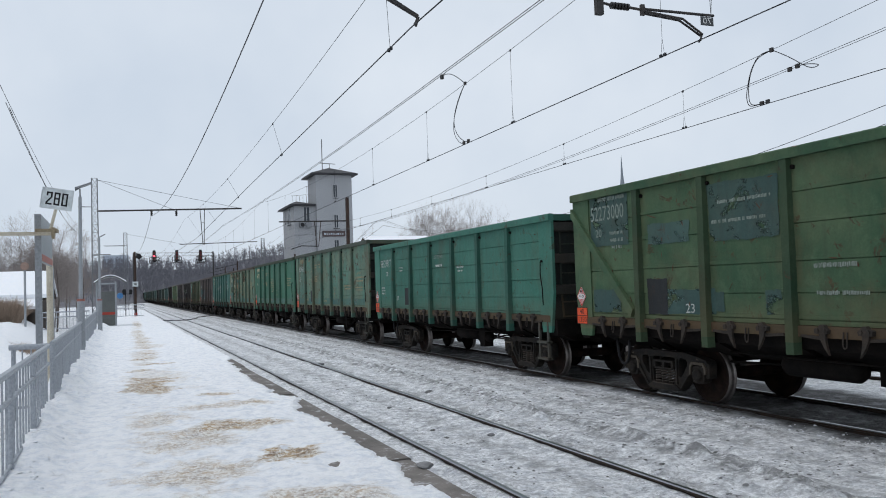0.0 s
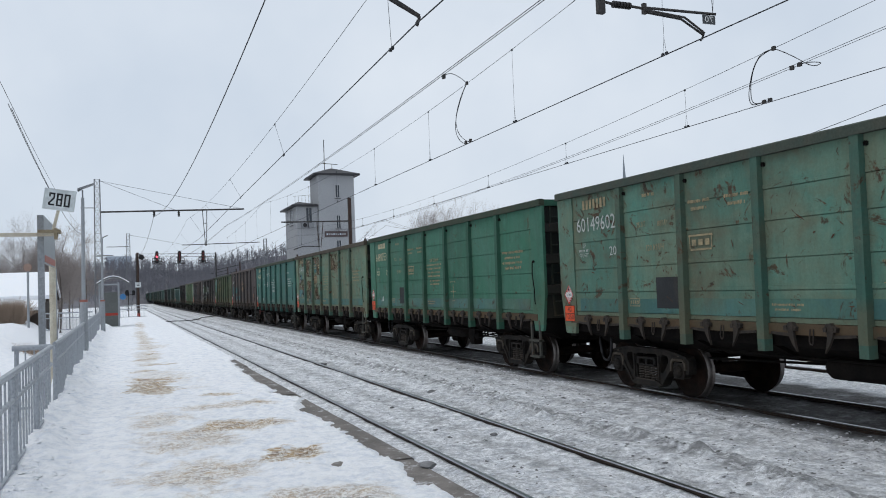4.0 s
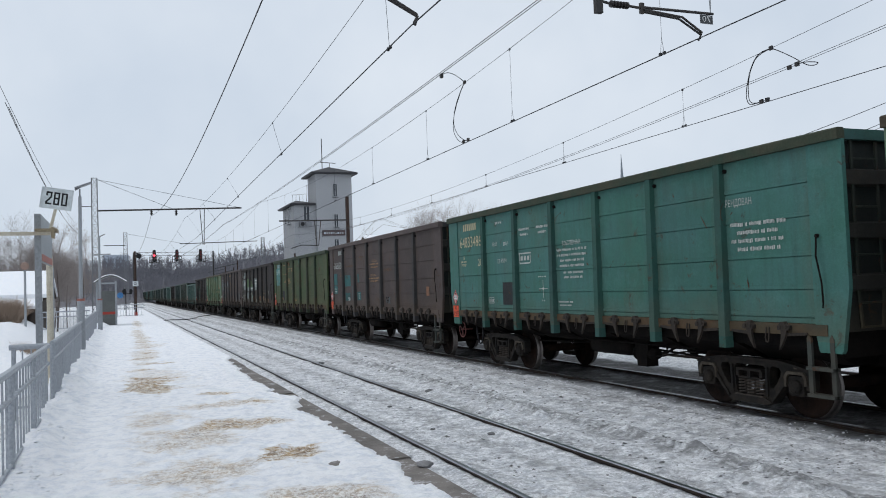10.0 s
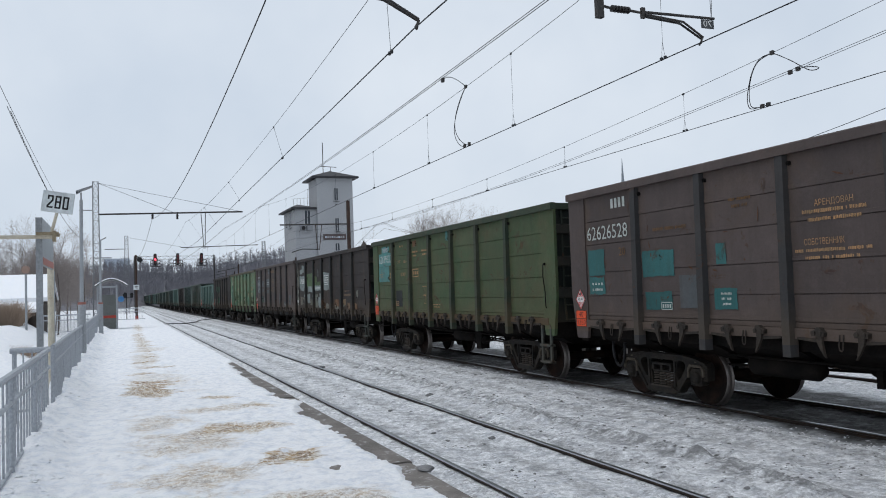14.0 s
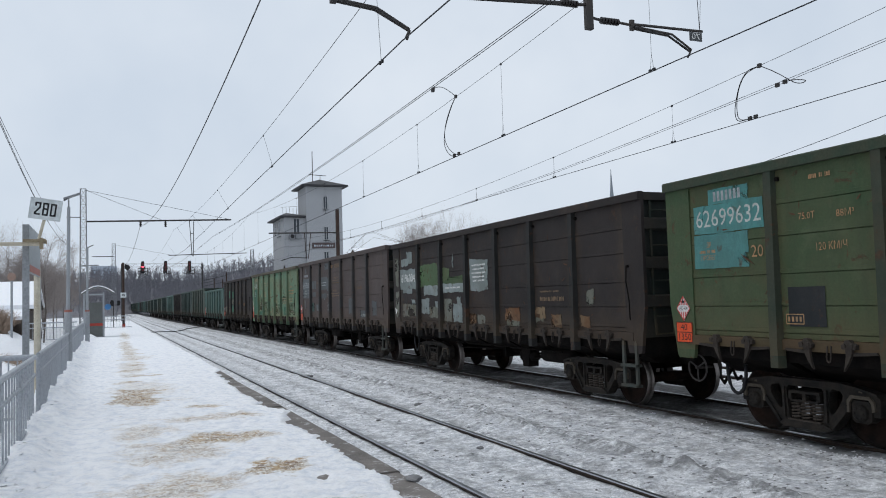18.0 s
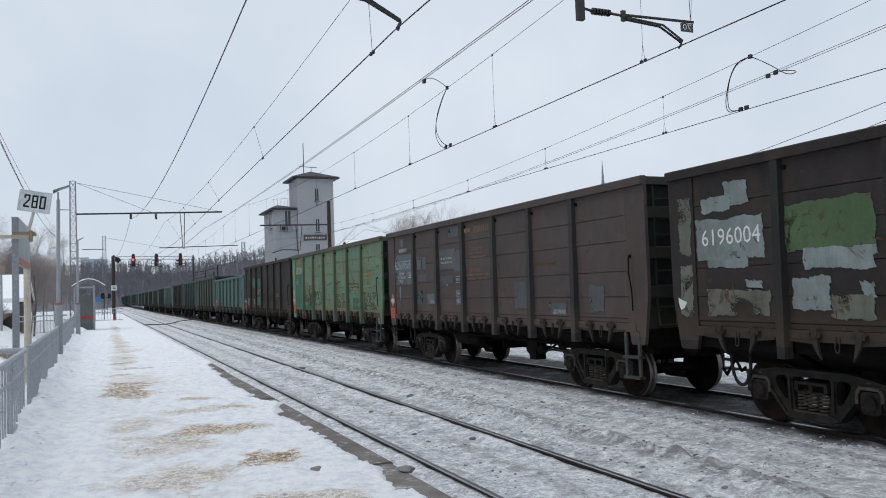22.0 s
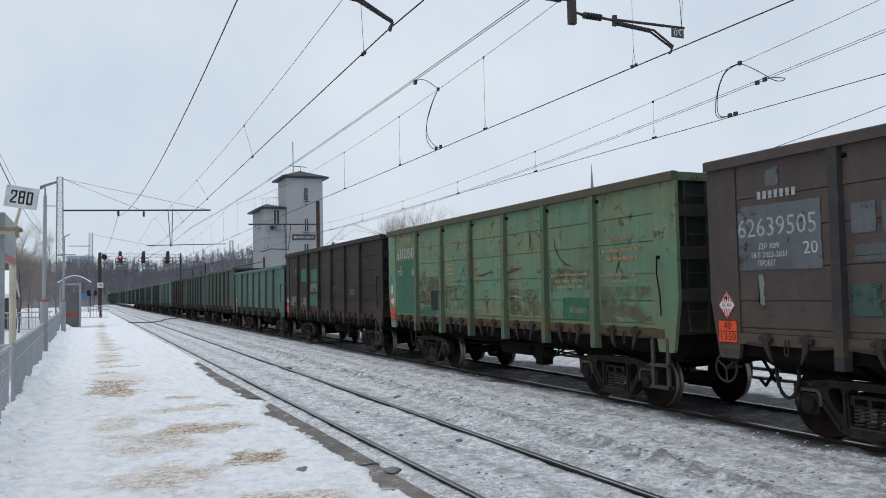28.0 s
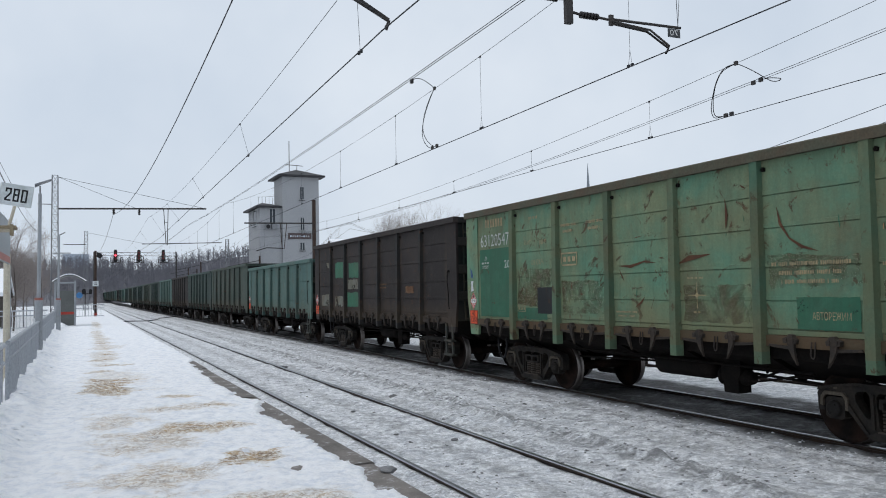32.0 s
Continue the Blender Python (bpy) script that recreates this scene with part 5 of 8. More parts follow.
hazard(1, 0.40, 1.45)
lettering(1, 1.40, 2.98, "58529917", 0.36, M_STENCIL, 1.12)
lettering(1, 1.55, 2.62, "20", 0.22, M_STENCIL, 0.2)
bars(1, 1.1, 2.05, 0.4, 0.3, 3, M_STENCIL)
lettering(1, 2.62, 1.78, "23", 0.2, M_STENCIL, 0.2)
lettering(1, 6.4, 3.0, "СОБСТВЕННИК", 0.135, M_STENCIL_DIM, 0.68)
bars(1, 3.0, 2.75, 0.4, 0.2, 2, M_STENCIL)
bars(1, 6.4, 2.75, 0.5, 0.14, 1, M_STENCIL)
bars(1, 8.0, 2.6, 0.5, 0.2, 2, M_STENCIL)
patch(1, 3.6, 1.85, 0.55, 0.55, M_PATCH_BLACK, 0.0, 1)
scrapes(1, 6, 14, M_BARE_RUST)


def round_mark(k, u, z, s, mat):
    """Two letters in a painted ring."""
    def build():
        bm2 = bmesh.new()
        n = 20
        for i in range(n):
            a, b = 2 * math.pi * i / n, 2 * math.pi * (i + 1) / n
            prism(bm2, [(0.17 * math.cos(a), 0.17 * math.sin(a)), (0.17 * math.cos(b), 0.17 * math.sin(b)), (0.19 * math.cos(b), 0.19 * math.sin(b)), (0.19 * math.cos(a), 0.19 * math.sin(a))], "x", -0.001, 0.0)
        bmesh.ops.remove_doubles(bm2, verts=bm2.verts, dist=0.0005)
        return mesh("ring_mark", bm2, mat)
    r = put("ring_mark", cached(("ring_mark", mat.name), build), BY_K[k], spot(u, z))
    put("stencilled_word", cached(("ring_text", s, mat.name), lambda: text_mesh(s, 0.20, mat, 0.22)), r, FACE_WEST)


def blocks(k, u, z, w, h, n, mat):
    """An owner's mark as a row of plain bars."""
    def build():
        bm = bmesh.new()
        step = w / n
        for i in range(n):
            y1 = w / 2 - i * step
            box(bm, -0.001, 0.0, y1 - step * 0.62, y1, -h * 0.42, h * 0.42)
        return mesh("owner_mark", bm, mat)
    tagged(put("owner_mark", cached(("blocks", w, h, n, mat.name), build), BY_K[k], spot(u, z)), kind="stuff")


def boxed(k, u, z, w, h, mat):
    """A small stencilled frame with figures too worn to read."""
    def build():
        bm = bmesh.new()
        t = 0.014
        for s in (-1, 1):
            box(bm, -0.001, 0.0, -w / 2, w / 2, s * h / 2 - t / 2, s * h / 2 + t / 2)
            box(bm, -0.001, 0.0, s * w / 2 - t / 2, s * w / 2 + t / 2, -h / 2 + t / 2, h / 2 - t / 2)
        for i in range(4):
            y = w * (0.34 - 0.22 * i)
            box(bm, -0.001, 0.0, y - w * 0.06, y + w * 0.06, -h * 0.26, h * 0.26)
        return mesh("framed_stencil", bm, mat)
    tagged(put("framed_stencil", cached(("boxed", w, h, mat.name), build), BY_K[k], spot(u, z)), kind="stuff")


M_CREAM = worn("cream_stencil", (0.56, 0.51, 0.34), (0.34, 0.32, 0.22), 0.8, 0, 9, 60, 0.7, 0.05)


def standard_marks(k, number, mat, owner=True, axis_u=7.95, hatch_u=3.55, plate=(0.33, 1.47), big=None):
    """The usual row of stencils of the newer wagons."""
    big = big or M_STENCIL
    if number:
        blocks(k, 1.40, 3.65, 0.87, 0.22, 7, mat if big is M_STENCIL else big)
        lettering(k, 1.40, 3.24, number, 0.40, big, 1.36)
    lettering(k, 1.97, 2.68, "20", 0.25, big, 0.23)
    lettering(k, 0.97, 2.84, "ДР", 0.11, big, 0.10)
    bars(k, 0.97, 2.74, 0.42, 0.10, 1, big)
    lettering(k, 0.95, 2.64, "ПРОБЕГ", 0.10, big, 0.32)
    lettering(k, 2.88, 3.10, "75.0Т", 0.13, mat, 0.27)
    lettering(k, 3.49, 3.08, "88М³", 0.13, mat, 0.27)
    lettering(k, 3.25, 2.67, "120 КМ/Ч", 0.15, mat, 0.48)
    bars(k, 3.16, 3.62, 0.42, 0.13, 1, mat)
    bars(k, 4.45, 3.3, 0.55, 0.24, 2, mat)
    bars(k, 5.3, 3.3, 0.55, 0.24, 2, mat)
    framed_mark(k, 4.45, 2.69, mat)
    boxed(k, 2.59, 1.71, 0.30, 0.13, mat)
    patch(k, hatch_u, 1.88, 0.62, 0.54, M_PATCH_BLACK, 0.0, 9)
    axis_mark(k, axis_u, 1.98, mat)
    if owner:
        lettering(k, 6.5, 2.92, "СОБСТВЕННИК", 0.13, mat, 0.72)
        bars(k, 6.5, 2.62, 1.2, 0.45, 4, mat)
        bars(k, 6.55, 2.26, 0.8, 0.2, 2, mat)
        bars(k, 11.7, 2.7, 1.1, 0.5, 4, mat)
    bars(k, 6.2, 1.66, 0.6, 0.14, 2, mat)
    hazard(k, *plate)


standard_marks(2, "60149602", M_STENCIL_TAN, False)
lettering(2, 11.85, 2.78, "АРЕНДОВАН", 0.14, M_STENCIL_TAN, 0.62)
bars(2, 11.9, 2.54, 1.25, 0.28, 2, M_STENCIL_TAN)
bars(2, 11.85, 2.17, 1.25, 0.20, 2, M_STENCIL_TAN)
bars(2, 10.1, 2.24, 1.25, 0.24, 2, M_STENCIL_TAN)
round_mark(2, 11.32, 1.74, "ЕП", M_STENCIL_DIM)
for k in (2, 3, 4):
    edges_u = [0.64] + [L_BODY / 2 - y for y in POSTS[::-1]] + [L_BODY - 0.64]
    for i, (a, b) in enumerate(zip(edges_u, edges_u[1:])):
        patch(k, (a + b) / 2, 1.65, b - a - 0.18, 0.26, M_BAND, 0.012, i)
scrapes(2, 11, 45, M_BARE_RUST)
standard_marks(3, "64897531", M_STENCIL_TAN, plate=(0.29, 1.52), big=M_CREAM)
bm = bmesh.new()
prism(bm, [(-0.08, -0.10), (0.07, -0.10), (-0.03, 0.11), (-0.07, 0.06)], "x", -0.001, 0.0)
box(bm, -0.001, 0.0, 0.07, 0.24, -0.10, -0.085)
put("maker_mark", mesh("maker_mark", bm, M_STENCIL), BY_K[3], spot(1.36, 1.78))
scrapes(3, 12, 20, M_BARE_RUST)
standard_marks(4, None, M_STENCIL_TAN)
lettering(4, 1.37, 3.25, "60144334", 0.40, M_STENCIL, 1.30)
blocks(4, 1.40, 3.66, 0.88, 0.20, 7, M_STENCIL_TAN)
patch(4, 1.08, 2.79, 0.62, 0.46, M_PATCH_BLUE, 0.04, 2)
patch(4, 1.33, 2.01, 1.40, 0.39, M_PATCH_BLUE, 0.05, 3)
patch(4, 4.49, 3.24, 0.49, 0.40, M_PATCH_TEAL, 0.02, 5)
patch(4, 4.5, 2.69, 0.62, 0.36, M_PATCH_ORANGE, 0.05, 8)
for i, (u, z, w_, h_) in enumerate(((1.42, 3.62, 1.44, 0.40), (1.42, 2.36, 1.44, 0.74), (3.15, 3.30, 1.40, 0.90), (3.15, 2.20, 1.40, 0.90), (4.88, 3.34, 1.40, 0.86), (4.88, 2.10, 1.40, 0.80), (8.35, 3.40, 1.40, 0.70))):
    patch(4, u, z, w_, h_, M_RUST_WASH, 0.05, 40 + i)
scrapes(4, 13, 60, M_BARE_RUST)
standard_marks(5, "64833486", M_STENCIL, True, 5.25, plate=(0.33, 1.40), big=M_CREAM)
lettering(5, 11.3, 3.22, "АРЕНДОВАН", 0.15, M_STENCIL, 0.62)
scrapes(5, 14, 14, M_BARE_RUST)
lettering(6, 1.32, 3.11, "62626528", 0.38, M_STENCIL, 1.36)
blocks(6, 1.75, 3.65, 0.5, 0.22, 4, M_STENCIL)
lettering(6, 1.8, 2.72, "20", 0.22, M_STENCIL_FAINT, 0.2)
patch(6, 0.92, 2.55, 0.56, 0.51, M_PATCH_TEAL, 0.02, 1)
patch(6, 0.92, 2.10, 0.52, 0.34, M_PATCH_TEAL, 0.04, 2)
bars(6, 0.95, 2.08, 0.40, 0.22, 2, M_STENCIL)
patch(6, 2.85, 2.46, 0.87, 0.45, M_PATCH_TEAL, 0.02, 3)
patch(6, 2.83, 1.81, 0.75, 0.31, M_PATCH_TEAL, 0.02, 4)
boxed(6, 3.05, 1.72, 0.28, 0.12, M_STENCIL)
patch(6, 3.62, 1.96, 0.43, 0.55, M_PATCH_SLATE, 0.01, 5)
patch(6, 4.43, 2.54, 0.22, 0.33, M_PATCH_TEAL, 0.01, 6)
patch(6, 4.49, 1.84, 0.50, 0.33, M_PATCH_TEAL, 0.02, 7)
bars(6, 4.52, 1.84, 0.26, 0.24, 3, M_STENCIL)
lettering(6, 6.59, 3.12, "АРЕНДОВАН", 0.12, M_STENCIL_ORANGE, 0.62)
bars(6, 6.59, 2.96, 1.05, 0.22, 2, M_STENCIL_ORANGE)
lettering(6, 6.40, 2.60, "СОБСТВЕННИК", 0.12, M_STENCIL_ORANGE, 0.66)
bars(6, 6.53, 2.44, 1.24, 0.20, 2, M_STENCIL_ORANGE)
bars(6, 3.2, 3.05, 0.9, 0.12, 1, M_STENCIL_FAINT)
bars(6, 4.9, 3.3, 0.5, 0.2, 2, M_STENCIL_FAINT)
lettering(6, 8.2, 2.75, "СРОЧНЫЙ ВОЗВРАТ", 0.14, M_STENCIL_FAINT, 0.9)
patch(6, 8.1, 1.70, 0.5, 0.24, M_PATCH_SLATE, 0.05, 8)
patch(6, 12.0, 1.98, 0.26, 0.28, M_PLACARD, 0.0, 3)
hazard(6, 0.33, 1.45)
scrapes(6, 15, 26, M_BARE_RUST)
standard_marks(7, None, M_STENCIL_ORANGE, False, 5.25, 2.8, big=M_STENCIL_ORANGE)
patch(7, 1.42, 3.58, 0.84, 0.24, M_PATCH_TURQ, 0.01, 1)
patch(7, 1.39, 3.24, 1.46, 0.44, M_PATCH_TURQ, 0.015, 2)
patch(7, 1.22, 2.74, 1.16, 0.54, M_PATCH_TURQ, 0.015, 3)
blocks(7, 1.42, 3.58, 0.60, 0.18, 7, M_STENCIL_SOFT)
lettering(7, 1.39, 3.24, "62699632", 0.38, M_STENCIL, 1.36)
patch(7, 4.42, 3.62, 0.34, 0.2, M_PATCH_ORANGE, 0.03, 4)
patch(7, 7.12, 3.68, 0.17, 0.30, M_PATCH_TURQ, 0.015, 5)
scrapes(7, 16, 30, M_BARE_RUST)
for i, (u, z, w_, h_, m_) in enumerate((
        (0.36, 3.0, 0.30, 0.9, M_PATCH_DUSTY), (0.34, 2.0, 0.30, 0.8, M_PATCH_DUSTY), (1.05, 3.30, 0.62, 0.22, M_PATCH_PALE), (1.48, 3.42, 0.46, 0.34, M_PATCH_PALE), (1.30, 2.74, 1.36, 0.62, M_PATCH_PALE),
        (1.25, 2.40, 0.8, 0.16, M_PATCH_PALE), (1.40, 1.80, 1.24, 0.40, M_PATCH_DUSTY), (1.75, 2.05, 0.3, 0.12, M_PATCH_PALE),
        (3.06, 2.82, 1.38, 0.62, M_PATCH_GREEN), (3.20, 2.38, 1.08, 0.28, M_PATCH_PALE), (2.76, 1.92, 0.60, 0.44, M_PATCH_PALE), (3.38, 1.74, 0.62, 0.30, M_PATCH_DUSTY), (3.62, 1.95, 0.2, 0.2, M_PATCH_PALE),
        (4.35, 2.80, 0.44, 0.35, M_PATCH_GREEN), (4.80, 2.63, 1.36, 0.19, M_PATCH_GREEN), (4.80, 2.42, 1.36, 0.24, M_PATCH_PALE), (4.43, 1.80, 0.50, 0.64, M_PATCH_DUSTY), (5.10, 1.74, 0.58, 0.50, M_PATCH_PALE), (5.18, 2.05, 0.24, 0.24, M_PATCH_PALE), (4.85, 3.15, 0.08, 0.32, M_PATCH_PALE),
        (6.47, 2.71, 1.01, 0.79, M_PATCH_PALE), (6.05, 1.60, 0.40, 0.22, M_PATCH_ORANGE), (6.56, 1.57, 0.40, 0.19, M_PATCH_DUSTY), (8.24, 1.72, 0.72, 0.28, M_PATCH_ORANGE), (8.25, 1.53, 0.62, 0.14, M_PATCH_DUSTY),
        (9.51, 1.76, 0.45, 0.24, M_PATCH_ORANGE), (9.50, 1.62, 0.36, 0.12, M_PATCH_DUSTY), (10.20, 1.60, 0.42, 0.27, M_PATCH_ORANGE), (11.5, 2.10, 0.26, 0.28, M_PATCH_DUSTY), (9.15, 2.28, 0.12, 0.18, M_PATCH_PALE), (11.3, 1.60, 0.3, 0.24, M_PATCH_ORANGE))):
    patch(8, u, z, w_, h_, m_, 0.045, i)
lettering(8, 1.32, 2.78, "6196004", 0.36, M_WHITE, 1.2)
bars(8, 6.47, 2.76, 0.82, 0.50, 5, M_WHITE)
bars(8, 4.80, 2.42, 1.0, 0.10, 1, M_WHITE)
bars(8, 10.05, 2.06, 1.0, 0.20, 1, M_STENCIL_RUST)
bars(8, 9.95, 2.22, 0.8, 0.08, 1, M_STENCIL_RUST)
scrapes(8, 17, 40, M_BARE_RUST)
patch(9, 1.30, 2.79, 1.42, 0.92, M_PATCH_STEEL, 0.015, 1)
blocks(9, 1.32, 3.38, 0.7, 0.13, 7, M_STENCIL_SOFT)
lettering(9, 1.27, 2.92, "62639505", 0.38, M_STENCIL_SOFT, 1.36)
lettering(9, 1.84, 2.60, "20", 0.24, M_STENCIL, 0.23)
lettering(9, 1.14, 2.66, "ДР 809", 0.11, M_STENCIL, 0.36)
lettering(9, 1.14, 2.54, "18 II 2023-2031", 0.11, M_STENCIL, 0.62)
lettering(9, 1.10, 2.42, "ПРОБЕГ", 0.11, M_STENCIL, 0.32)
patch(9, 1.24, 3.62, 0.24, 0.22, M_PATCH_STEEL, 0.03, 2)
patch(9, 0.98, 2.05, 0.09, 0.42, M_PATCH_PALE, 0.03, 3)
patch(9, 2.63, 2.93, 0.34, 0.38, M_PATCH_STEEL, 0.015, 4)
patch(9, 3.02, 2.92, 0.26, 0.36, M_PATCH_STEEL, 0.015, 5)
patch(9, 2.80, 2.50, 0.66, 0.22, M_PATCH_SLATE, 0.04, 6)
patch(9, 2.62, 1.92, 0.43, 0.40, M_PATCH_NAVY, 0.01, 7)
patch(9, 3.50, 1.88, 0.60, 0.30, M_PATCH_STEEL, 0.01, 8)
patch(9, 4.66, 2.94, 0.98, 0.55, M_PATCH_STEEL, 0.03, 9)
patch(9, 5.34, 2.88, 0.40, 0.58, M_PATCH_SLATE, 0.03, 10)
patch(9, 4.60, 2.40, 0.90, 0.20, M_PATCH_SLATE, 0.03, 14)
patch(9, 4.62, 2.34, 0.10, 0.20, M_PATCH_PALE, 0.02, 15)
patch(9, 4.92, 2.40, 0.12, 0.16, M_PATCH_PALE, 0.02, 16)
boxed(9, 5.39, 2.39, 0.30, 0.15, M_STENCIL_SOFT)
patch(9, 5.36, 1.92, 0.34, 0.40, M_PATCH_SLATE, 0.01, 17)
boxed(9, 5.36, 2.02, 0.26, 0.14, M_STENCIL_SOFT)
boxed(9, 5.36, 1.84, 0.22, 0.12, M_STENCIL_SOFT)
patch(9, 5.15, 3.66, 0.70, 0.26, M_PATCH_STEEL, 0.03, 18)
bars(9, 4.66, 2.92, 0.80, 0.22, 2, M_STENCIL_SOFT)
blocks(9, 6.85, 3.62, 0.86, 0.20, 8, M_STENCIL_RUST)
bars(9, 6.02, 3.62, 0.36, 0.22, 1, M_STENCIL_ORANGE)
lettering(9, 6.58, 3.12, "АРЕНДОВАН", 0.12, M_STENCIL_RUST, 0.60)
bars(9, 6.58, 2.97, 1.25, 0.20, 2, M_STENCIL_RUST)
lettering(9, 6.38, 2.59, "СОБСТВЕННИК", 0.12, M_STENCIL_RUST, 0.66)
bars(9, 6.55, 2.43, 1.38, 0.20, 2, M_STENCIL_RUST)
patch(9, 8.72, 1.95, 0.60, 0.59, M_PATCH_SLATE, 0.03, 11)
patch(9, 10.27, 1.66, 0.66, 0.28, M_PATCH_STEEL, 0.04, 12)
lettering(9, 10.33, 1.60, "АВТОРЕЖИМ", 0.12, M_STENCIL, 0.50)
lettering(9, 9.82, 2.63, "СРОЧНЫЙ ВОЗВРАТ", 0.16, M_STENCIL_FAINT, 0.95)
patch(9, 11.67, 1.87, 0.5, 0.5, M_PATCH_STEEL, 0.05, 13)
lettering(9, 3.62, 1.80, "ТАРА 24.5 Т", 0.12, M_STENCIL, 0.42)
lettering(9, 3.50, 2.98, "120 КМ/Ч", 0.10, M_STENCIL_RUST, 0.30)
hazard(9, 0.33, 1.45)
scrapes(9, 18, 26, M_BARE_RUST)
standard_marks(10, "63120547", M_STENCIL_TAN, False)
lettering(10, 11.75, 2.98, "АРЕНДОВАН", 0.14, M_STENCIL_ORANGE, 0.62)
bars(10, 11.75, 2.72, 1.25, 0.30, 2, M_STENCIL_ORANGE)
bars(10, 11.7, 2.30, 1.2, 0.22, 2, M_STENCIL_TAN)
bars(10, 10.05, 2.28, 1.25, 0.36, 3, M_STENCIL_TAN)
patch(10, 1.42, 2.28, 1.50, 1.56, M_PATCH_EMERALD, 0.006, 1)
patch(10, 10.3, 1.74, 0.95, 0.42, M_PATCH_EMERALD, 0.01, 2)
lettering(10, 10.36, 1.70, "АВТОРЕЖИМ", 0.14, M_STENCIL_TAN, 0.58)
patch(10, 3.0, 1.6, 1.2, 0.24, M_PATCH_EMERALD, 0.02, 3)
for i, (u, z, w_, h_) in enumerate(((3.15, 2.15, 1.40, 0.80), (4.88, 1.95, 1.40, 0.60), (8.35, 1.85, 1.40, 0.55), (10.08, 2.30, 1.40, 0.40), (11.82, 1.85, 1.44, 0.60))):
    patch(10, u, z, w_, h_, M_TAN_WASH, 0.05, 40 + i)
scrapes(10, 19, 24, M_BARE_RUST)
scrapes(10, 29, 8, M_PATCH_EMERALD)


def scratch(k, pts, wd, mat):
    """A long gouge through the paint along a line of (u, z) places, tapering at both ends."""
    bm2 = bmesh.new()
    n = len(pts)
    up, lo = [], []
    for i, (u, z) in enumerate(pts):
        a, b = pts[max(0, i - 1)], pts[min(n - 1, i + 1)]
        d = Vector((b[0] - a[0], b[1] - a[1])).normalized()
        h = wd * (0.15 if i in (0, n - 1) else 1.0 + 0.35 * math.sin(i * 2.3))
        y = L_BODY / 2 - u
        up.append((y + d.y * h, z + d.x * h))
        lo.append((y - d.y * h, z - d.x * h))
    prism(bm2, up + lo[::-1], "x", SIDE_X + 0.0005, SIDE_X + 0.002)
    tagged(part("gouge", bm2, mat, BY_K[k]), kind="stuff")


for pts, wd in (([(6.0, 2.50), (6.35, 2.48), (6.7, 2.55), (7.0, 2.52)], 0.022), ([(7.55, 2.48), (7.8, 2.56), (8.05, 2.58), (8.25, 2.60)], 0.035), ([(9.55, 3.18), (9.60, 2.95), (9.75, 2.74), (9.95, 2.62), (10.2, 2.55)], 0.018), ([(7.3, 2.35), (7.45, 2.15), (7.6, 2.02)], 0.02),
               ([(9.1, 1.62), (9.15, 1.80), (9.25, 1.95)], 0.03), ([(6.45, 1.78), (6.6, 1.86), (6.7, 1.95)], 0.018), ([(6.85, 1.75), (6.95, 1.95)], 0.02), ([(3.9, 2.4), (4.0, 2.28)], 0.02), ([(2.5, 2.36), (2.7, 2.46)], 0.015), ([(8.6, 3.4), (8.62, 3.15), (8.6, 2.95)], 0.022), ([(4.35, 1.7), (4.45, 1.95)], 0.015), ([(11.5, 2.2), (11.7, 2.6), (11.6, 2.9)], 0.02)):
    scratch(10, pts, wd, M_BARE_RUST)
for pts, wd in (([(3.0, 3.45), (3.2, 3.1), (3.3, 2.7)], 0.015), ([(5.0, 3.3), (5.2, 3.0), (5.25, 2.8)], 0.02), ([(7.6, 2.9), (7.9, 2.75), (8.3, 2.7)], 0.02), ([(9.3, 3.2), (9.5, 2.8)], 0.02), ([(11.0, 2.5), (11.3, 2.3)], 0.025), ([(6.2, 2.3), (6.3, 1.9)], 0.02)):
    scratch(4, pts, wd, M_BARE_RUST)
bm = bmesh.new()
prism(bm, [(-0.10, 0.02), (-0.03, -0.07), (0.05, -0.10), (0.09, 0.0), (0.10, 0.09), (0.02, 0.06)], "x", -0.003, 0.0)
put("torn_sticker", mesh("torn_sticker", bm, M_WHITE), BY_K[8], spot(0.24, 1.78, CORNER_X - 0.002), label="torn white paper sticker")
sticker = plain("white_sticker", (0.6, 0.62, 0.63), 0.6)
bm = bmesh.new()
prism(bm, [(-0.07, -0.12), (0.07, -0.14), (0.05, 0.02), (0.08, 0.10), (-0.06, 0.12), (-0.03, 0.0)], "x", -0.003, 0.0)
put("sticker", mesh("sticker", bm, sticker), BY_K[10], spot(0.27, 2.22, CORNER_X + 0.002))
bm = bmesh.new()
prism(bm, [(-0.06, -0.12), (0.05, -0.10), (0.06, 0.12), (-0.03, 0.05)], "x", -0.003, 0.0)
put("sticker", mesh("sticker", bm, plain("blue_sticker", (0.04, 0.10, 0.22), 0.6)), BY_K[10], spot(0.25, 2.52, CORNER_X + 0.002))
for i, (u, z, w_, h_, m_) in enumerate(((3.34, 2.93, 1.2, 0.54, M_PATCH_EMERALD), (4.93, 2.88, 1.1, 0.52, M_PATCH_EMERALD), (4.80, 2.40, 1.1, 0.34, M_PATCH_DUSTY), (4.77, 1.86, 1.2, 0.5, M_PATCH_EMERALD),
                                        (1.50, 1.82, 1.2, 0.42, M_PATCH_DUSTY), (3.2, 1.80, 1.0, 0.36, M_PATCH_DUSTY), (1.9, 3.14, 0.7, 0.22, M_PATCH_DUSTY), (10.04, 2.16, 0.6, 0.2, M_PATCH_ORANGE))):
    patch(11, u, z, w_, h_, m_, 0.04, i)
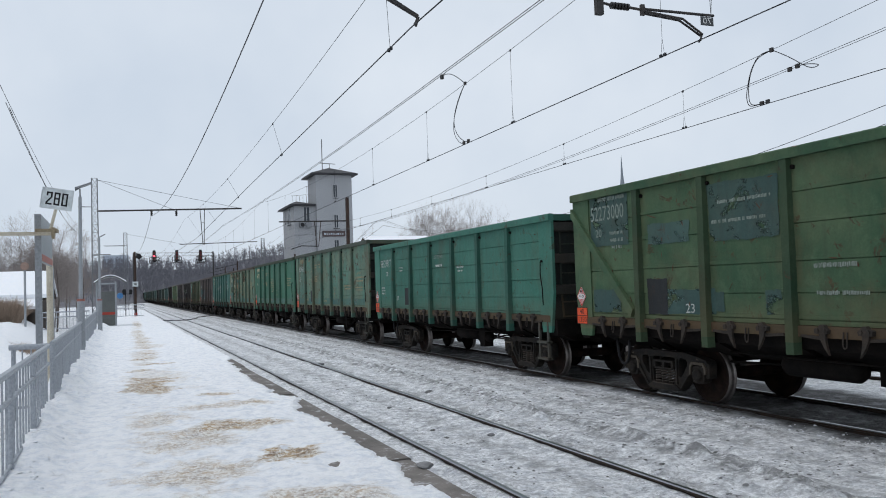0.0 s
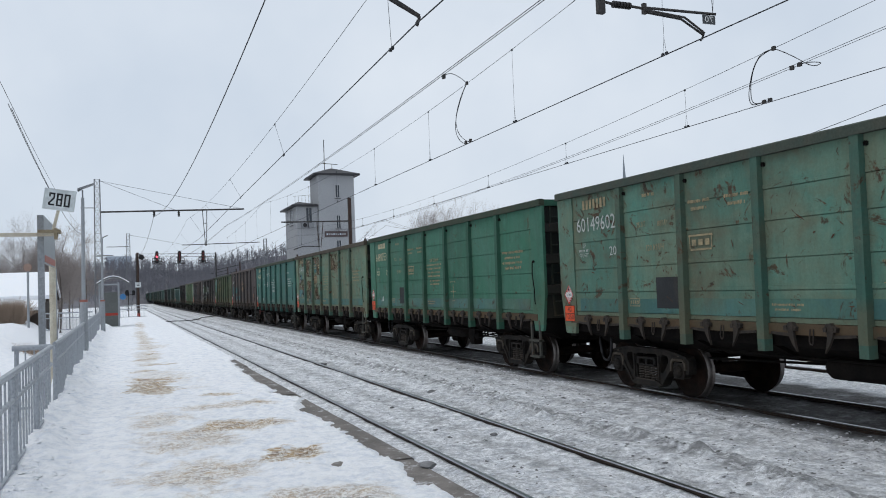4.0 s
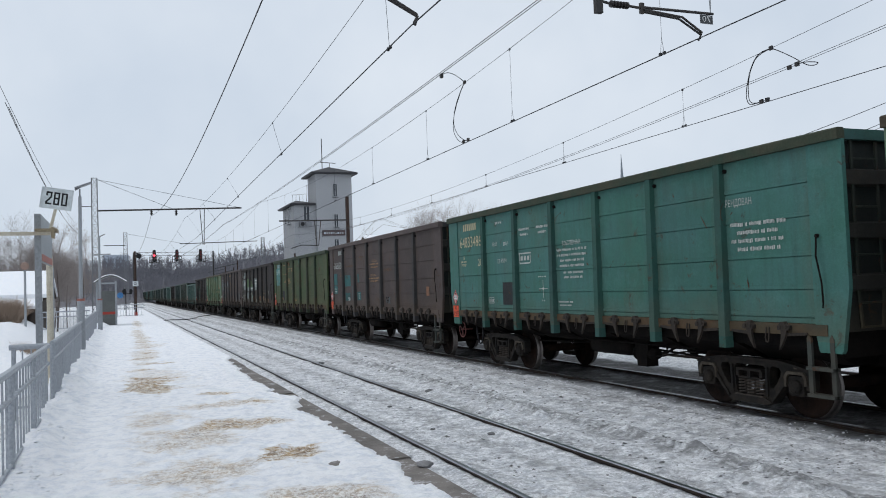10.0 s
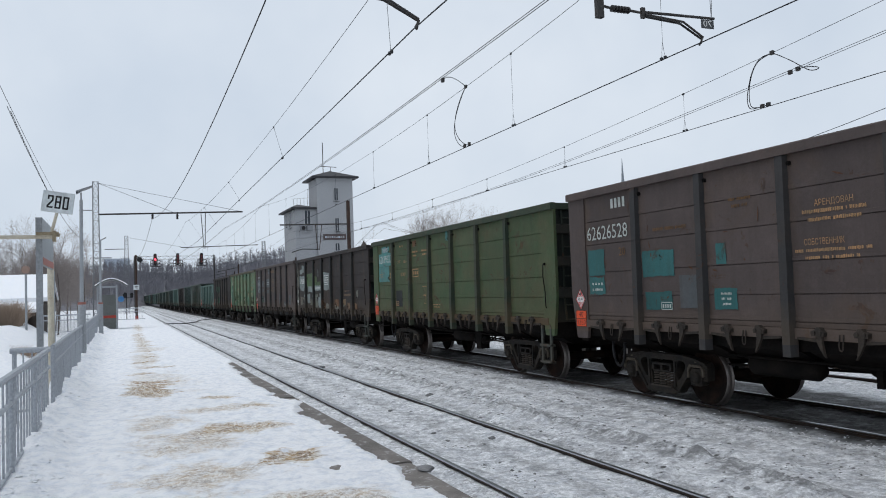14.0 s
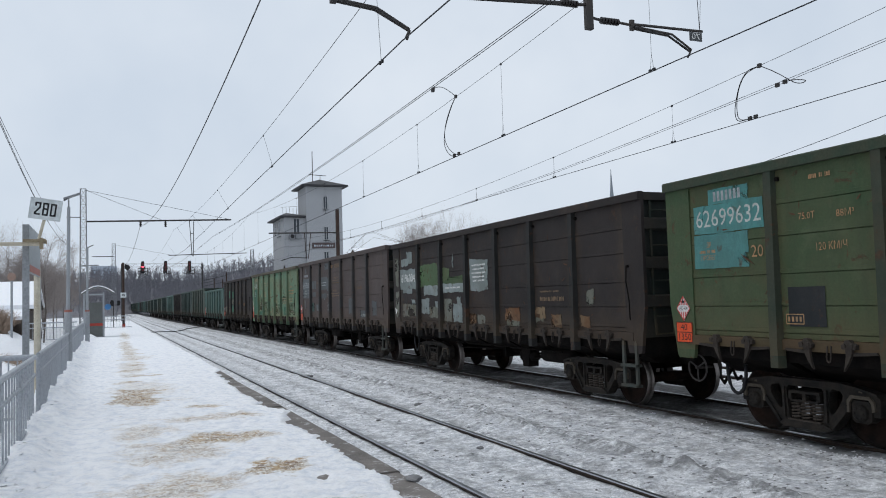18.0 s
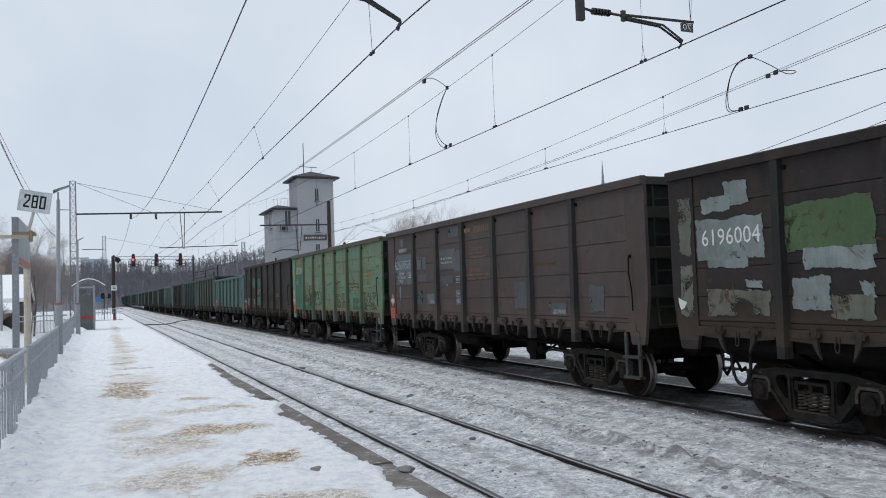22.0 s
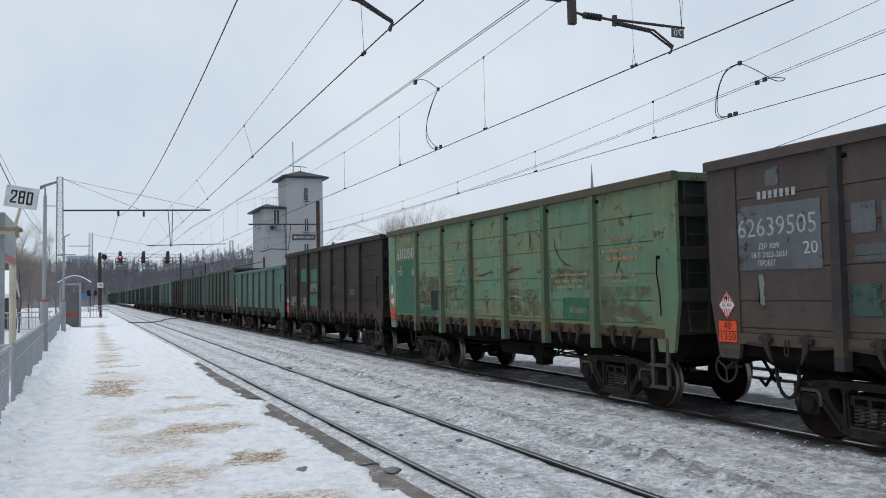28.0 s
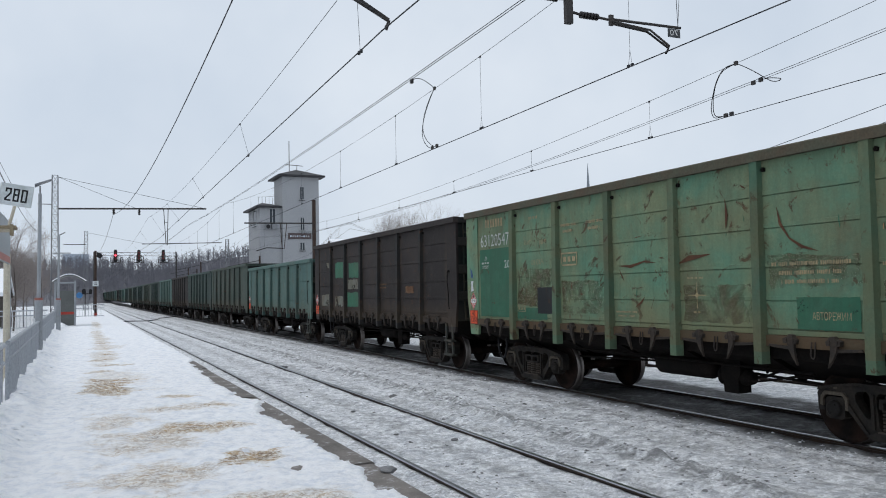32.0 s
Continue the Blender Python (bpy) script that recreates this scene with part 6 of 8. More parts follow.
bars(11, 7.7, 2.3, 0.9, 0.2, 2, M_STENCIL_FAINT)
hazard(11, 0.33, 1.45)
scrapes(11, 20, 26, M_BARE_RUST)
hazard(12, 0.33, 1.45)
M_BRAKE_RED = worn("faded_red_brake_wheel", (0.16, 0.062, 0.058), (0.09, 0.045, 0.04), 0.7, 0, 8, 40, 0.7)
for k in (5, 7, 9):
    put("hand_brake_wheel", cached("brake_wheel", m_brake_wheel), BY_K[k], pose(-HALF_W + 0.12, L_BODY / 2 - (0.15 if k == 9 else 0.47), 0.90), M_BRAKE_RED if k == 5 else None)


# ---- overhead line ----
SPAN0, SPAN = 12.1, 50.0


def wire_z(z, sag, y, start=SPAN0, span=SPAN):
    u = ((y - start) / span) % 1.0
    return z + bend(max(0, y))[1] - sag * 4 * u * (1 - u)


def zigzag(y):
    """Distance from the nearest even support: the contact wire swings from side to side."""
    return SPAN * (1 - abs(((y - SPAN0) / SPAN) % 2.0 - 1))


def wire(name, x, z, sag, r, label, y0=-37.9, y1=262.1, twin=0.0, slant=0.0, zig=0.0, start=SPAN0, span=SPAN):
    bm = bmesh.new()
    for d in ((-twin, twin) if twin else (0,)):
        pts = []
        y = y0
        while y <= y1 + 0.01:
            pts.append((x + 0.3 * d + slant * (y - SPAN0) + zig * zigzag(y) + bend(max(0, y))[0], y, wire_z(z, sag, y, start, span) + d))
            y += 2.5 if sag else 10.0
        tube(bm, pts, r, 5)
    return tagged(part(name, bm, M_WIRE), label, "wire", "overhead wires", "structure")


LINES = [(4.5, 6.40, 7.86, 0.62, SPAN0, SPAN), (10.1, 6.56, 9.08, 0.98, SPAN0, SPAN), (15.1, 6.42, 8.23, 1.40, 8.0, 68.0)]
for i, (x, zc, zm, sag, begin, reach) in enumerate(LINES):
    where = ("the platform track", "the train", "the far track")[i]
    wire("contact_wire", x, zc, 0, 0.012 if i < 2 else 0.010, "dark contact wire above " + where, zig=0.0165 if i == 0 else 0.0)
    wire("messenger_wire", x, zm, sag, 0.0065, "thin sagging messenger wire above " + where, start=begin, span=reach)
    bm = bmesh.new()
    y = SPAN0 + (1.3, 0.75, 6.3)[i]
    while y < 200:
        top = wire_z(zm, sag, y, begin, reach)
        ox, oz = bend(y)
        bot = zc + oz
        xb = x + ox + (0.0165 * zigzag(y) + 0.04 if i == 0 else 0.0)
        if top - bot > 0.15:
            low_end = bot + (0.08 if i == 0 else min(0.35, 0.5 * (top - bot)))
            tube(bm, [(x + ox, y, top), (xb, y, low_end)], 0.0045, 4)
            for d in (-0.06, 0.06):
                tube(bm, [(xb, y, low_end), (xb, y + d, bot)], 0.0045, 4)
                box(bm, xb - 0.02, xb + 0.02, y + d - 0.03, y + d + 0.03, bot - 0.01, bot + 0.05)
            box(bm, x + ox - 0.015, x + ox + 0.015, y - 0.03, y + 0.03, top - 0.04, top + 0.015)
        y += (11.4, 6.55, 6.7)[i]
    tagged(part("dropper_wires", bm, M_WIRE), "thin dropper wires between messenger and contact wire", "wire", "overhead wires", "stuff")
wire("feeder_wire", 7.3, 7.36, 0.24, 0.008, "twin feeder wire between the tracks", twin=0.032)
wire("feeder_wire", 2.72, 8.10, 1.10, 0.014, "thick feeder wire beside the platform track", slant=-0.0112)
wire("feeder_wire", 15.15, 7.53, 1.19, 0.0065, "twin feeder wire above the far track", twin=0.03, start=8.0, span=68.0)
wire("feeder_wire", 20.0, 7.3, 1.9, 0.010, "single wire beyond the far track")
wire("service_wire", 24.0, 9.25, 4.0, 0.012, "low slung dark wire beyond the tracks", start=8.0, span=68.0)
wire("service_wire", 24.0, 9.12, 4.0, 0.009, "thin low slung wire beyond the tracks", start=8.0, span=68.0)


def rounded(pts, n=5):
    """The same line of points, passed as a smooth curve."""
    q = [Vector(p) for p in pts]
    q = [q[0]] + q + [q[-1]]
    got = []
    for a, b, c, d in zip(q, q[1:], q[2:], q[3:]):
        for i in range(n):
            t = i / n
            got.append(0.5 * (2 * b + (c - a) * t + (2 * a - 5 * b + 4 * c - d) * t ** 2 + (3 * b - a - 3 * c + d) * t ** 3))
    return got + [q[-1]]


def jumper(name, paths, clamps, label):
    th = empty(name, pose(*clamps[0]), label=label, category="cable", group="electric jumpers")
    inv = Matrix.Translation(clamps[0]).inverted()
    for pts in paths:
        bm = bmesh.new()
        tube(bm, [inv @ Vector(p) for p in pts], 0.011, 5)
        part("cable", bm, M_WIRE, th, smooth=True)
    for c in clamps:
        bm = bmesh.new()
        q = inv @ Vector(c)
        box(bm, q.x - 0.03, q.x + 0.03, q.y - 0.05, q.y + 0.05, q.z - 0.05, q.z + 0.05)
        part("clamp", bm, M_IRON, th)


def arc(p, q, out, n=14):
    """A slack loop from p to q that swings by the vector out."""
    p, q, out = Vector(p), Vector(q), Vector(out)
    return [p.lerp(q, i / n) + out * math.sin(math.pi * i / n) ** 0.8 for i in range(n + 1)]


z_m2, z_m3 = wire_z(9.08, 0.98, 22.5), wire_z(8.23, 1.40, 15.0, 8.0, 68.0)
jumper("jumper_cable", [arc((10.1, 22.5, z_m2), (10.1, 22.45, 6.57), (0, 1.0, -0.12)), arc((10.1, 22.5, z_m2), (10.1, 22.75, 6.57), (0, 0.9, -0.2)),
                        arc((7.3, 17.6, 7.18), (10.1, 22.5, z_m2), (0, 0.2, 0.22))],
       [(10.1, 22.5, z_m2), (10.1, 22.75, 6.60), (10.1, 22.40, 6.60), (7.3, 17.6, 7.18)], "slack jumper cable looping down to the contact wire")
jumper("jumper_cable", [rounded([(15.1, 15.0, z_m3), (15.1, 15.42, 7.67), (15.1, 15.71, 7.38), (15.1, 15.89, 6.90), (15.1, 15.90, 6.62), (15.1, 15.78, 6.47), (15.1, 15.41, 6.45)]),
                        rounded([(15.1, 15.0, z_m3), (15.1, 15.48, 7.61), (15.1, 15.74, 7.28), (15.1, 15.84, 6.83), (15.1, 15.74, 6.50), (15.1, 15.21, 6.45)]),
                        rounded([(15.1, 15.0, z_m3), (15.1, 14.68, 7.52), (15.1, 14.35, 7.30), (15.1, 14.08, 7.10), (15.1, 13.89, 6.98), (15.12, 13.74, 6.94), (15.15, 13.66, 6.97), (15.15, 13.75, 7.02), (15.15, 14.02, 7.09), (15.15, 14.27, 7.11)])],
       [(15.1, 15.0, z_m3), (15.1, 15.21, 6.46), (15.1, 15.41, 6.46), (15.15, 14.27, 7.11), (15.15, 14.51, 7.09)], "slack jumper cable looping down above the far track")


def insulator(x0, x1, z, parent, y=0.0):
    bm = bmesh.new()
    n = 6
    prof = [(x0, 0.02)]
    for i in range(n):
        a = x0 + (x1 - x0) * (i + 0.2) / n
        b = x0 + (x1 - x0) * (i + 0.8) / n
        prof += [(a, 0.03), (a, 0.065), (b, 0.065), (b, 0.03)]
    prof += [(x1, 0.02)]
    lathe(bm, prof, 10, "x")
    return part("insulator", bm, M_INSUL, parent, m=pose(0, y, z))


# the portal over the platform's near end: only its hanging gear is low enough to be seen
gear = empty("catenary_portal", pose(0, SPAN0, -0.4), label="dark steel catenary portal with hanging strut and steady arms", category="portal")
for x in (-2.7, 18.4):
    bm = bmesh.new()
    box(bm, x - 0.16, x + 0.16, -0.16, 0.16, 0.0, 10.4)
    part("column", bm, M_IRON, gear)
bm = bmesh.new()
box(bm, -2.7, 18.4, -0.1, 0.1, 10.0, 10.3)
part("crossbeam", bm, M_IRON, gear)
gz = 0.4
bm = bmesh.new()
box(bm, 8.08, 8.22, -0.05, 0.05, 6.96 + gz, 10.0)
part("strut", bm, M_IRON, gear)
bm = bmesh.new()
tube(bm, [(2.6, 0, 6.98 + gz), (5.4, 0, 7.25 + gz), (7.55, 0, 7.38 + gz)], 0.045, 8)
part("registration_tube", bm, M_IRON, gear)
insulator(7.57, 7.92, 7.40 + gz, gear)
insulator(8.40, 8.80, 7.16 + gz, gear)
bm = bmesh.new()
tube(bm, [(7.9, 0, 7.40 + gz), (8.15, 0, 7.42 + gz)], 0.03, 6)
part("hanger", bm, M_IRON, gear)
bm = bmesh.new()
tube(bm, [(8.15, 0, 7.20 + gz), (8.42, 0, 7.16 + gz)], 0.025, 6)
part("hanger", bm, M_IRON, gear)
bm = bmesh.new()
tube(bm, [(8.78, 0, 7.16 + gz), (9.12, 0, 7.14 + gz)], 0.025, 6)
tube(bm, [(9.06, 0, 7.16 + gz), (10.76, 0, 7.19 + gz)], 0.028, 8)
box(bm, 9.06, 9.14, -0.03, 0.03, 7.04 + gz, 7.24 + gz)
part("registration_tube", bm, M_IRON, gear)
for d, e in ((-0.05, 0.05), (0.05, 0.0)):
    bm = bmesh.new()
    tube(bm, [(9.12, d, 7.10 + gz), (9.98, d, 7.04 + gz), (10.48 - e, d, 6.78 + gz), (10.42 - e, d, 6.66 + gz)], 0.022, 6)
    part("steady_arm", bm, M_IRON, gear)
    bm = bmesh.new()
    tube(bm, [(3.36, d, 6.95 + gz), (4.05, d, 6.88 + gz), (4.66 - e, d, 6.58 + gz), (4.60 - e, d, 6.44 + gz)], 0.024, 6)
    part("steady_arm", bm, M_IRON, gear)
bm = bmesh.new()
box(bm, 3.30, 3.40, -0.06, 0.06, 6.9 + gz, 7.1 + gz)
tube(bm, [(3.35, 0, 7.05 + gz), (2.2, 0, 8.0 + gz), (0.0, 0, 9.9)], 0.02, 5)
part("bracket", bm, M_IRON, gear)
bm = bmesh.new()
tube(bm, [(10.70, 0, 7.20 + gz), (10.1, -0.6, 8.9 + gz)], 0.006, 4)
tube(bm, [(10.70, 0, 7.20 + gz), (10.9, 0.0, 9.9)], 0.006, 4)
part("stay_wire", bm, M_WIRE, gear)
bm = bmesh.new()
box(bm, 10.44, 10.74, -0.012, 0.0, 6.98 + gz, 7.15 + gz)
tag = part("number_tag", bm, plain("grey_tag", (0.07, 0.075, 0.08), 0.5), gear, "dark tag with mirrored white figures")
# the tag faces away along the track: its figures read from the far side
put("tag_stencil", text_mesh("70", 0.17, M_WHITE, 0.2), tag, Matrix(((-1, 0, 0, 10.59), (0, 0, -1, -0.0135), (0, 1, 0, 7.065 + gz), (0, 0, 0, 1))))


def lattice_mast(name, x, y, z0, z1, w0, w1, label):
    """Four-legged lattice mast with zigzag bracing."""
    th = empty(name, pose(x, y, z0), label=label, category="mast", group="lattice masts")
    h = z1 - z0
    for sx in (-1, 1):
        for sy in (-1, 1):
            bm = bmesh.new()
            tube(bm, [(sx * w0 / 2, sy * w0 / 2, 0), (sx * w1 / 2, sy * w1 / 2, h)], 0.035, 4)
            part("leg", bm, M_GALV, th)
    n = int(h / 0.55)
    for face in range(4):
        bm = bmesh.new()
        for i in range(n):
            a, b = h * i / n, h * (i + 1) / n
            wa, wb = (w0 + (w1 - w0) * a / h) / 2, (w0 + (w1 - w0) * b / h) / 2
            s = 1 if i % 2 else -1
            p, q = Vector((s * wa, -wa, a)), Vector((-s * wb, -wb, b))
            m = Matrix.Rotation(face * math.pi / 2, 4, "Z")
            tube(bm, [m @ p, m @ q], 0.016, 4)
            tube(bm, [m @ Vector((-wb, -wb, b)), m @ Vector((wb, -wb, b))], 0.012, 4)
        tagged(part("bracing", bm, M_GALV, th), kind="stuff")
    return th


mast = lattice_mast("lattice_mast", -1.53, 62.1, -0.4, 10.7, 0.5, 0.36, "grey steel lattice mast of the overhead line")
bm = bmesh.new()
tube(bm, [(0.2, 0, 8.75), (10.3, 0, 8.98)], 0.06, 8)
part("crossbeam", bm, M_IRON, mast)
bm = bmesh.new()
tube(bm, [(0.18, 0, 11.0), (10.2, 0, 9.0)], 0.012, 4)
tube(bm, [(0.18, 0, 11.0), (5.3, 0, 8.9)], 0.012, 4)
part("stay_wire", bm, M_WIRE, mast)
bm = bmesh.new()
tube(bm, [(-1.1, 0, 9.05), (-0.2, 0, 9.05)], 0.03, 6)
part("side_arm", bm, M_IRON, mast)
for x in (3.82, 5.55):
    bm = bmesh.new()
    lathe(bm, [(-0.45, 0.03), (-0.42, 0.10), (-0.34, 0.05), (-0.3, 0.11), (-0.2, 0.05), (-0.16, 0.11), (-0.06, 0.05), (0.0, 0.04)], 8, "z")
    part("insulator", bm, M_INSUL, mast, m=pose(x, 0, 8.85))
for d in (-0.16, 0.16):
    bm = bmesh.new()
    tube(bm, [(7.4 + d, 0, 8.9), (7.45 + d * 0.25, 0, 6.2)], 0.028, 5)
    part("strut", bm, M_IRON, mast)
bm = bmesh.new()
tube(bm, [(7.30, 0, 7.9), (7.52, 0, 7.9)], 0.02, 5)
part("strut", bm, M_IRON, mast)

mast2 = lattice_mast("lattice_mast", 0.85, 112.1, -0.6, 10.5, 0.6, 0.4, "grey steel lattice mast farther along the line")
bm = bmesh.new()
tube(bm, [(-2.6, 0, 9.4), (0, 0, 9.4)], 0.05, 6)
part("side_arm", bm, M_IRON, mast2)
bm = bmesh.new()
tube(bm, [(6.75, 0, 9.50), (17.0, 0, 9.75)], 0.06, 6)
part("crossbeam", bm, M_IRON, mast2)
bm = bmesh.new()
tube(bm, [(0.2, 0, 10.9), (7.2, 0, 9.52)], 0.014, 4)
part("stay_wire", bm, M_WIRE, mast2)
lattice_mast("lattice_mast", 18.6, 112.1, -0.5, 9.6, 0.5, 0.4, "grey steel lattice mast beyond the tracks")

rust_mast = empty("catenary_post", pose(17.1, 62.1, -0.3), label="rust-brown catenary post with a cantilever beam", category="post")
bm = bmesh.new()
box(bm, -0.12, 0.12, -0.12, 0.12, 0, 9.8)
part("post", bm, M_RUST_POST, rust_mast)
bm = bmesh.new()
tube(bm, [(-5.5, 0, 7.85), (0, 0, 7.92)], 0.06, 6)
part("cantilever", bm, M_IRON, rust_mast)
for d in (-0.25, 0.25):
    bm = bmesh.new()
    tube(bm, [(-2.45 + d, 0, 7.85), (-2.5 + d * 0.3, 0, 5.85)], 0.03, 5)
    part("strut", bm, M_RUST_POST, rust_mast)
bm = bmesh.new()
tube(bm, [(-4.6, 0, 5.7), (-3.8, 0, 5.95), (-2.5, 0, 5.9)], 0.04, 5)
part("steady_arm", bm, M_IRON, rust_mast)
for i, (x, y, h) in enumerate(((18.5, 90, 6.6), (17.5, 130, 7.5), (19.5, 150, 7), (21, 175, 8))):
    th = empty("line_post", pose(x, y, -0.3), label="dark wooden line post beyond the train", category="post", group="line posts")
    bm = bmesh.new()
    tube(bm, [(0, 0, 0), (0, 0, h)], 0.13, 7, 0.10)
    part("post", bm, M_RUST_POST, th)
    bm = bmesh.new()
    tube(bm, [(-3.5, 0, h - 1.2), (0, 0, h - 0.5)], 0.04, 5)
    part("cross_arm", bm, M_IRON, th)

M_DARK_LENS = plain("dark_red_lens", (0.16, 0.03, 0.03), 0.3)
# signal gantry over the tracks
gantry = empty("signal_gantry", pose(0, 162, 0), label="dark signal gantry with three caged signal heads, one lit red", category="signal")
for z in (10.35, 9.75):
    bm = bmesh.new()
    tube(bm, [(2.6, 0, z), (17.2, 0, z - 0.15)], 0.035, 5)
    part("chord", bm, M_IRON, gantry)
bm = bmesh.new()
for i in range(24):
    x = 2.6 + i * 0.6
    tube(bm, [(x, 0, 9.75 if i % 2 else 10.35), (x + 0.6, 0, 10.35 if i % 2 else 9.75)], 0.016, 4)
part("bracing", bm, M_IRON, gantry)
for x in (2.6, 17.2):
    bm = bmesh.new()
    tube(bm, [(x, 0, -0.6), (x, 0, 10.4)], 0.14, 6)
    part("leg", bm, M_IRON, gantry)
for i, x in enumerate((6.3, 10.42, 14.82)):
    bm = bmesh.new()
    prism(bm, [(x - 0.26, 8.5), (x + 0.26, 8.5), (x + 0.30, 8.7), (x + 0.30, 10.5), (x + 0.2, 10.8), (x - 0.2, 10.8), (x - 0.30, 10.5), (x - 0.30, 8.7)], "y", -0.2, 0.2)
    head = part("signal_head", bm, M_BLACK, gantry)
    for j, z in enumerate((10.25, 9.7, 9.15)):
        bm = bmesh.new()
        lathe(bm, [(-0.24, 0.17), (-0.20, 0.18)], 12, "y")
        lit = j == 1 and i == 0
        part("lens", bm, M_RED_LIGHT if lit else M_DARK_LENS, head, "lit red lens" if lit else "", m=pose(x, 0, z))
    for z in (8.35, 8.85, 9.45):
        bm = bmesh.new()
        tube(bm, [(x - 0.85, -0.3, z), (x + 0.85, -0.3, z)], 0.06, 4)
        part("cage_rail", bm, M_IRON, gantry)
    for d in (-0.85, -0.42, 0.42, 0.85):
        bm = bmesh.new()
        tube(bm, [(x + d, -0.3, 8.30), (x + d, -0.3, 9.8 if abs(d) < 0.6 else 9.45)], 0.055, 4)
        part("cage_bar", bm, M_IRON, gantry)

# starting signal at the platform's end
post = empty("signal_post", pose(1.34, 76, 0.36), label="rusty signal post with a white plate and dark head", category="signal")
bm = bmesh.new()
tube(bm, [(0, 0, 0), (0, 0, 5.75)], 0.11, 8, 0.09)
part("post", bm, M_RUST_POST, post)
bm = bmesh.new()
box(bm, -0.24, 0.24, -0.14, -0.12, 2.65, 3.1)
part("number_plate", bm, M_SIGN_WHITE, post, "white square plate")
bm = bmesh.new()
for r in (2.8, 2.92):
    box(bm, -0.12, 0.12, -0.145, -0.14, r, r + 0.05)
part("plate_lines", bm, M_BLACK, post)
bm = bmesh.new()
prism(bm, [(0.1, 5.2), (0.42, 5.05), (0.58, 5.3), (0.46, 5.55), (0.12, 5.6)], "y", -0.15, 0.15)
part("signal_head", bm, M_BLACK, post)
bm = bmesh.new()
box(bm, -0.13, 0.13, -0.14, 0.14, 0.0, 0.35)
part("base_band", bm, M_RED_STRIPE, post, "faded red band at the foot")

low = empty("dwarf_signal", pose(0.55, 80, 0.2), label="blue round sign and dark signal lamps past the platform", category="signal")
bm = bmesh.new()
tube(bm, [(0, 0, 0), (0, 0, 2.4)], 0.05, 6)
part("post", bm, M_IRON, low)
bm = bmesh.new()
lathe(bm, [(-0.06, 0.26), (0.0, 0.28)], 16, "y")
part("round_sign", bm, M_BLUE, low, "blue round sign", pose(-0.48, 0, 2.05))
bm = bmesh.new()
prism(bm, [(-0.24, 2.15), (0.02, 2.10), (0.06, 2.32), (0.02, 2.62), (-0.18, 2.66), (-0.30, 2.48)], "y", -0.15, 0.15)
part("lamp_box", bm, M_BLACK, low)
bm = bmesh.new()
prism(bm, [(0.32, 2.12), (0.56, 2.16), (0.60, 2.48), (0.50, 2.62), (0.32, 2.58)], "y", -0.12, 0.12)
part("lamp_box", bm, M_BLACK, low)
bm = bmesh.new()
tube(bm, [(-0.48, 0.0, 2.2), (0.5, 0.0, 2.2)], 0.03, 5)
part("lamp_bracket", bm, M_IRON, low)

# ---- platform furniture ----
# fence: sections of pipe rails with upright bars
FX = -1.06


def fence_section(x, y, ln=2.5, bars_n=23, turn=0.0):
    th = empty("fence_section", pose(x, y, 0.36, 0, 0, turn), label="grey painted steel pipe fence section with upright bars", category="fence", group="platform fence")
    for yy in (0.0,):
        put("fence_post", cached("f_post", build_fence_post), th, pose(0, yy, 0))
    put("top_rail", cached(("f_top", ln), lambda: build_fence_rail(ln, 0.038, 1.05)), th)
    put("middle_rail", cached(("f_mid", ln), lambda: build_fence_rail(ln, 0.028, 0.77)), th)
    put("bottom_rail", cached(("f_low", ln), lambda: build_fence_rail(ln, 0.022, 0.10)), th)
    for i in range(bars_n):
        put("bar", cached("f_bar", build_fence_bar), th, pose(0, (i + 1) * ln / (bars_n + 1), 0))
    return th


def build_fence_post():
    bm = bmesh.new()
    tube(bm, [(0, 0, -0.1), (0, 0, 1.06)], 0.034, 8)
    return mesh("fence_post", bm, M_FENCE)


def build_fence_rail(ln, r, z):
    bm = bmesh.new()
    tube(bm, [(0, 0, z), (0, ln, z)], r, 8)
    return mesh("rail_pipe", bm, M_FENCE)


def build_fence_bar():
    bm = bmesh.new()
    tube(bm, [(0, 0, 0.1), (0, 0, 1.04)], 0.0125, 5)
    return mesh("bar", bm, M_FENCE)


for i in range(10):
    fence_section(FX, -9.8 + i * 2.4, 2.4, 7)
fence_section(FX - 0.5, 14.3, 0.5, 3, -90)
for i in range(13):
    fence_section(FX - 0.005 - i * 0.009, 15.0 + i * 2.5, 2.5, 23)
fence_section(-0.2, 75.2, 2.2, 8, -90)
fence_section(-4.2, 50.5, 2.6, 14, -90)
bm = bmesh.new()
tube(bm, [(-1.62, 14.28, 1.41), (-1.06, 14.28, 1.41)], 0.045, 10)
tagged(part("fence_return_pipe", bm, M_FENCE), "grey pipe end returning from the platform fence", "fence", "platform fence")

# station board seen edge-on
board = empty("station_board", pose(-1.275, 15.3, 0.1), label="grey station board on posts seen edge-on with a faded red foot", category="sign board")
bm = bmesh.new()
box(bm, -0.05, 0.05, -0.06, 0.06, -0.6, 3.52)
part("post", bm, M_POST_GREY, board)
bm = bmesh.new()
tube(bm, [(0.0, 2.37, -0.6), (0.0, 2.37, 2.9)], 0.06, 8)
part("far_post", bm, M_YELLOW_POLE, board, "cream round post")
bm = bmesh.new()
box(bm, 0.02, 0.05, 0.06, 2.44, 2.70, 3.52)
part("panel", bm, worn("pale_board", (0.30, 0.33, 0.35), (0.24, 0.26, 0.28), 0.4, 0, 2, 20, 0.4), board)
bm = bmesh.new()
box(bm, 0.052, 0.056, 0.08, 2.42, 2.72, 2.84)
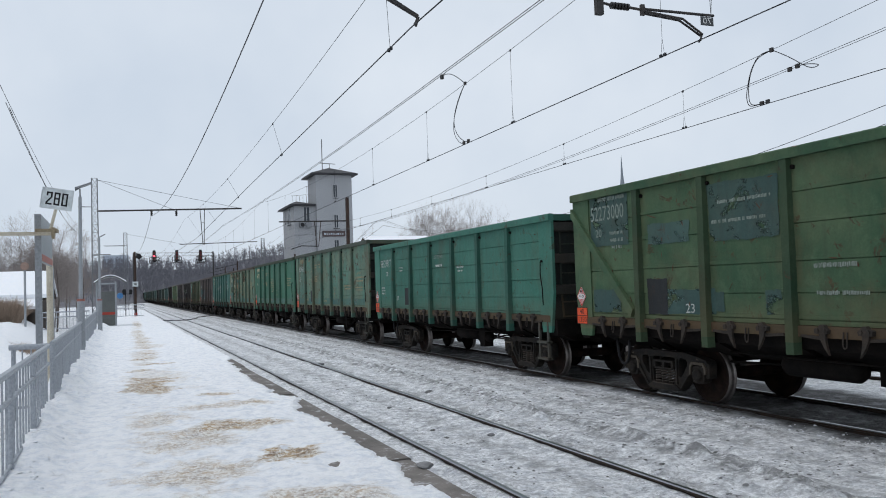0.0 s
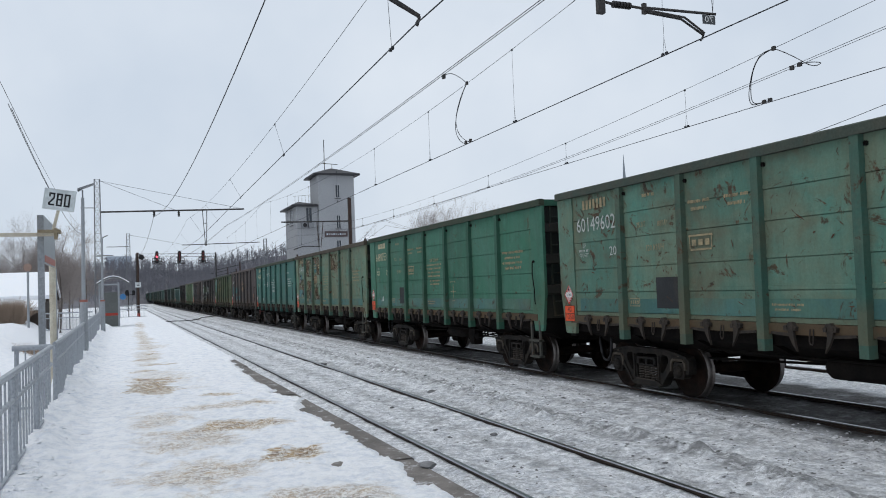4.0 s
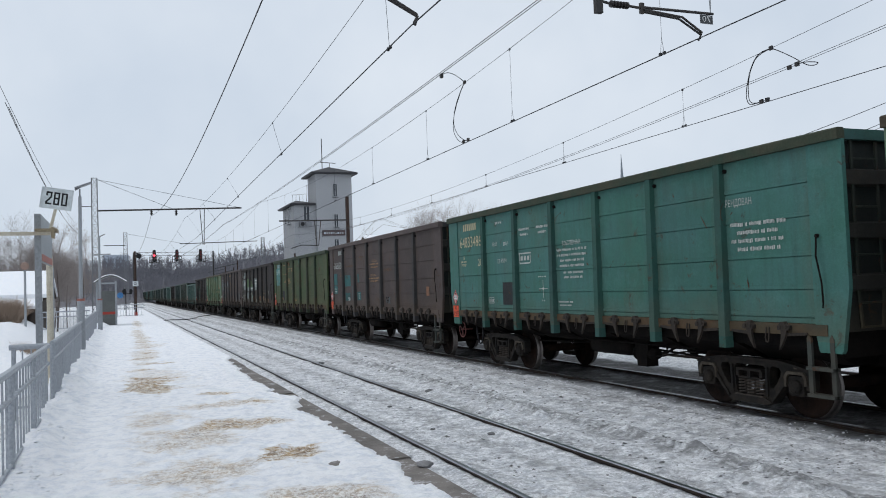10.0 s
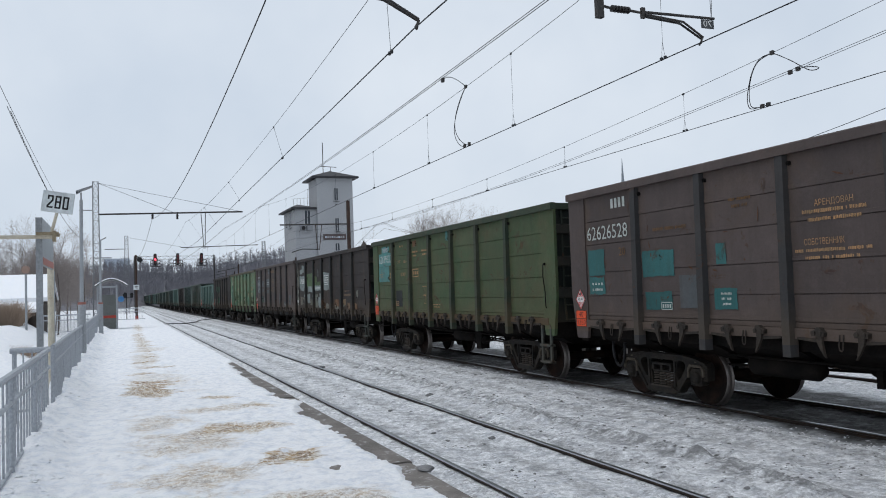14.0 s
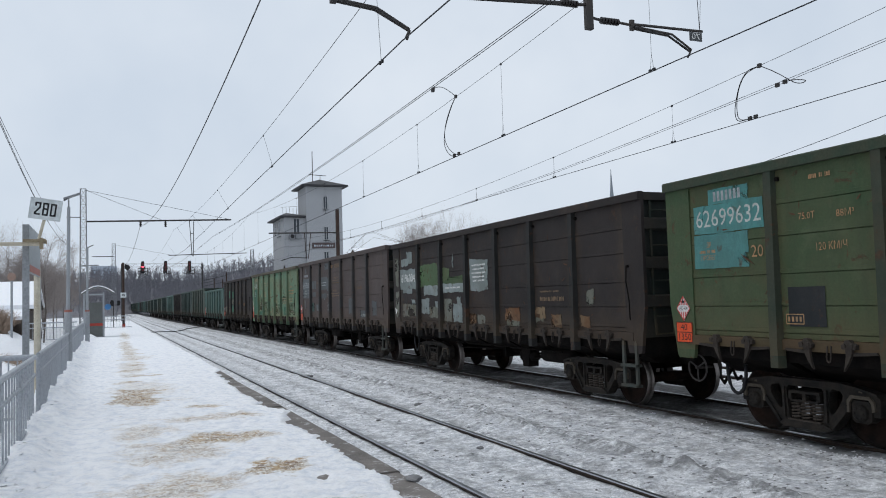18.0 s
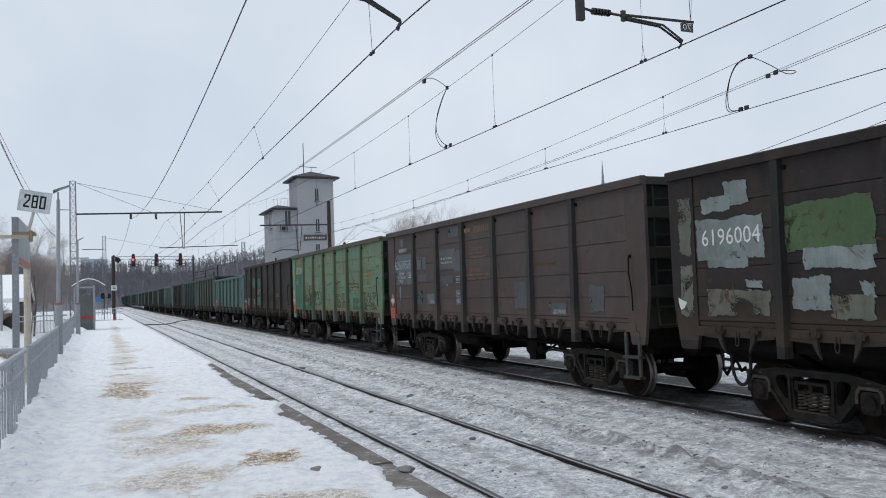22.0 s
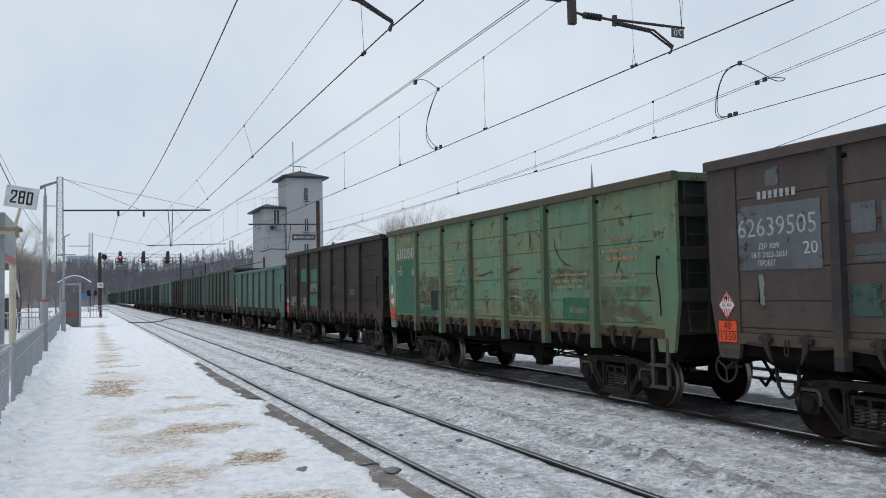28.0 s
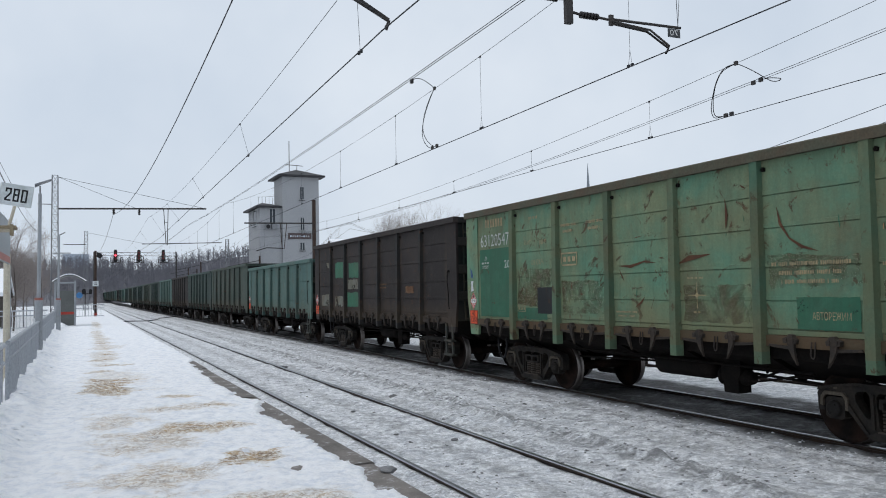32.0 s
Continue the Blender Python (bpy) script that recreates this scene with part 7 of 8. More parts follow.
part("stripe", bm, plain("faded_red_stripe", (0.45, 0.17, 0.14), 0.5), board, "faded red stripe")

# distance sign on a cream pole with a side arm
pole = empty("distance_sign", pose(-1.09, 15.0, 0.30), label="white distance sign 280 on a cream side arm", category="sign")
bm = bmesh.new()
tube(bm, [(0.02, -0.04, 2.98), (0.13, -0.04, 3.42)], 0.028, 6)
part("upper_rod", bm, M_YELLOW_POLE, pole)
bm = bmesh.new()
box(bm, -0.90, 0.10, -0.07, -0.02, 2.93, 2.99)
part("side_arm", bm, M_YELLOW_POLE, pole)
bm = bmesh.new()
box(bm, -0.20, 0.14, -0.10, 0.30, 2.99, 3.04)
box(bm, 0.05, 0.10, -0.12, 0.06, 2.88, 3.06)
part("clamp", bm, worn("rusty_cream_clamp", (0.32, 0.27, 0.18), (0.14, 0.08, 0.05)), pole)
tilt = pose(0.140, -0.06, 3.545, 0, 8.0, 0) @ Matrix.Diagonal((1.07, 1.0, 1.15, 1))
bm = bmesh.new()
box(bm, -0.225, 0.225, -0.012, 0.0, -0.15, 0.15)
plate = part("sign_plate", bm, M_SIGN_WHITE, pole, "white enamel plate with black figures", tilt)
bm = bmesh.new()
for s in (-1, 1):
    box(bm, -0.225, 0.225, -0.02, 0.003, s * 0.15 - 0.006, s * 0.15 + 0.006)
    box(bm, s * 0.225 - 0.006, s * 0.225 + 0.006, -0.02, 0.003, -0.15, 0.15)
part("plate_edge", bm, M_SIGN_WHITE, plate)
STROKES = {"2": ((0.0, 0.78, 0.0, 1.0), (0.0, 1.0, 1.0, 1.0), (1.0, 1.0, 1.0, 0.62), (1.0, 0.62, 0.0, 0.12), (0.0, 0.12, 0.0, 0.0), (0.0, 0.0, 1.0, 0.0)),
           "8": ((0.0, 0.0, 0.0, 1.0), (1.0, 0.0, 1.0, 1.0), (0.0, 0.0, 1.0, 0.0), (0.0, 0.52, 1.0, 0.52), (0.0, 1.0, 1.0, 1.0)),
           "0": ((0.0, 0.0, 0.0, 1.0), (1.0, 0.0, 1.0, 1.0), (0.0, 0.0, 1.0, 0.0), (0.0, 1.0, 1.0, 1.0))}


def figure(digit, x, y, w, h, t, parent):
    """A condensed block figure drawn with flat strokes of width t."""
    bm = bmesh.new()
    for i, (a, b, c, d) in enumerate(STROKES[digit]):
        p, q = Vector((x + (a - 0.5) * w, (b - 0.5) * h)), Vector((x + (c - 0.5) * w, (d - 0.5) * h))
        u = (q - p).normalized() * t / 2
        n = Vector((-u.y, u.x))
        prism(bm, [tuple(p - u - n), tuple(q + u - n), tuple(q + u + n), tuple(p - u + n)], "y", y - 0.0004 * i, y + 0.001)
    part("figure", bm, M_BLACK, parent)


for digit, x in (("2", -0.112), ("8", 0.0), ("0", 0.112)):
    figure(digit, x, -0.0135, 0.062, 0.165, 0.025, plate)

mast_l = empty("rusty_line_post", pose(-1.99, 15.0, 0.1), label="tall dark rusty post with a red and white foot", category="post")
bm = bmesh.new()
box(bm, -0.09, 0.09, -0.09, 0.09, 0.9, 9.5)
part("post", bm, M_RUST_POST, mast_l)
bm = bmesh.new()
box(bm, -0.10, 0.10, -0.10, 0.10, 0.0, 0.9)
part("foot", bm, plain("faded_red_foot", (0.35, 0.10, 0.09), 0.7), mast_l, "faded red foot")
for i, (dx, dz) in enumerate(((0.28, 0.02), (0.33, -0.06), (0.14, 0.10))):
    bm = bmesh.new()
    pts = [(-1.99 + dx - 0.004 * (y - 15), y, 5.45 + dz - (0.45 if i < 2 else 0.25) * 4 * ((y - 15) / 30) * (1 - (y - 15) / 30) + (0.35 if i == 2 else 0.0)) for y in [15 + 1.5 * j for j in range(21)]]
    tube(bm, pts, 0.006 if i < 2 else 0.005, 5)
    tagged(part("service_cable", bm, M_WIRE), "dark service cable along the platform", "cable", "service cables", "structure")


def lamp_post(x, y, zc, z1, head, label):
    th = empty("street_lamp", pose(x, y, 0.36), label=label, category="street lamp", group="platform lamps")
    bm = bmesh.new()
    tube(bm, [(0, 0, -0.05), (0, 0, zc - 0.36)], 0.112, 12)
    part("base_tube", bm, M_POST_GREY, th)
    bm = bmesh.new()
    tube(bm, [(0, 0, zc - 0.42), (0, 0, zc - 0.36 + 0.012)], 0.118, 12)
    part("ring", bm, plain("faded_red_ring", (0.33, 0.13, 0.11), 0.6), th, "faded red ring")
    bm = bmesh.new()
    tube(bm, [(0, 0, zc - 0.36), (0.02, 0, z1 - 0.36)], 0.062, 10, 0.05)
    part("upper_tube", bm, M_POST_GREY, th)
    if head:
        bm = bmesh.new()
        tube(bm, [(0.02, 0, z1 - 0.36), (0.02, 0, z1 - 0.12)], 0.025, 6)
        tube(bm, [(-0.12, 0, z1 - 0.16), (0.05, 0, z1 - 0.05)], 0.03, 6)
        part("bracket", bm, M_GALV, th)
        bm = bmesh.new()
        prism(bm, [(-0.12, z1 - 0.12), (0.02, z1 - 0.08), (0.36, z1 + 0.06), (0.365, z1 + 0.10), (0.0, z1 - 0.035), (-0.12, z1 - 0.08)], "y", -0.14, 0.14)
        part("lamp_head", bm, M_GALV, th)
    else:
        bm = bmesh.new()
        tube(bm, [(0.02, 0, z1 - 0.4), (0.3, 0, z1 - 0.25)], 0.03, 6)
        tube(bm, [(-0.25, 0, z1 - 1.3), (0.55, 0, z1 - 1.3)], 0.03, 6)
        part("bracket", bm, M_GALV, th)
    return th


lamp_post(-1.10, 27.1, 2.12, 5.3, True, "grey tubular platform lamp with a flat tilted head")
lamp_post(-0.93, 44.7, 2.06, 5.3, False, "grey tubular post farther along the platform")

# shelter
sh = empty("platform_shelter", pose(-0.5, 53.2, 0.36), label="small grey platform shelter with an arched snowy roof", category="shelter")
for x in (-0.78, 0.30):
    for y in (0, 1.8):
        bm = bmesh.new()
        box(bm, x - 0.05, x + 0.05, y - 0.05, y + 0.05, 0, 2.75)
        part("post", bm, M_POST_GREY, sh)
bm = bmesh.new()
box(bm, -0.52, 0.28, -0.02, 0.02, 0.05, 2.15)
w_ = part("wall_panel", bm, M_GREY_PANEL, sh, "dark grey side panel with a red stripe")
bm = bmesh.new()
box(bm, -0.52, 0.28, -0.026, -0.021, 0.72, 0.88)
part("stripe", bm, M_RED_STRIPE, w_)
bm = bmesh.new()
box(bm, -0.80, -0.76, 0.0, 1.8, 0.05, 2.15)
part("wall_panel", bm, M_GREY_PANEL, sh)
n = 10
arcp = [(-0.92 + 1.84 * i / n, 2.70 + 0.42 * math.sin(math.pi * i / n)) for i in range(n + 1)]
bm = bmesh.new()
prism(bm, arcp + [(x, z - 0.06) for x, z in arcp[::-1]], "y", -0.15, 2.0)
part("roof", bm, M_GREY_PANEL, sh)
bm = bmesh.new()
prism(bm, [(x * 1.02, z + 0.06) for x, z in arcp] + [(x, z + 0.004) for x, z in arcp[::-1]], "y", -0.17, 2.02)
part("roof_snow", bm, M_SNOW_CAP, sh, "white snow on the arched roof")
bm = bmesh.new()
box(bm, -0.78, 0.3, -0.03, 0.03, 2.58, 2.68)
part("tie_beam", bm, M_POST_GREY, sh)


# ---- buildings ----
def window(parent, x, y, z, w, h, face, label=""):
    """A framed window on a wall; face 'south' looks towards -y, 'west' towards -x."""
    m = pose(x, y, z, 0, 0, 0 if face == "south" else -90)
    bm = bmesh.new()
    box(bm, -w / 2, w / 2, -0.02, 0.02, -h / 2, h / 2)
    g = part("window", bm, M_GLASS, parent, label, m)
    bm = bmesh.new()
    for s in (-1, 1):
        box(bm, s * w / 2 - 0.035, s * w / 2 + 0.035, -0.06, 0.02, -h / 2 - 0.035, h / 2 + 0.035)
        box(bm, -w / 2 + 0.035, w / 2 - 0.035, -0.06, 0.02, s * h / 2 - 0.035, s * h / 2 + 0.035)
    box(bm, -0.03, 0.03, -0.05, 0.02, -h / 2 + 0.06, h / 2 - 0.06)
    part("frame", bm, M_FRAME, g)
    bm = bmesh.new()
    box(bm, -w / 2 - 0.12, w / 2 + 0.12, -0.16, -0.06, -h / 2 - 0.12, -h / 2 - 0.07)
    part("sill", bm, M_ROOF, g)


def hip_roof(bm, x0, x1, y0, y1, z, rise, over, thick=0.18):
    a = [bm.verts.new(v) for v in ((x0 - over, y0 - over, z), (x1 + over, y0 - over, z), (x1 + over, y1 + over, z), (x0 - over, y1 + over, z))]
    b = [bm.verts.new((v.co.x, v.co.y, z + thick)) for v in a]
    c = bm.verts.new(((x0 + x1) / 2, (y0 + y1) / 2, z + rise))
    bm.faces.new(a[::-1])
    for i in range(4):
        bm.faces.new((a[i], a[(i + 1) % 4], b[(i + 1) % 4], b[i]))
        bm.faces.new((b[i], b[(i + 1) % 4], c))


tower = empty("tower_building", pose(21.14, 90, -0.5), label="grey plastered tower with a hipped roof and lower wing", category="building")
bm = bmesh.new()
box(bm, 0, 4.25, 0, 4.2, 0, 15.9)
part("wall", bm, M_PLASTER, tower)
bm = bmesh.new()
hip_roof(bm, 0, 4.25, 0, 4.2, 15.9, 1.15, 0.62)
part("roof", bm, M_ROOF, tower, "dark sheet-metal hipped roof")
bm = bmesh.new()
box(bm, -2.54, -0.01, 0.3, 6.8, 0, 12.3)
part("wall", bm, M_PLASTER, tower)
bm = bmesh.new()
hip_roof(bm, -2.54, -0.65, 0.3, 6.8, 12.3, 0.9, 0.55)
part("roof", bm, M_ROOF, tower, "dark sheet-metal hipped roof of the wing")
window(tower, 2.25, 0, 14.05, 0.5, 1.5, "south")
window(tower, 2.28, 0, 10.5, 0.5, 1.5, "south")
window(tower, 2.25, 0, 7.9, 0.55, 0.9, "south")
window(tower, -1.1, 0.3, 11.3, 0.7, 1.8, "south")
window(tower, -2.54, 2.9, 11.3, 1.6, 1.8, "west")
for x in (-2.0, -1.25):
    bm = bmesh.new()
    box(bm, x, x + 0.62, -0.15, 0.28, 9.85, 10.4)
    part("cooling_unit", bm, M_GALV, tower, "grey cooling unit below the window")
bm = bmesh.new()
for x in (0,):
    lathe(bm, [(-0.02, 0.22), (0.0, 0.24)], 12, "y")
part("fan", bm, M_BLACK, tower, m=pose(-1.68, -0.16, 10.12))
bm = bmesh.new()
box(bm, 0.6, 3.3, -0.10, -0.01, 8.75, 9.4)
sg = part("wall_sign", bm, plain("dull_red_sign", (0.10, 0.075, 0.075), 0.6), tower, "dull grey-red sign with worn lettering")
for i in range(9):
    bm = bmesh.new()
    box(bm, 0.80 + i * 0.26, 0.98 + i * 0.26, -0.108, -0.101, 8.95, 9.15)
    part("sign_line", bm, M_FARBLOCK if i % 3 == 0 else M_PLASTER, sg)
bm = bmesh.new()
tube(bm, [(1.3, 2, 16.4), (1.3, 2, 20.4)], 0.05, 5)
tube(bm, [(0.9, 2, 17.6), (2.9, 2, 17.5)], 0.04, 5)
tube(bm, [(2.2, 2, 16.6), (2.2, 2, 17.5)], 0.03, 4)
part("antenna", bm, M_IRON, tower)
bm = bmesh.new()
tube(bm, [(-2.6, 1.5, 13.6), (-0.3, 1.5, 13.8)], 0.018, 4)
railing = part("roof_railing", bm, M_GALV, tower)
for i in range(6):
    bm = bmesh.new()
    tube(bm, [(-2.4 + i * 0.4, 1.5, 12.6), (-2.4 + i * 0.4, 1.5, 13.6)], 0.018, 4)
    part("post", bm, M_GALV, railing)

# low house with a snowy roof behind the platform
house = empty("wooden_house", pose(-10.2, 61, -0.6), label="low dark wooden house under a thick snowy roof", category="house")
bm = bmesh.new()
box(bm, -5, 5.2, 0, 8, 0, 3.1)
part("wall", bm, M_PLANK, house)
bm = bmesh.new()
prism(bm, [(-0.9, 2.85), (4, 4.55), (8.9, 2.9), (8.9, 2.75), (4, 4.4), (-0.9, 2.7)], "x", -5.6, 5.6)
part("roof", bm, M_PLANK, house)
bm = bmesh.new()
prism(bm, [(-1.0, 2.86), (-1.0, 3.12), (0.8, 3.75), (4, 4.85), (8.9, 3.1), (8.9, 2.92), (4, 4.58)], "x", -5.7, 5.7)
part("roof_snow", bm, M_SNOW_CAP, house, "thick white snow on the roof")
bm = bmesh.new()
prism(bm, [(-2.8, 2.15), (-0.6, 2.75), (-0.6, 2.95), (-2.8, 2.38)], "x", -4.2, 5.4)
part("porch_snow", bm, M_SNOW_CAP, house, "snow on the lean-to roof")
for x in (-4, -1, 2, 5):
    bm = bmesh.new()
    box(bm, x - 0.08, x + 0.08, -2.5, -2.35, 0, 2.3)
    part("porch_post", bm, M_PLANK, house)

# snowy roof beyond the train
barn = empty("far_house", pose(34.5, 100, 0), label="house behind the train with a snowy gabled roof", category="house")
bm = bmesh.new()
box(bm, -3.5, 5, 0, 8, 0, 7.2)
part("wall", bm, M_PLANK, barn)
bm = bmesh.new()
prism(bm, [(-0.6, 7.0), (4, 9.2), (8.6, 7.0)], "x", -3.8, 5.4)
part("roof", bm, M_SNOW_CAP, barn, "white snow on the gabled roof")
bm = bmesh.new()
prism(bm, [(-0.3, 7.0), (4, 9.0), (8.3, 7.0)], "x", -3.86, -3.82)
part("gable", bm, M_PLANK, barn)

# spire and block far off
spire = empty("distant_spire", pose(140.2, 200, 0), label="slim grey spire rising far behind the train", category="spire")
bm = bmesh.new()
lathe(bm, [(24, 1.5), (29, 0.85), (33, 0.4), (39.3, 0.05)], 8, "z")
part("spire", bm, worn("spire_grey", (0.22, 0.25, 0.28), (0.18, 0.2, 0.22)), spire)
bm = bmesh.new()
box(bm, -4, 4, -4, 4, 0, 24)
part("base", bm, M_PLASTER, spire)
block = empty("apartment_block", pose(-12, 720, 0), label="apartment block on the horizon, hazed pale blue-grey in its colour", category="building")
bm = bmesh.new()
box(bm, 0, 20, 0, 14, 0, 37)
part("wall", bm, M_FARBLOCK, block)
bm = bmesh.new()
box(bm, -0.7, 0.7, -0.1, 0.0, -0.8, 0.8)
me_win = mesh("window", bm, M_FARPANE)
for i in range(7):
    for j in range(5):
        put("window", me_win, block, pose(1.6 + i * 2.8, -0.01, 21 + j * 3.1))


# ---- trees and woods ----
def branch(bm, p, d, ln, r, level, rng, sides=3):
    """One limb and what grows from it."""
    q = p
    pts = [p]
    n = 3 if level < 2 else 2
    for i in range(n):
        d = (d + Vector((rng.uniform(-1, 1), rng.uniform(-1, 1), rng.uniform(-0.4, 0.9))) * (0.10 + 0.05 * level)).normalized()
        q = q + d * (ln / n)
        pts.append(q)
    tube(bm, pts, r, sides if level else 6, r * 0.45, caps=False)
    return pts, d


def grow(bm, p, d, ln, r, level, top, rng, kids):
    pts, d2 = branch(bm, p, d, ln, r, level, rng)
    if level >= top:
        return
    for i in range(kids[level]):
        f = rng.uniform(0.25 if level else 0.30, 1.0)
        k = min(int(f * (len(pts) - 1)), len(pts) - 2)
        base = pts[k].lerp(pts[k + 1], f * (len(pts) - 1) - k)
        a = rng.uniform(0, 2 * math.pi)
        tilt = rng.uniform(0.45, 0.95)
        side = d2.cross(Vector((math.cos(a), math.sin(a), 0.2))).normalized()
        nd = (d2 * math.cos(tilt) + side * math.sin(tilt)).normalized()
        grow(bm, base, nd, ln * rng.uniform(0.42, 0.62) * (1.15 - 0.4 * f if level == 0 else 1), r * 0.42, level + 1, top, rng, kids)


def tree_meshes(seed, h, kids, r=0.14, mats=None):
    rng = random.Random(seed)
    bm = bmesh.new()
    tube(bm, [(0, 0, -0.3), (0.02 * h, 0.01 * h, h * 0.3), (0.0, 0.02 * h, h * 0.62)], r, 7, r * 0.45)
    trunk = mesh("trunk", bm, mats[0] if mats else M_TREE)
    bm = bmesh.new()
    for i in range(kids[0]):
        z = h * rng.uniform(0.22, 0.62)
        a = rng.uniform(0, 6.283)
        up = rng.uniform(0.5, 1.4)
        d = Vector((math.cos(a), math.sin(a), up)).normalized()
        grow(bm, Vector((0, 0.01 * h, z)), d, h * rng.uniform(0.26, 0.42), r * 0.4, 1, 4, rng, kids)
    grow(bm, Vector((0, 0.02 * h, h * 0.6)), Vector((0, 0, 1)), h * 0.38, r * 0.45, 1, 4, rng, kids)
    return trunk, mesh("crown", bm, mats[1] if mats else M_TWIG)


TREES = [tree_meshes(s, 10.0, (15, 9, 7, 5), 0.09) for s in (3, 8, 21, 34)]


def tree(x, y, z, h, i, turn, label, slim=1.0):
    th = empty("tree", pose(x, y, z, 0, 0, turn), label=label, category="tree", group="bare trees")
    s = Matrix.Diagonal((slim * h / 10, slim * h / 10, h / 10, 1))
    put("trunk", TREES[i % 4][0], th, s)
    put("crown", TREES[i % 4][1], th, s)


rng = random.Random(12)
for i in range(26):
    y = rng.uniform(78, 150)
    x = -2.5 - (y - 70) * rng.uniform(0.01, 0.24) - rng.uniform(0, 4)
    tree(x, y, -0.6, rng.uniform(5.5, 9.0) * (0.75 + y / 330), i, rng.uniform(0, 360), "leafless brown tree behind the platform")
for i, (x, y, h) in enumerate(((40.2, 110, 10.6), (43.2, 112, 11.8), (45.6, 110, 12.4), (47.6, 111, 12.6), (49.8, 110, 12.2), (44.4, 114, 11.9), (48.6, 115, 12.4), (33.4, 110, 8.8), (52.8, 110, 11.6))):
    tree(x, y, 0.5, h, i + 1, i * 77, "tall leafless birch behind the train", 0.62)

# dry brown bushes along the fence side
BUSH = []
for s in (5, 6, 7):
    rr = random.Random(s)
    bm = bmesh.new()
    for i in range(170):
        a, up = rr.uniform(0, 6.283), rr.uniform(0.6, 2.2)
        d = Vector((math.cos(a), math.sin(a), up)).normalized()
        p = Vector((rr.uniform(-0.5, 0.5), rr.uniform(-0.5, 0.5), 0))
        ln = rr.uniform(0.5, 1.25)
        tube(bm, [p, p + d * ln * 0.6, p + d * ln + Vector((0, 0, -0.1 * ln))], 0.011, 3, 0.004, caps=False)
        tube(bm, [p + d * ln * 0.5, p + d * ln * 0.8 + Vector((rr.uniform(-0.2, 0.2), rr.uniform(-0.2, 0.2), 0.1))], 0.007, 3, 0.003, caps=False)
    BUSH.append(mesh("bush", bm, M_BUSH))
for i in range(16):
    y = rng.uniform(54, 58.5)
    ob = put("dry_bush", BUSH[i % 3], None, pose(-7.9 + rng.uniform(0, 1.6), y, 0.75, 0, 0, i * 50) @ Matrix.Diagonal((1.2, 1.2, rng.uniform(1.1, 1.8), 1)))
    tagged(ob, "dry brown weeds sticking out of the snow", "bush", "dry bushes")
for i in range(9):
    y = rng.uniform(40, 49)
    ob = put("dry_bush", BUSH[i % 3], None, pose(-0.113 * y + rng.uniform(-0.2, 0.6), y, -0.45, 0, 0, i * 50) @ Matrix.Diagonal((1.0, 1.0, rng.uniform(0.4, 0.8), 1)))
    tagged(ob, "low dry weeds half buried in the snow", "bush", "dry bushes")

# snow bank beside the platform
bm = bmesh.new()
bx = spaced([(-9, 0), (-1.35, 0.4)])
by = spaced([(-12, 0), (60, 0.8)])
grid = [[bm.verts.new((x, y, -0.55 + 0.55 * smooth_step(-1.8, -4.5, x) * 0.7 + 0.25 * noise.noise((x * 0.5, y * 0.3, 2)) + 0.08 * noise.noise((x * 2, y * 1.4, 4)) + 1.1 * smooth_step(-3.6, -6.5, x) * smooth_step(28, 48, y))) for x in bx] for y in by]
for a, b in zip(grid, grid[1:]):
    for i in range(len(bx) - 1):
        bm.faces.new((a[i], a[i + 1], b[i + 1], b[i]))
tagged(part("snow_bank", bm, M_FAR_SNOW, smooth=True), "white snow bank beside the platform", "snow", kind="structure")

# wooded hills on the horizon, with distance haze put into their colours
def ridge(x):
    rise = 13.0 * smooth_step(26, 84, x) - 26.0 * smooth_step(104, 180, x)
    return 26.5 + 4.5 * noise.noise((x * 0.012, 0.5, 3)) + 3.0 * noise.noise((x * 0.04, 2.5, 1)) + rise


bm = bmesh.new()
hx = spaced([(-420, 0), (520, 12)])
hy = (330, 400, 470, 560, 900)
hz = (-0.05, 0.35, 0.72, 0.86, 0.9)
rows = [[bm.verts.new((x * (y / 450), y, -2 + k * (ridge(x) - 5) + 1.5)) for x in hx] for y, k in zip(hy, hz)]
for a, b in zip(rows, rows[1:]):
    for i in range(len(hx) - 1):
        bm.faces.new((a[i], a[i + 1], b[i + 1], b[i]))
tagged(part("hill", bm, worn("hazed_hillside", (0.20, 0.20, 0.22), (0.12, 0.12, 0.13), 1, 0, 0.02, 0.3, 0.8, 0), smooth=True), "wooded hillside on the horizon, hazed grey in its colour", "hill", kind="structure")
bm = bmesh.new()
rng = random.Random(77)
for i in range(3900):
    x = rng.uniform(-110, 150)
    v = rng.random()
    y = 335 + 140 * v
    k = 0.35 * min(1, (y - 330) / 70) if y < 400 else 0.35 + 0.37 * (y - 400) / 70
    z = -0.5 + k * (ridge(x) - 5)
    h = rng.uniform(4.5, 8.5)
    X = x * (y / 450)
    tube(bm, [(X, y, z), (X + rng.uniform(-0.4, 0.4), y, z + h)], 0.12, 3, 0.02, caps=False)
    for j in range(13):
        f = rng.uniform(0.30, 1.0)
        a = rng.uniform(0, 6.283)
        ln = h * 0.40 * (1.1 - f * 0.7)
        p = Vector((X, y, z + h * f))
        tube(bm, [p, p + Vector((math.cos(a) * ln * 0.7, math.sin(a) * ln * 0.4, ln * 0.8))], 0.075, 3, 0.015, caps=False)
tagged(part("far_wood", bm, M_WOOD_FAR), "dense bare wood on the far hillside, hazed grey in its colour", "woods", kind="stuff")

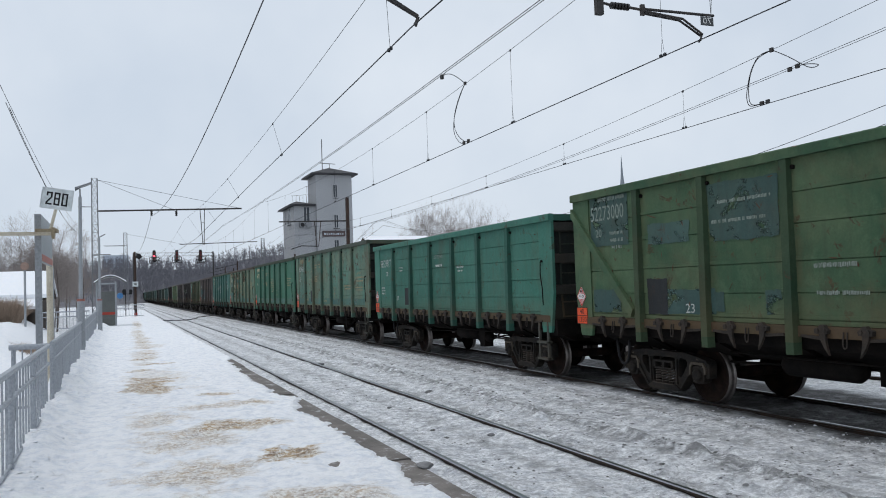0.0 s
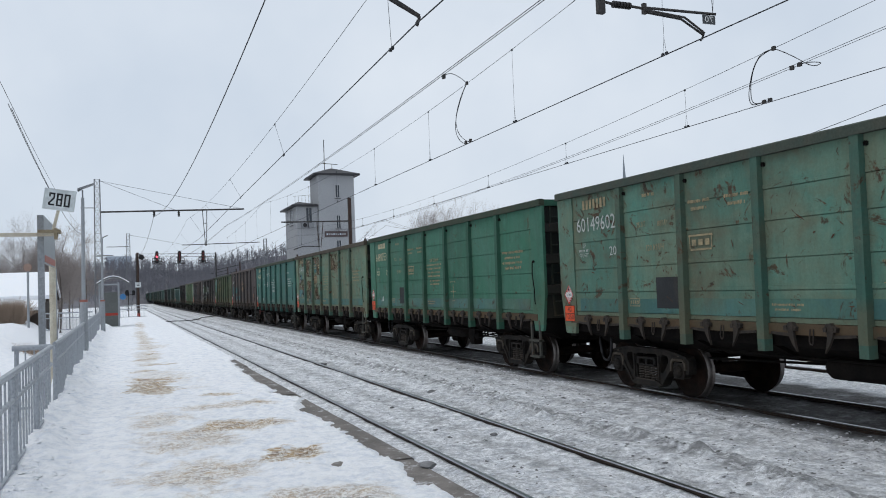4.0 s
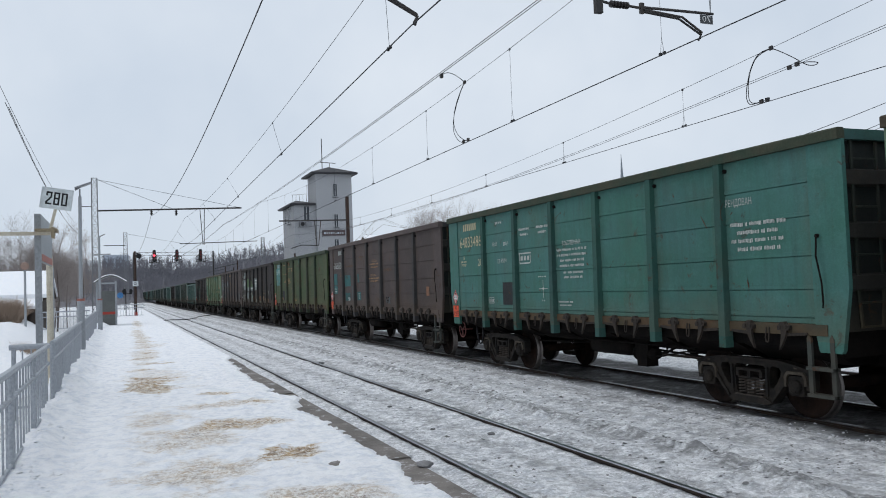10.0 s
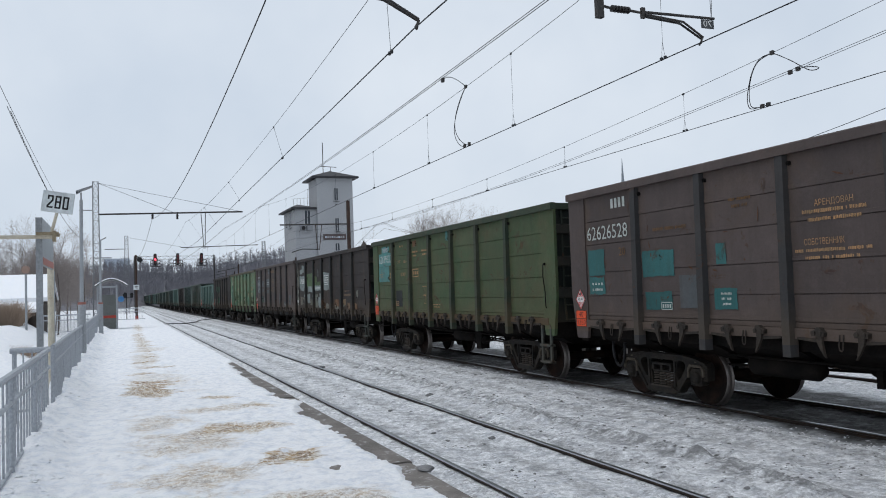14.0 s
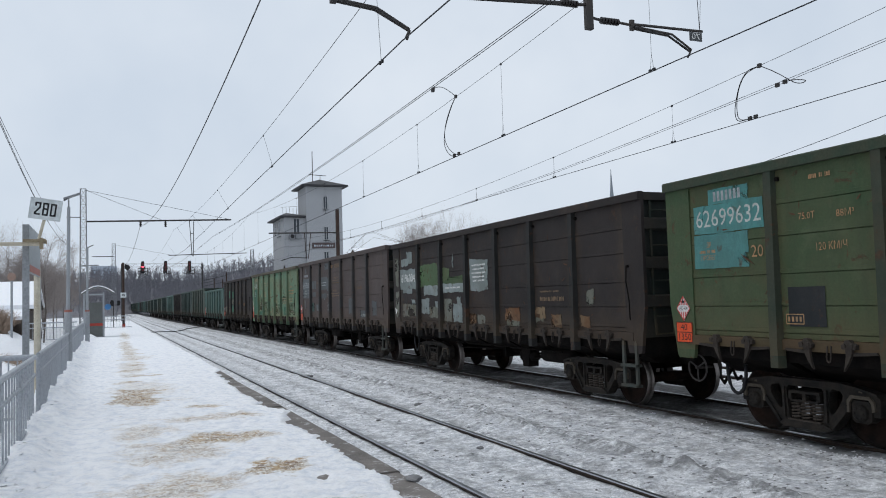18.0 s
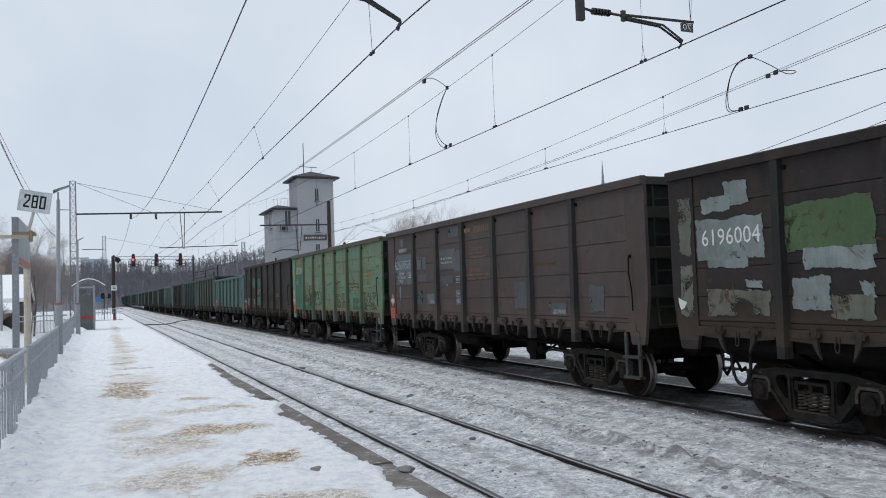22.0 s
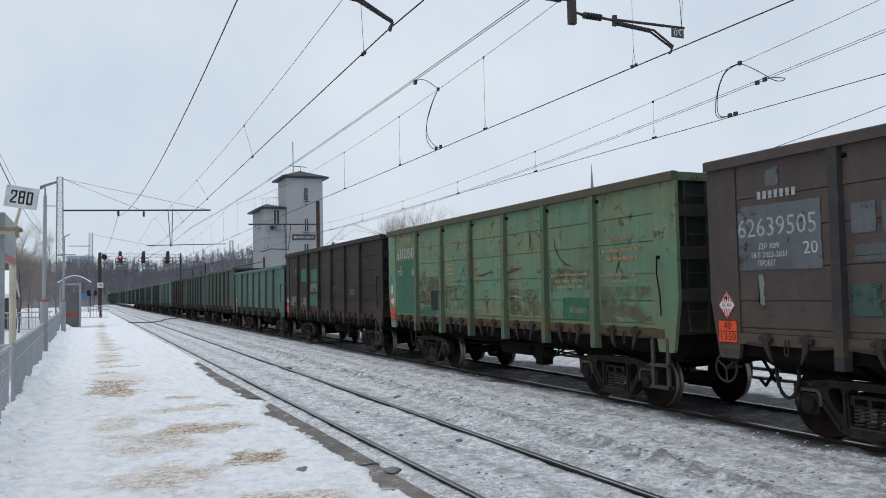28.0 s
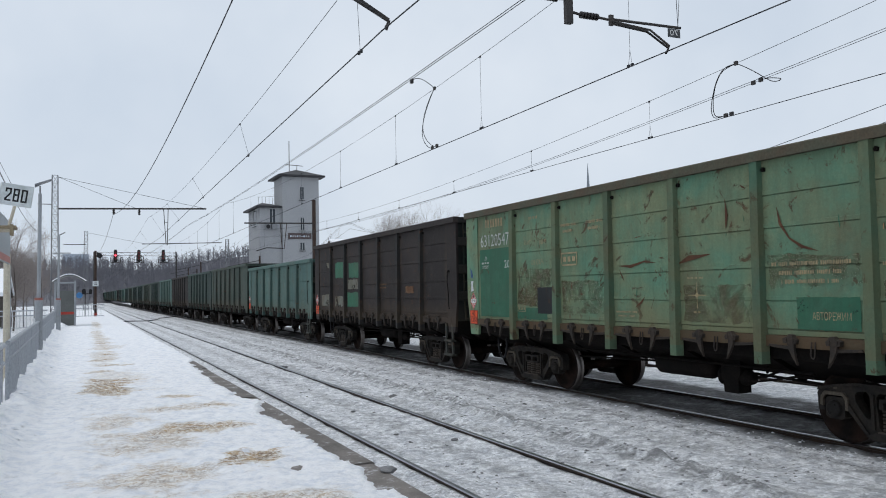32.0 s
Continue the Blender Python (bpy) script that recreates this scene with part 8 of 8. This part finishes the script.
# a dark cable lying across the tracks, frozen clods and a flat stone at the edge
bm = bmesh.new()
tube(bm, [(3.0, 70.6, 0.02), (3.9, 70.3, 0.05), (5.1, 69.9, 0.03), (6.2, 74.5, -0.03), (7.0, 80, -0.05), (8.3, 83, -0.05), (9.2, 85.5, -0.06)], 0.04, 6)
tagged(part("trackside_hose", bm, M_BLACK, smooth=True), "dark hose lying across the snowy track", "hose")


def clod(x, y, z, r, seed, mat, label):
    bm2 = bmesh.new()
    bmesh.ops.create_icosphere(bm2, subdivisions=2, radius=r)
    for v in bm2.verts:
        k = 1 + 0.45 * noise.noise(v.co * (2.2 / r) + Vector((seed, 0, 0)))
        v.co = Vector((v.co.x * k * 1.2, v.co.y * k * 1.3, v.co.z * k * 0.55))
    ob = part("snow_clod", bm2, mat, m=pose(x, y, z))
    return tagged(ob, label, "clod", "clods on the ground")


M_CLOD = worn("frozen_dirty_clod", (0.20, 0.20, 0.205), (0.10, 0.10, 0.10), 0.9, 0, 6, 40, 0.7, 0.4)
for i, (x, y, r) in enumerate(((5.05, 10.78, 0.06), (7.68, 9.21, 0.09), (6.44, 19.28, 0.10), (5.55, 23.62, 0.12), (6.0, 15.79, 0.10), (8.05, 13.71, 0.07), (4.6, 14.2, 0.05), (6.9, 12.2, 0.06), (8.4, 10.6, 0.05), (4.45, 11.6, 0.045), (6.6, 16.5, 0.11), (6.55, 17.6, 0.10), (6.5, 14.6, 0.09))):
    clod(x, y, -0.07, r * 0.75, i * 7.0, M_CLOD, "small frozen clod of dirty snow between the tracks")
tagged(clod(2.80, 7.56, 0.365, 0.065, 91.0, worn("grey_stone", (0.22, 0.22, 0.225), (0.14, 0.14, 0.14), 0.9, 0, 5, 30, 0.6, 0.3), "flat grey stone on the platform edge"), category="stone")

# round sign and thin posts beyond the fence
rs = empty("path_sign", pose(-5.15, 53, -0.4), label="faded orange round sign on a thin grey post", category="sign")
bm = bmesh.new()
tube(bm, [(0, 0, 0), (0, 0, 4.6)], 0.07, 6)
part("post", bm, M_POST_GREY, rs)
bm = bmesh.new()
lathe(bm, [(-0.03, 0.22), (0.03, 0.24)], 14, "y")
part("round_sign", bm, worn("faded_orange_sign", (0.30, 0.20, 0.16), (0.36, 0.28, 0.24)), rs, "faded orange disc", pose(0, -0.1, 4.55))
tp = empty("thin_post", pose(-2.62, 38, -0.4), label="thin pale post beyond the fence", category="post")
bm = bmesh.new()
tube(bm, [(0, 0, 0), (0, 0, 3.9)], 0.045, 6)
part("post", bm, M_POST_GREY, tp)


def scatter(name, n, place, mat, label, seed):
    """Many small flattened lumps in one mesh."""
    rr = random.Random(seed)
    vs, fs = [], []
    for _ in range(n):
        x, y, z, r = place(rr)
        a = rr.uniform(0, 3.14)
        k = len(vs)
        for c, s in ((1, 0), (0, 1), (-1, 0), (0, -1)):
            q = r * rr.uniform(0.6, 1.4)
            vs.append((x + q * (c * math.cos(a) - s * math.sin(a)), y + q * (c * math.sin(a) + s * math.cos(a)), z + rr.uniform(-0.2, 0.2) * r))
        vs += [(x + rr.uniform(-0.3, 0.3) * r, y + rr.uniform(-0.3, 0.3) * r, z + r * rr.uniform(0.25, 0.55)), (x, y, z - 0.4 * r)]
        fs += [(k + i, k + (i + 1) % 4, k + 4) for i in range(4)] + [(k + (i + 1) % 4, k + i, k + 5) for i in range(4)]
    me2 = bpy.data.meshes.new(name)
    me2.from_pydata(vs, [], fs)
    me2.materials.append(mat)
    tagged(new(name, me2), label, "debris", kind="stuff")


def on_bed(rr):
    x = rr.choice((6.5, 6.6, 8.3, 8.6, 7.6, 5.9, 4.5, 7.2)) + rr.gauss(0, 0.28)
    y = 6.5 + 40 * rr.random() ** 1.6
    return x, y, ground_height(x, y) + 0.004, 0.012 + 0.028 * rr.random() ** 3


def at_soot(rr):
    x = 9.0 + rr.gauss(0, 0.16)
    y = 6.5 + 34 * rr.random() ** 1.5
    return x, y, ground_height(x, y) + 0.006, 0.010 + 0.026 * rr.random() ** 2.5


def on_platform(rr):
    x = -0.98 + 0.5 * rr.random() ** 2 if rr.random() < 0.7 else rr.uniform(-0.6, 2.3)
    y = 7.0 + 22 * rr.random() ** 1.6
    return x, y, snow_height(x, y) + 0.004, 0.012 + (0.040 if x < -0.5 else 0.014) * rr.random() ** 2.5


scatter("frozen_grit", 1300, on_bed, M_CLOD, "dark frozen grit scattered over the snow between tracks", 41)
scatter("snow_crumbs", 420, at_soot, M_SNOW_CAP, "white snow crumbs along the sooty track edge", 42)
scatter("platform_snow_lumps", 320, on_platform, M_PLATFORM_SNOW, "loose snow lumps along the platform fence", 43)


# ---- movement of the train ----
def motions():
    times = [i * 0.5 for i in range(65)]
    ticks = [i * 0.1 for i in range(321)]
    spin = [(t, math.degrees((travelled(0) - travelled(t)) / 0.4785)) for t in ticks]
    for k, w, sets in ROLLING:
        rows = []
        for t in times:
            y = travelled(t) + PITCH * k - 6.425 + NUDGE.get(k, 0.0)
            ox, oz = bend(max(0.0, y))
            rows.append((t, pose(TRAIN_X + ox, y, oz)))
        walk(w, rows)
        for i, a in enumerate(sets):
            y = (-5.25, -3.4, 3.4, 5.25)[i]
            walk(a, [(t, pose(0, y, 0.4785, d % 360.0)) for t, d in spin] if k < 14 else [(0, pose(0, y, 0.4785)), (32, pose(0, y, 0.4785))])


NUDGE = {0: 0.026, 1: -0.011, 2: -0.016, 3: 0.031, 4: 0.019, 5: -0.024, 6: -0.012, 7: -0.019, 9: -0.021, 10: 0.032}
motions()
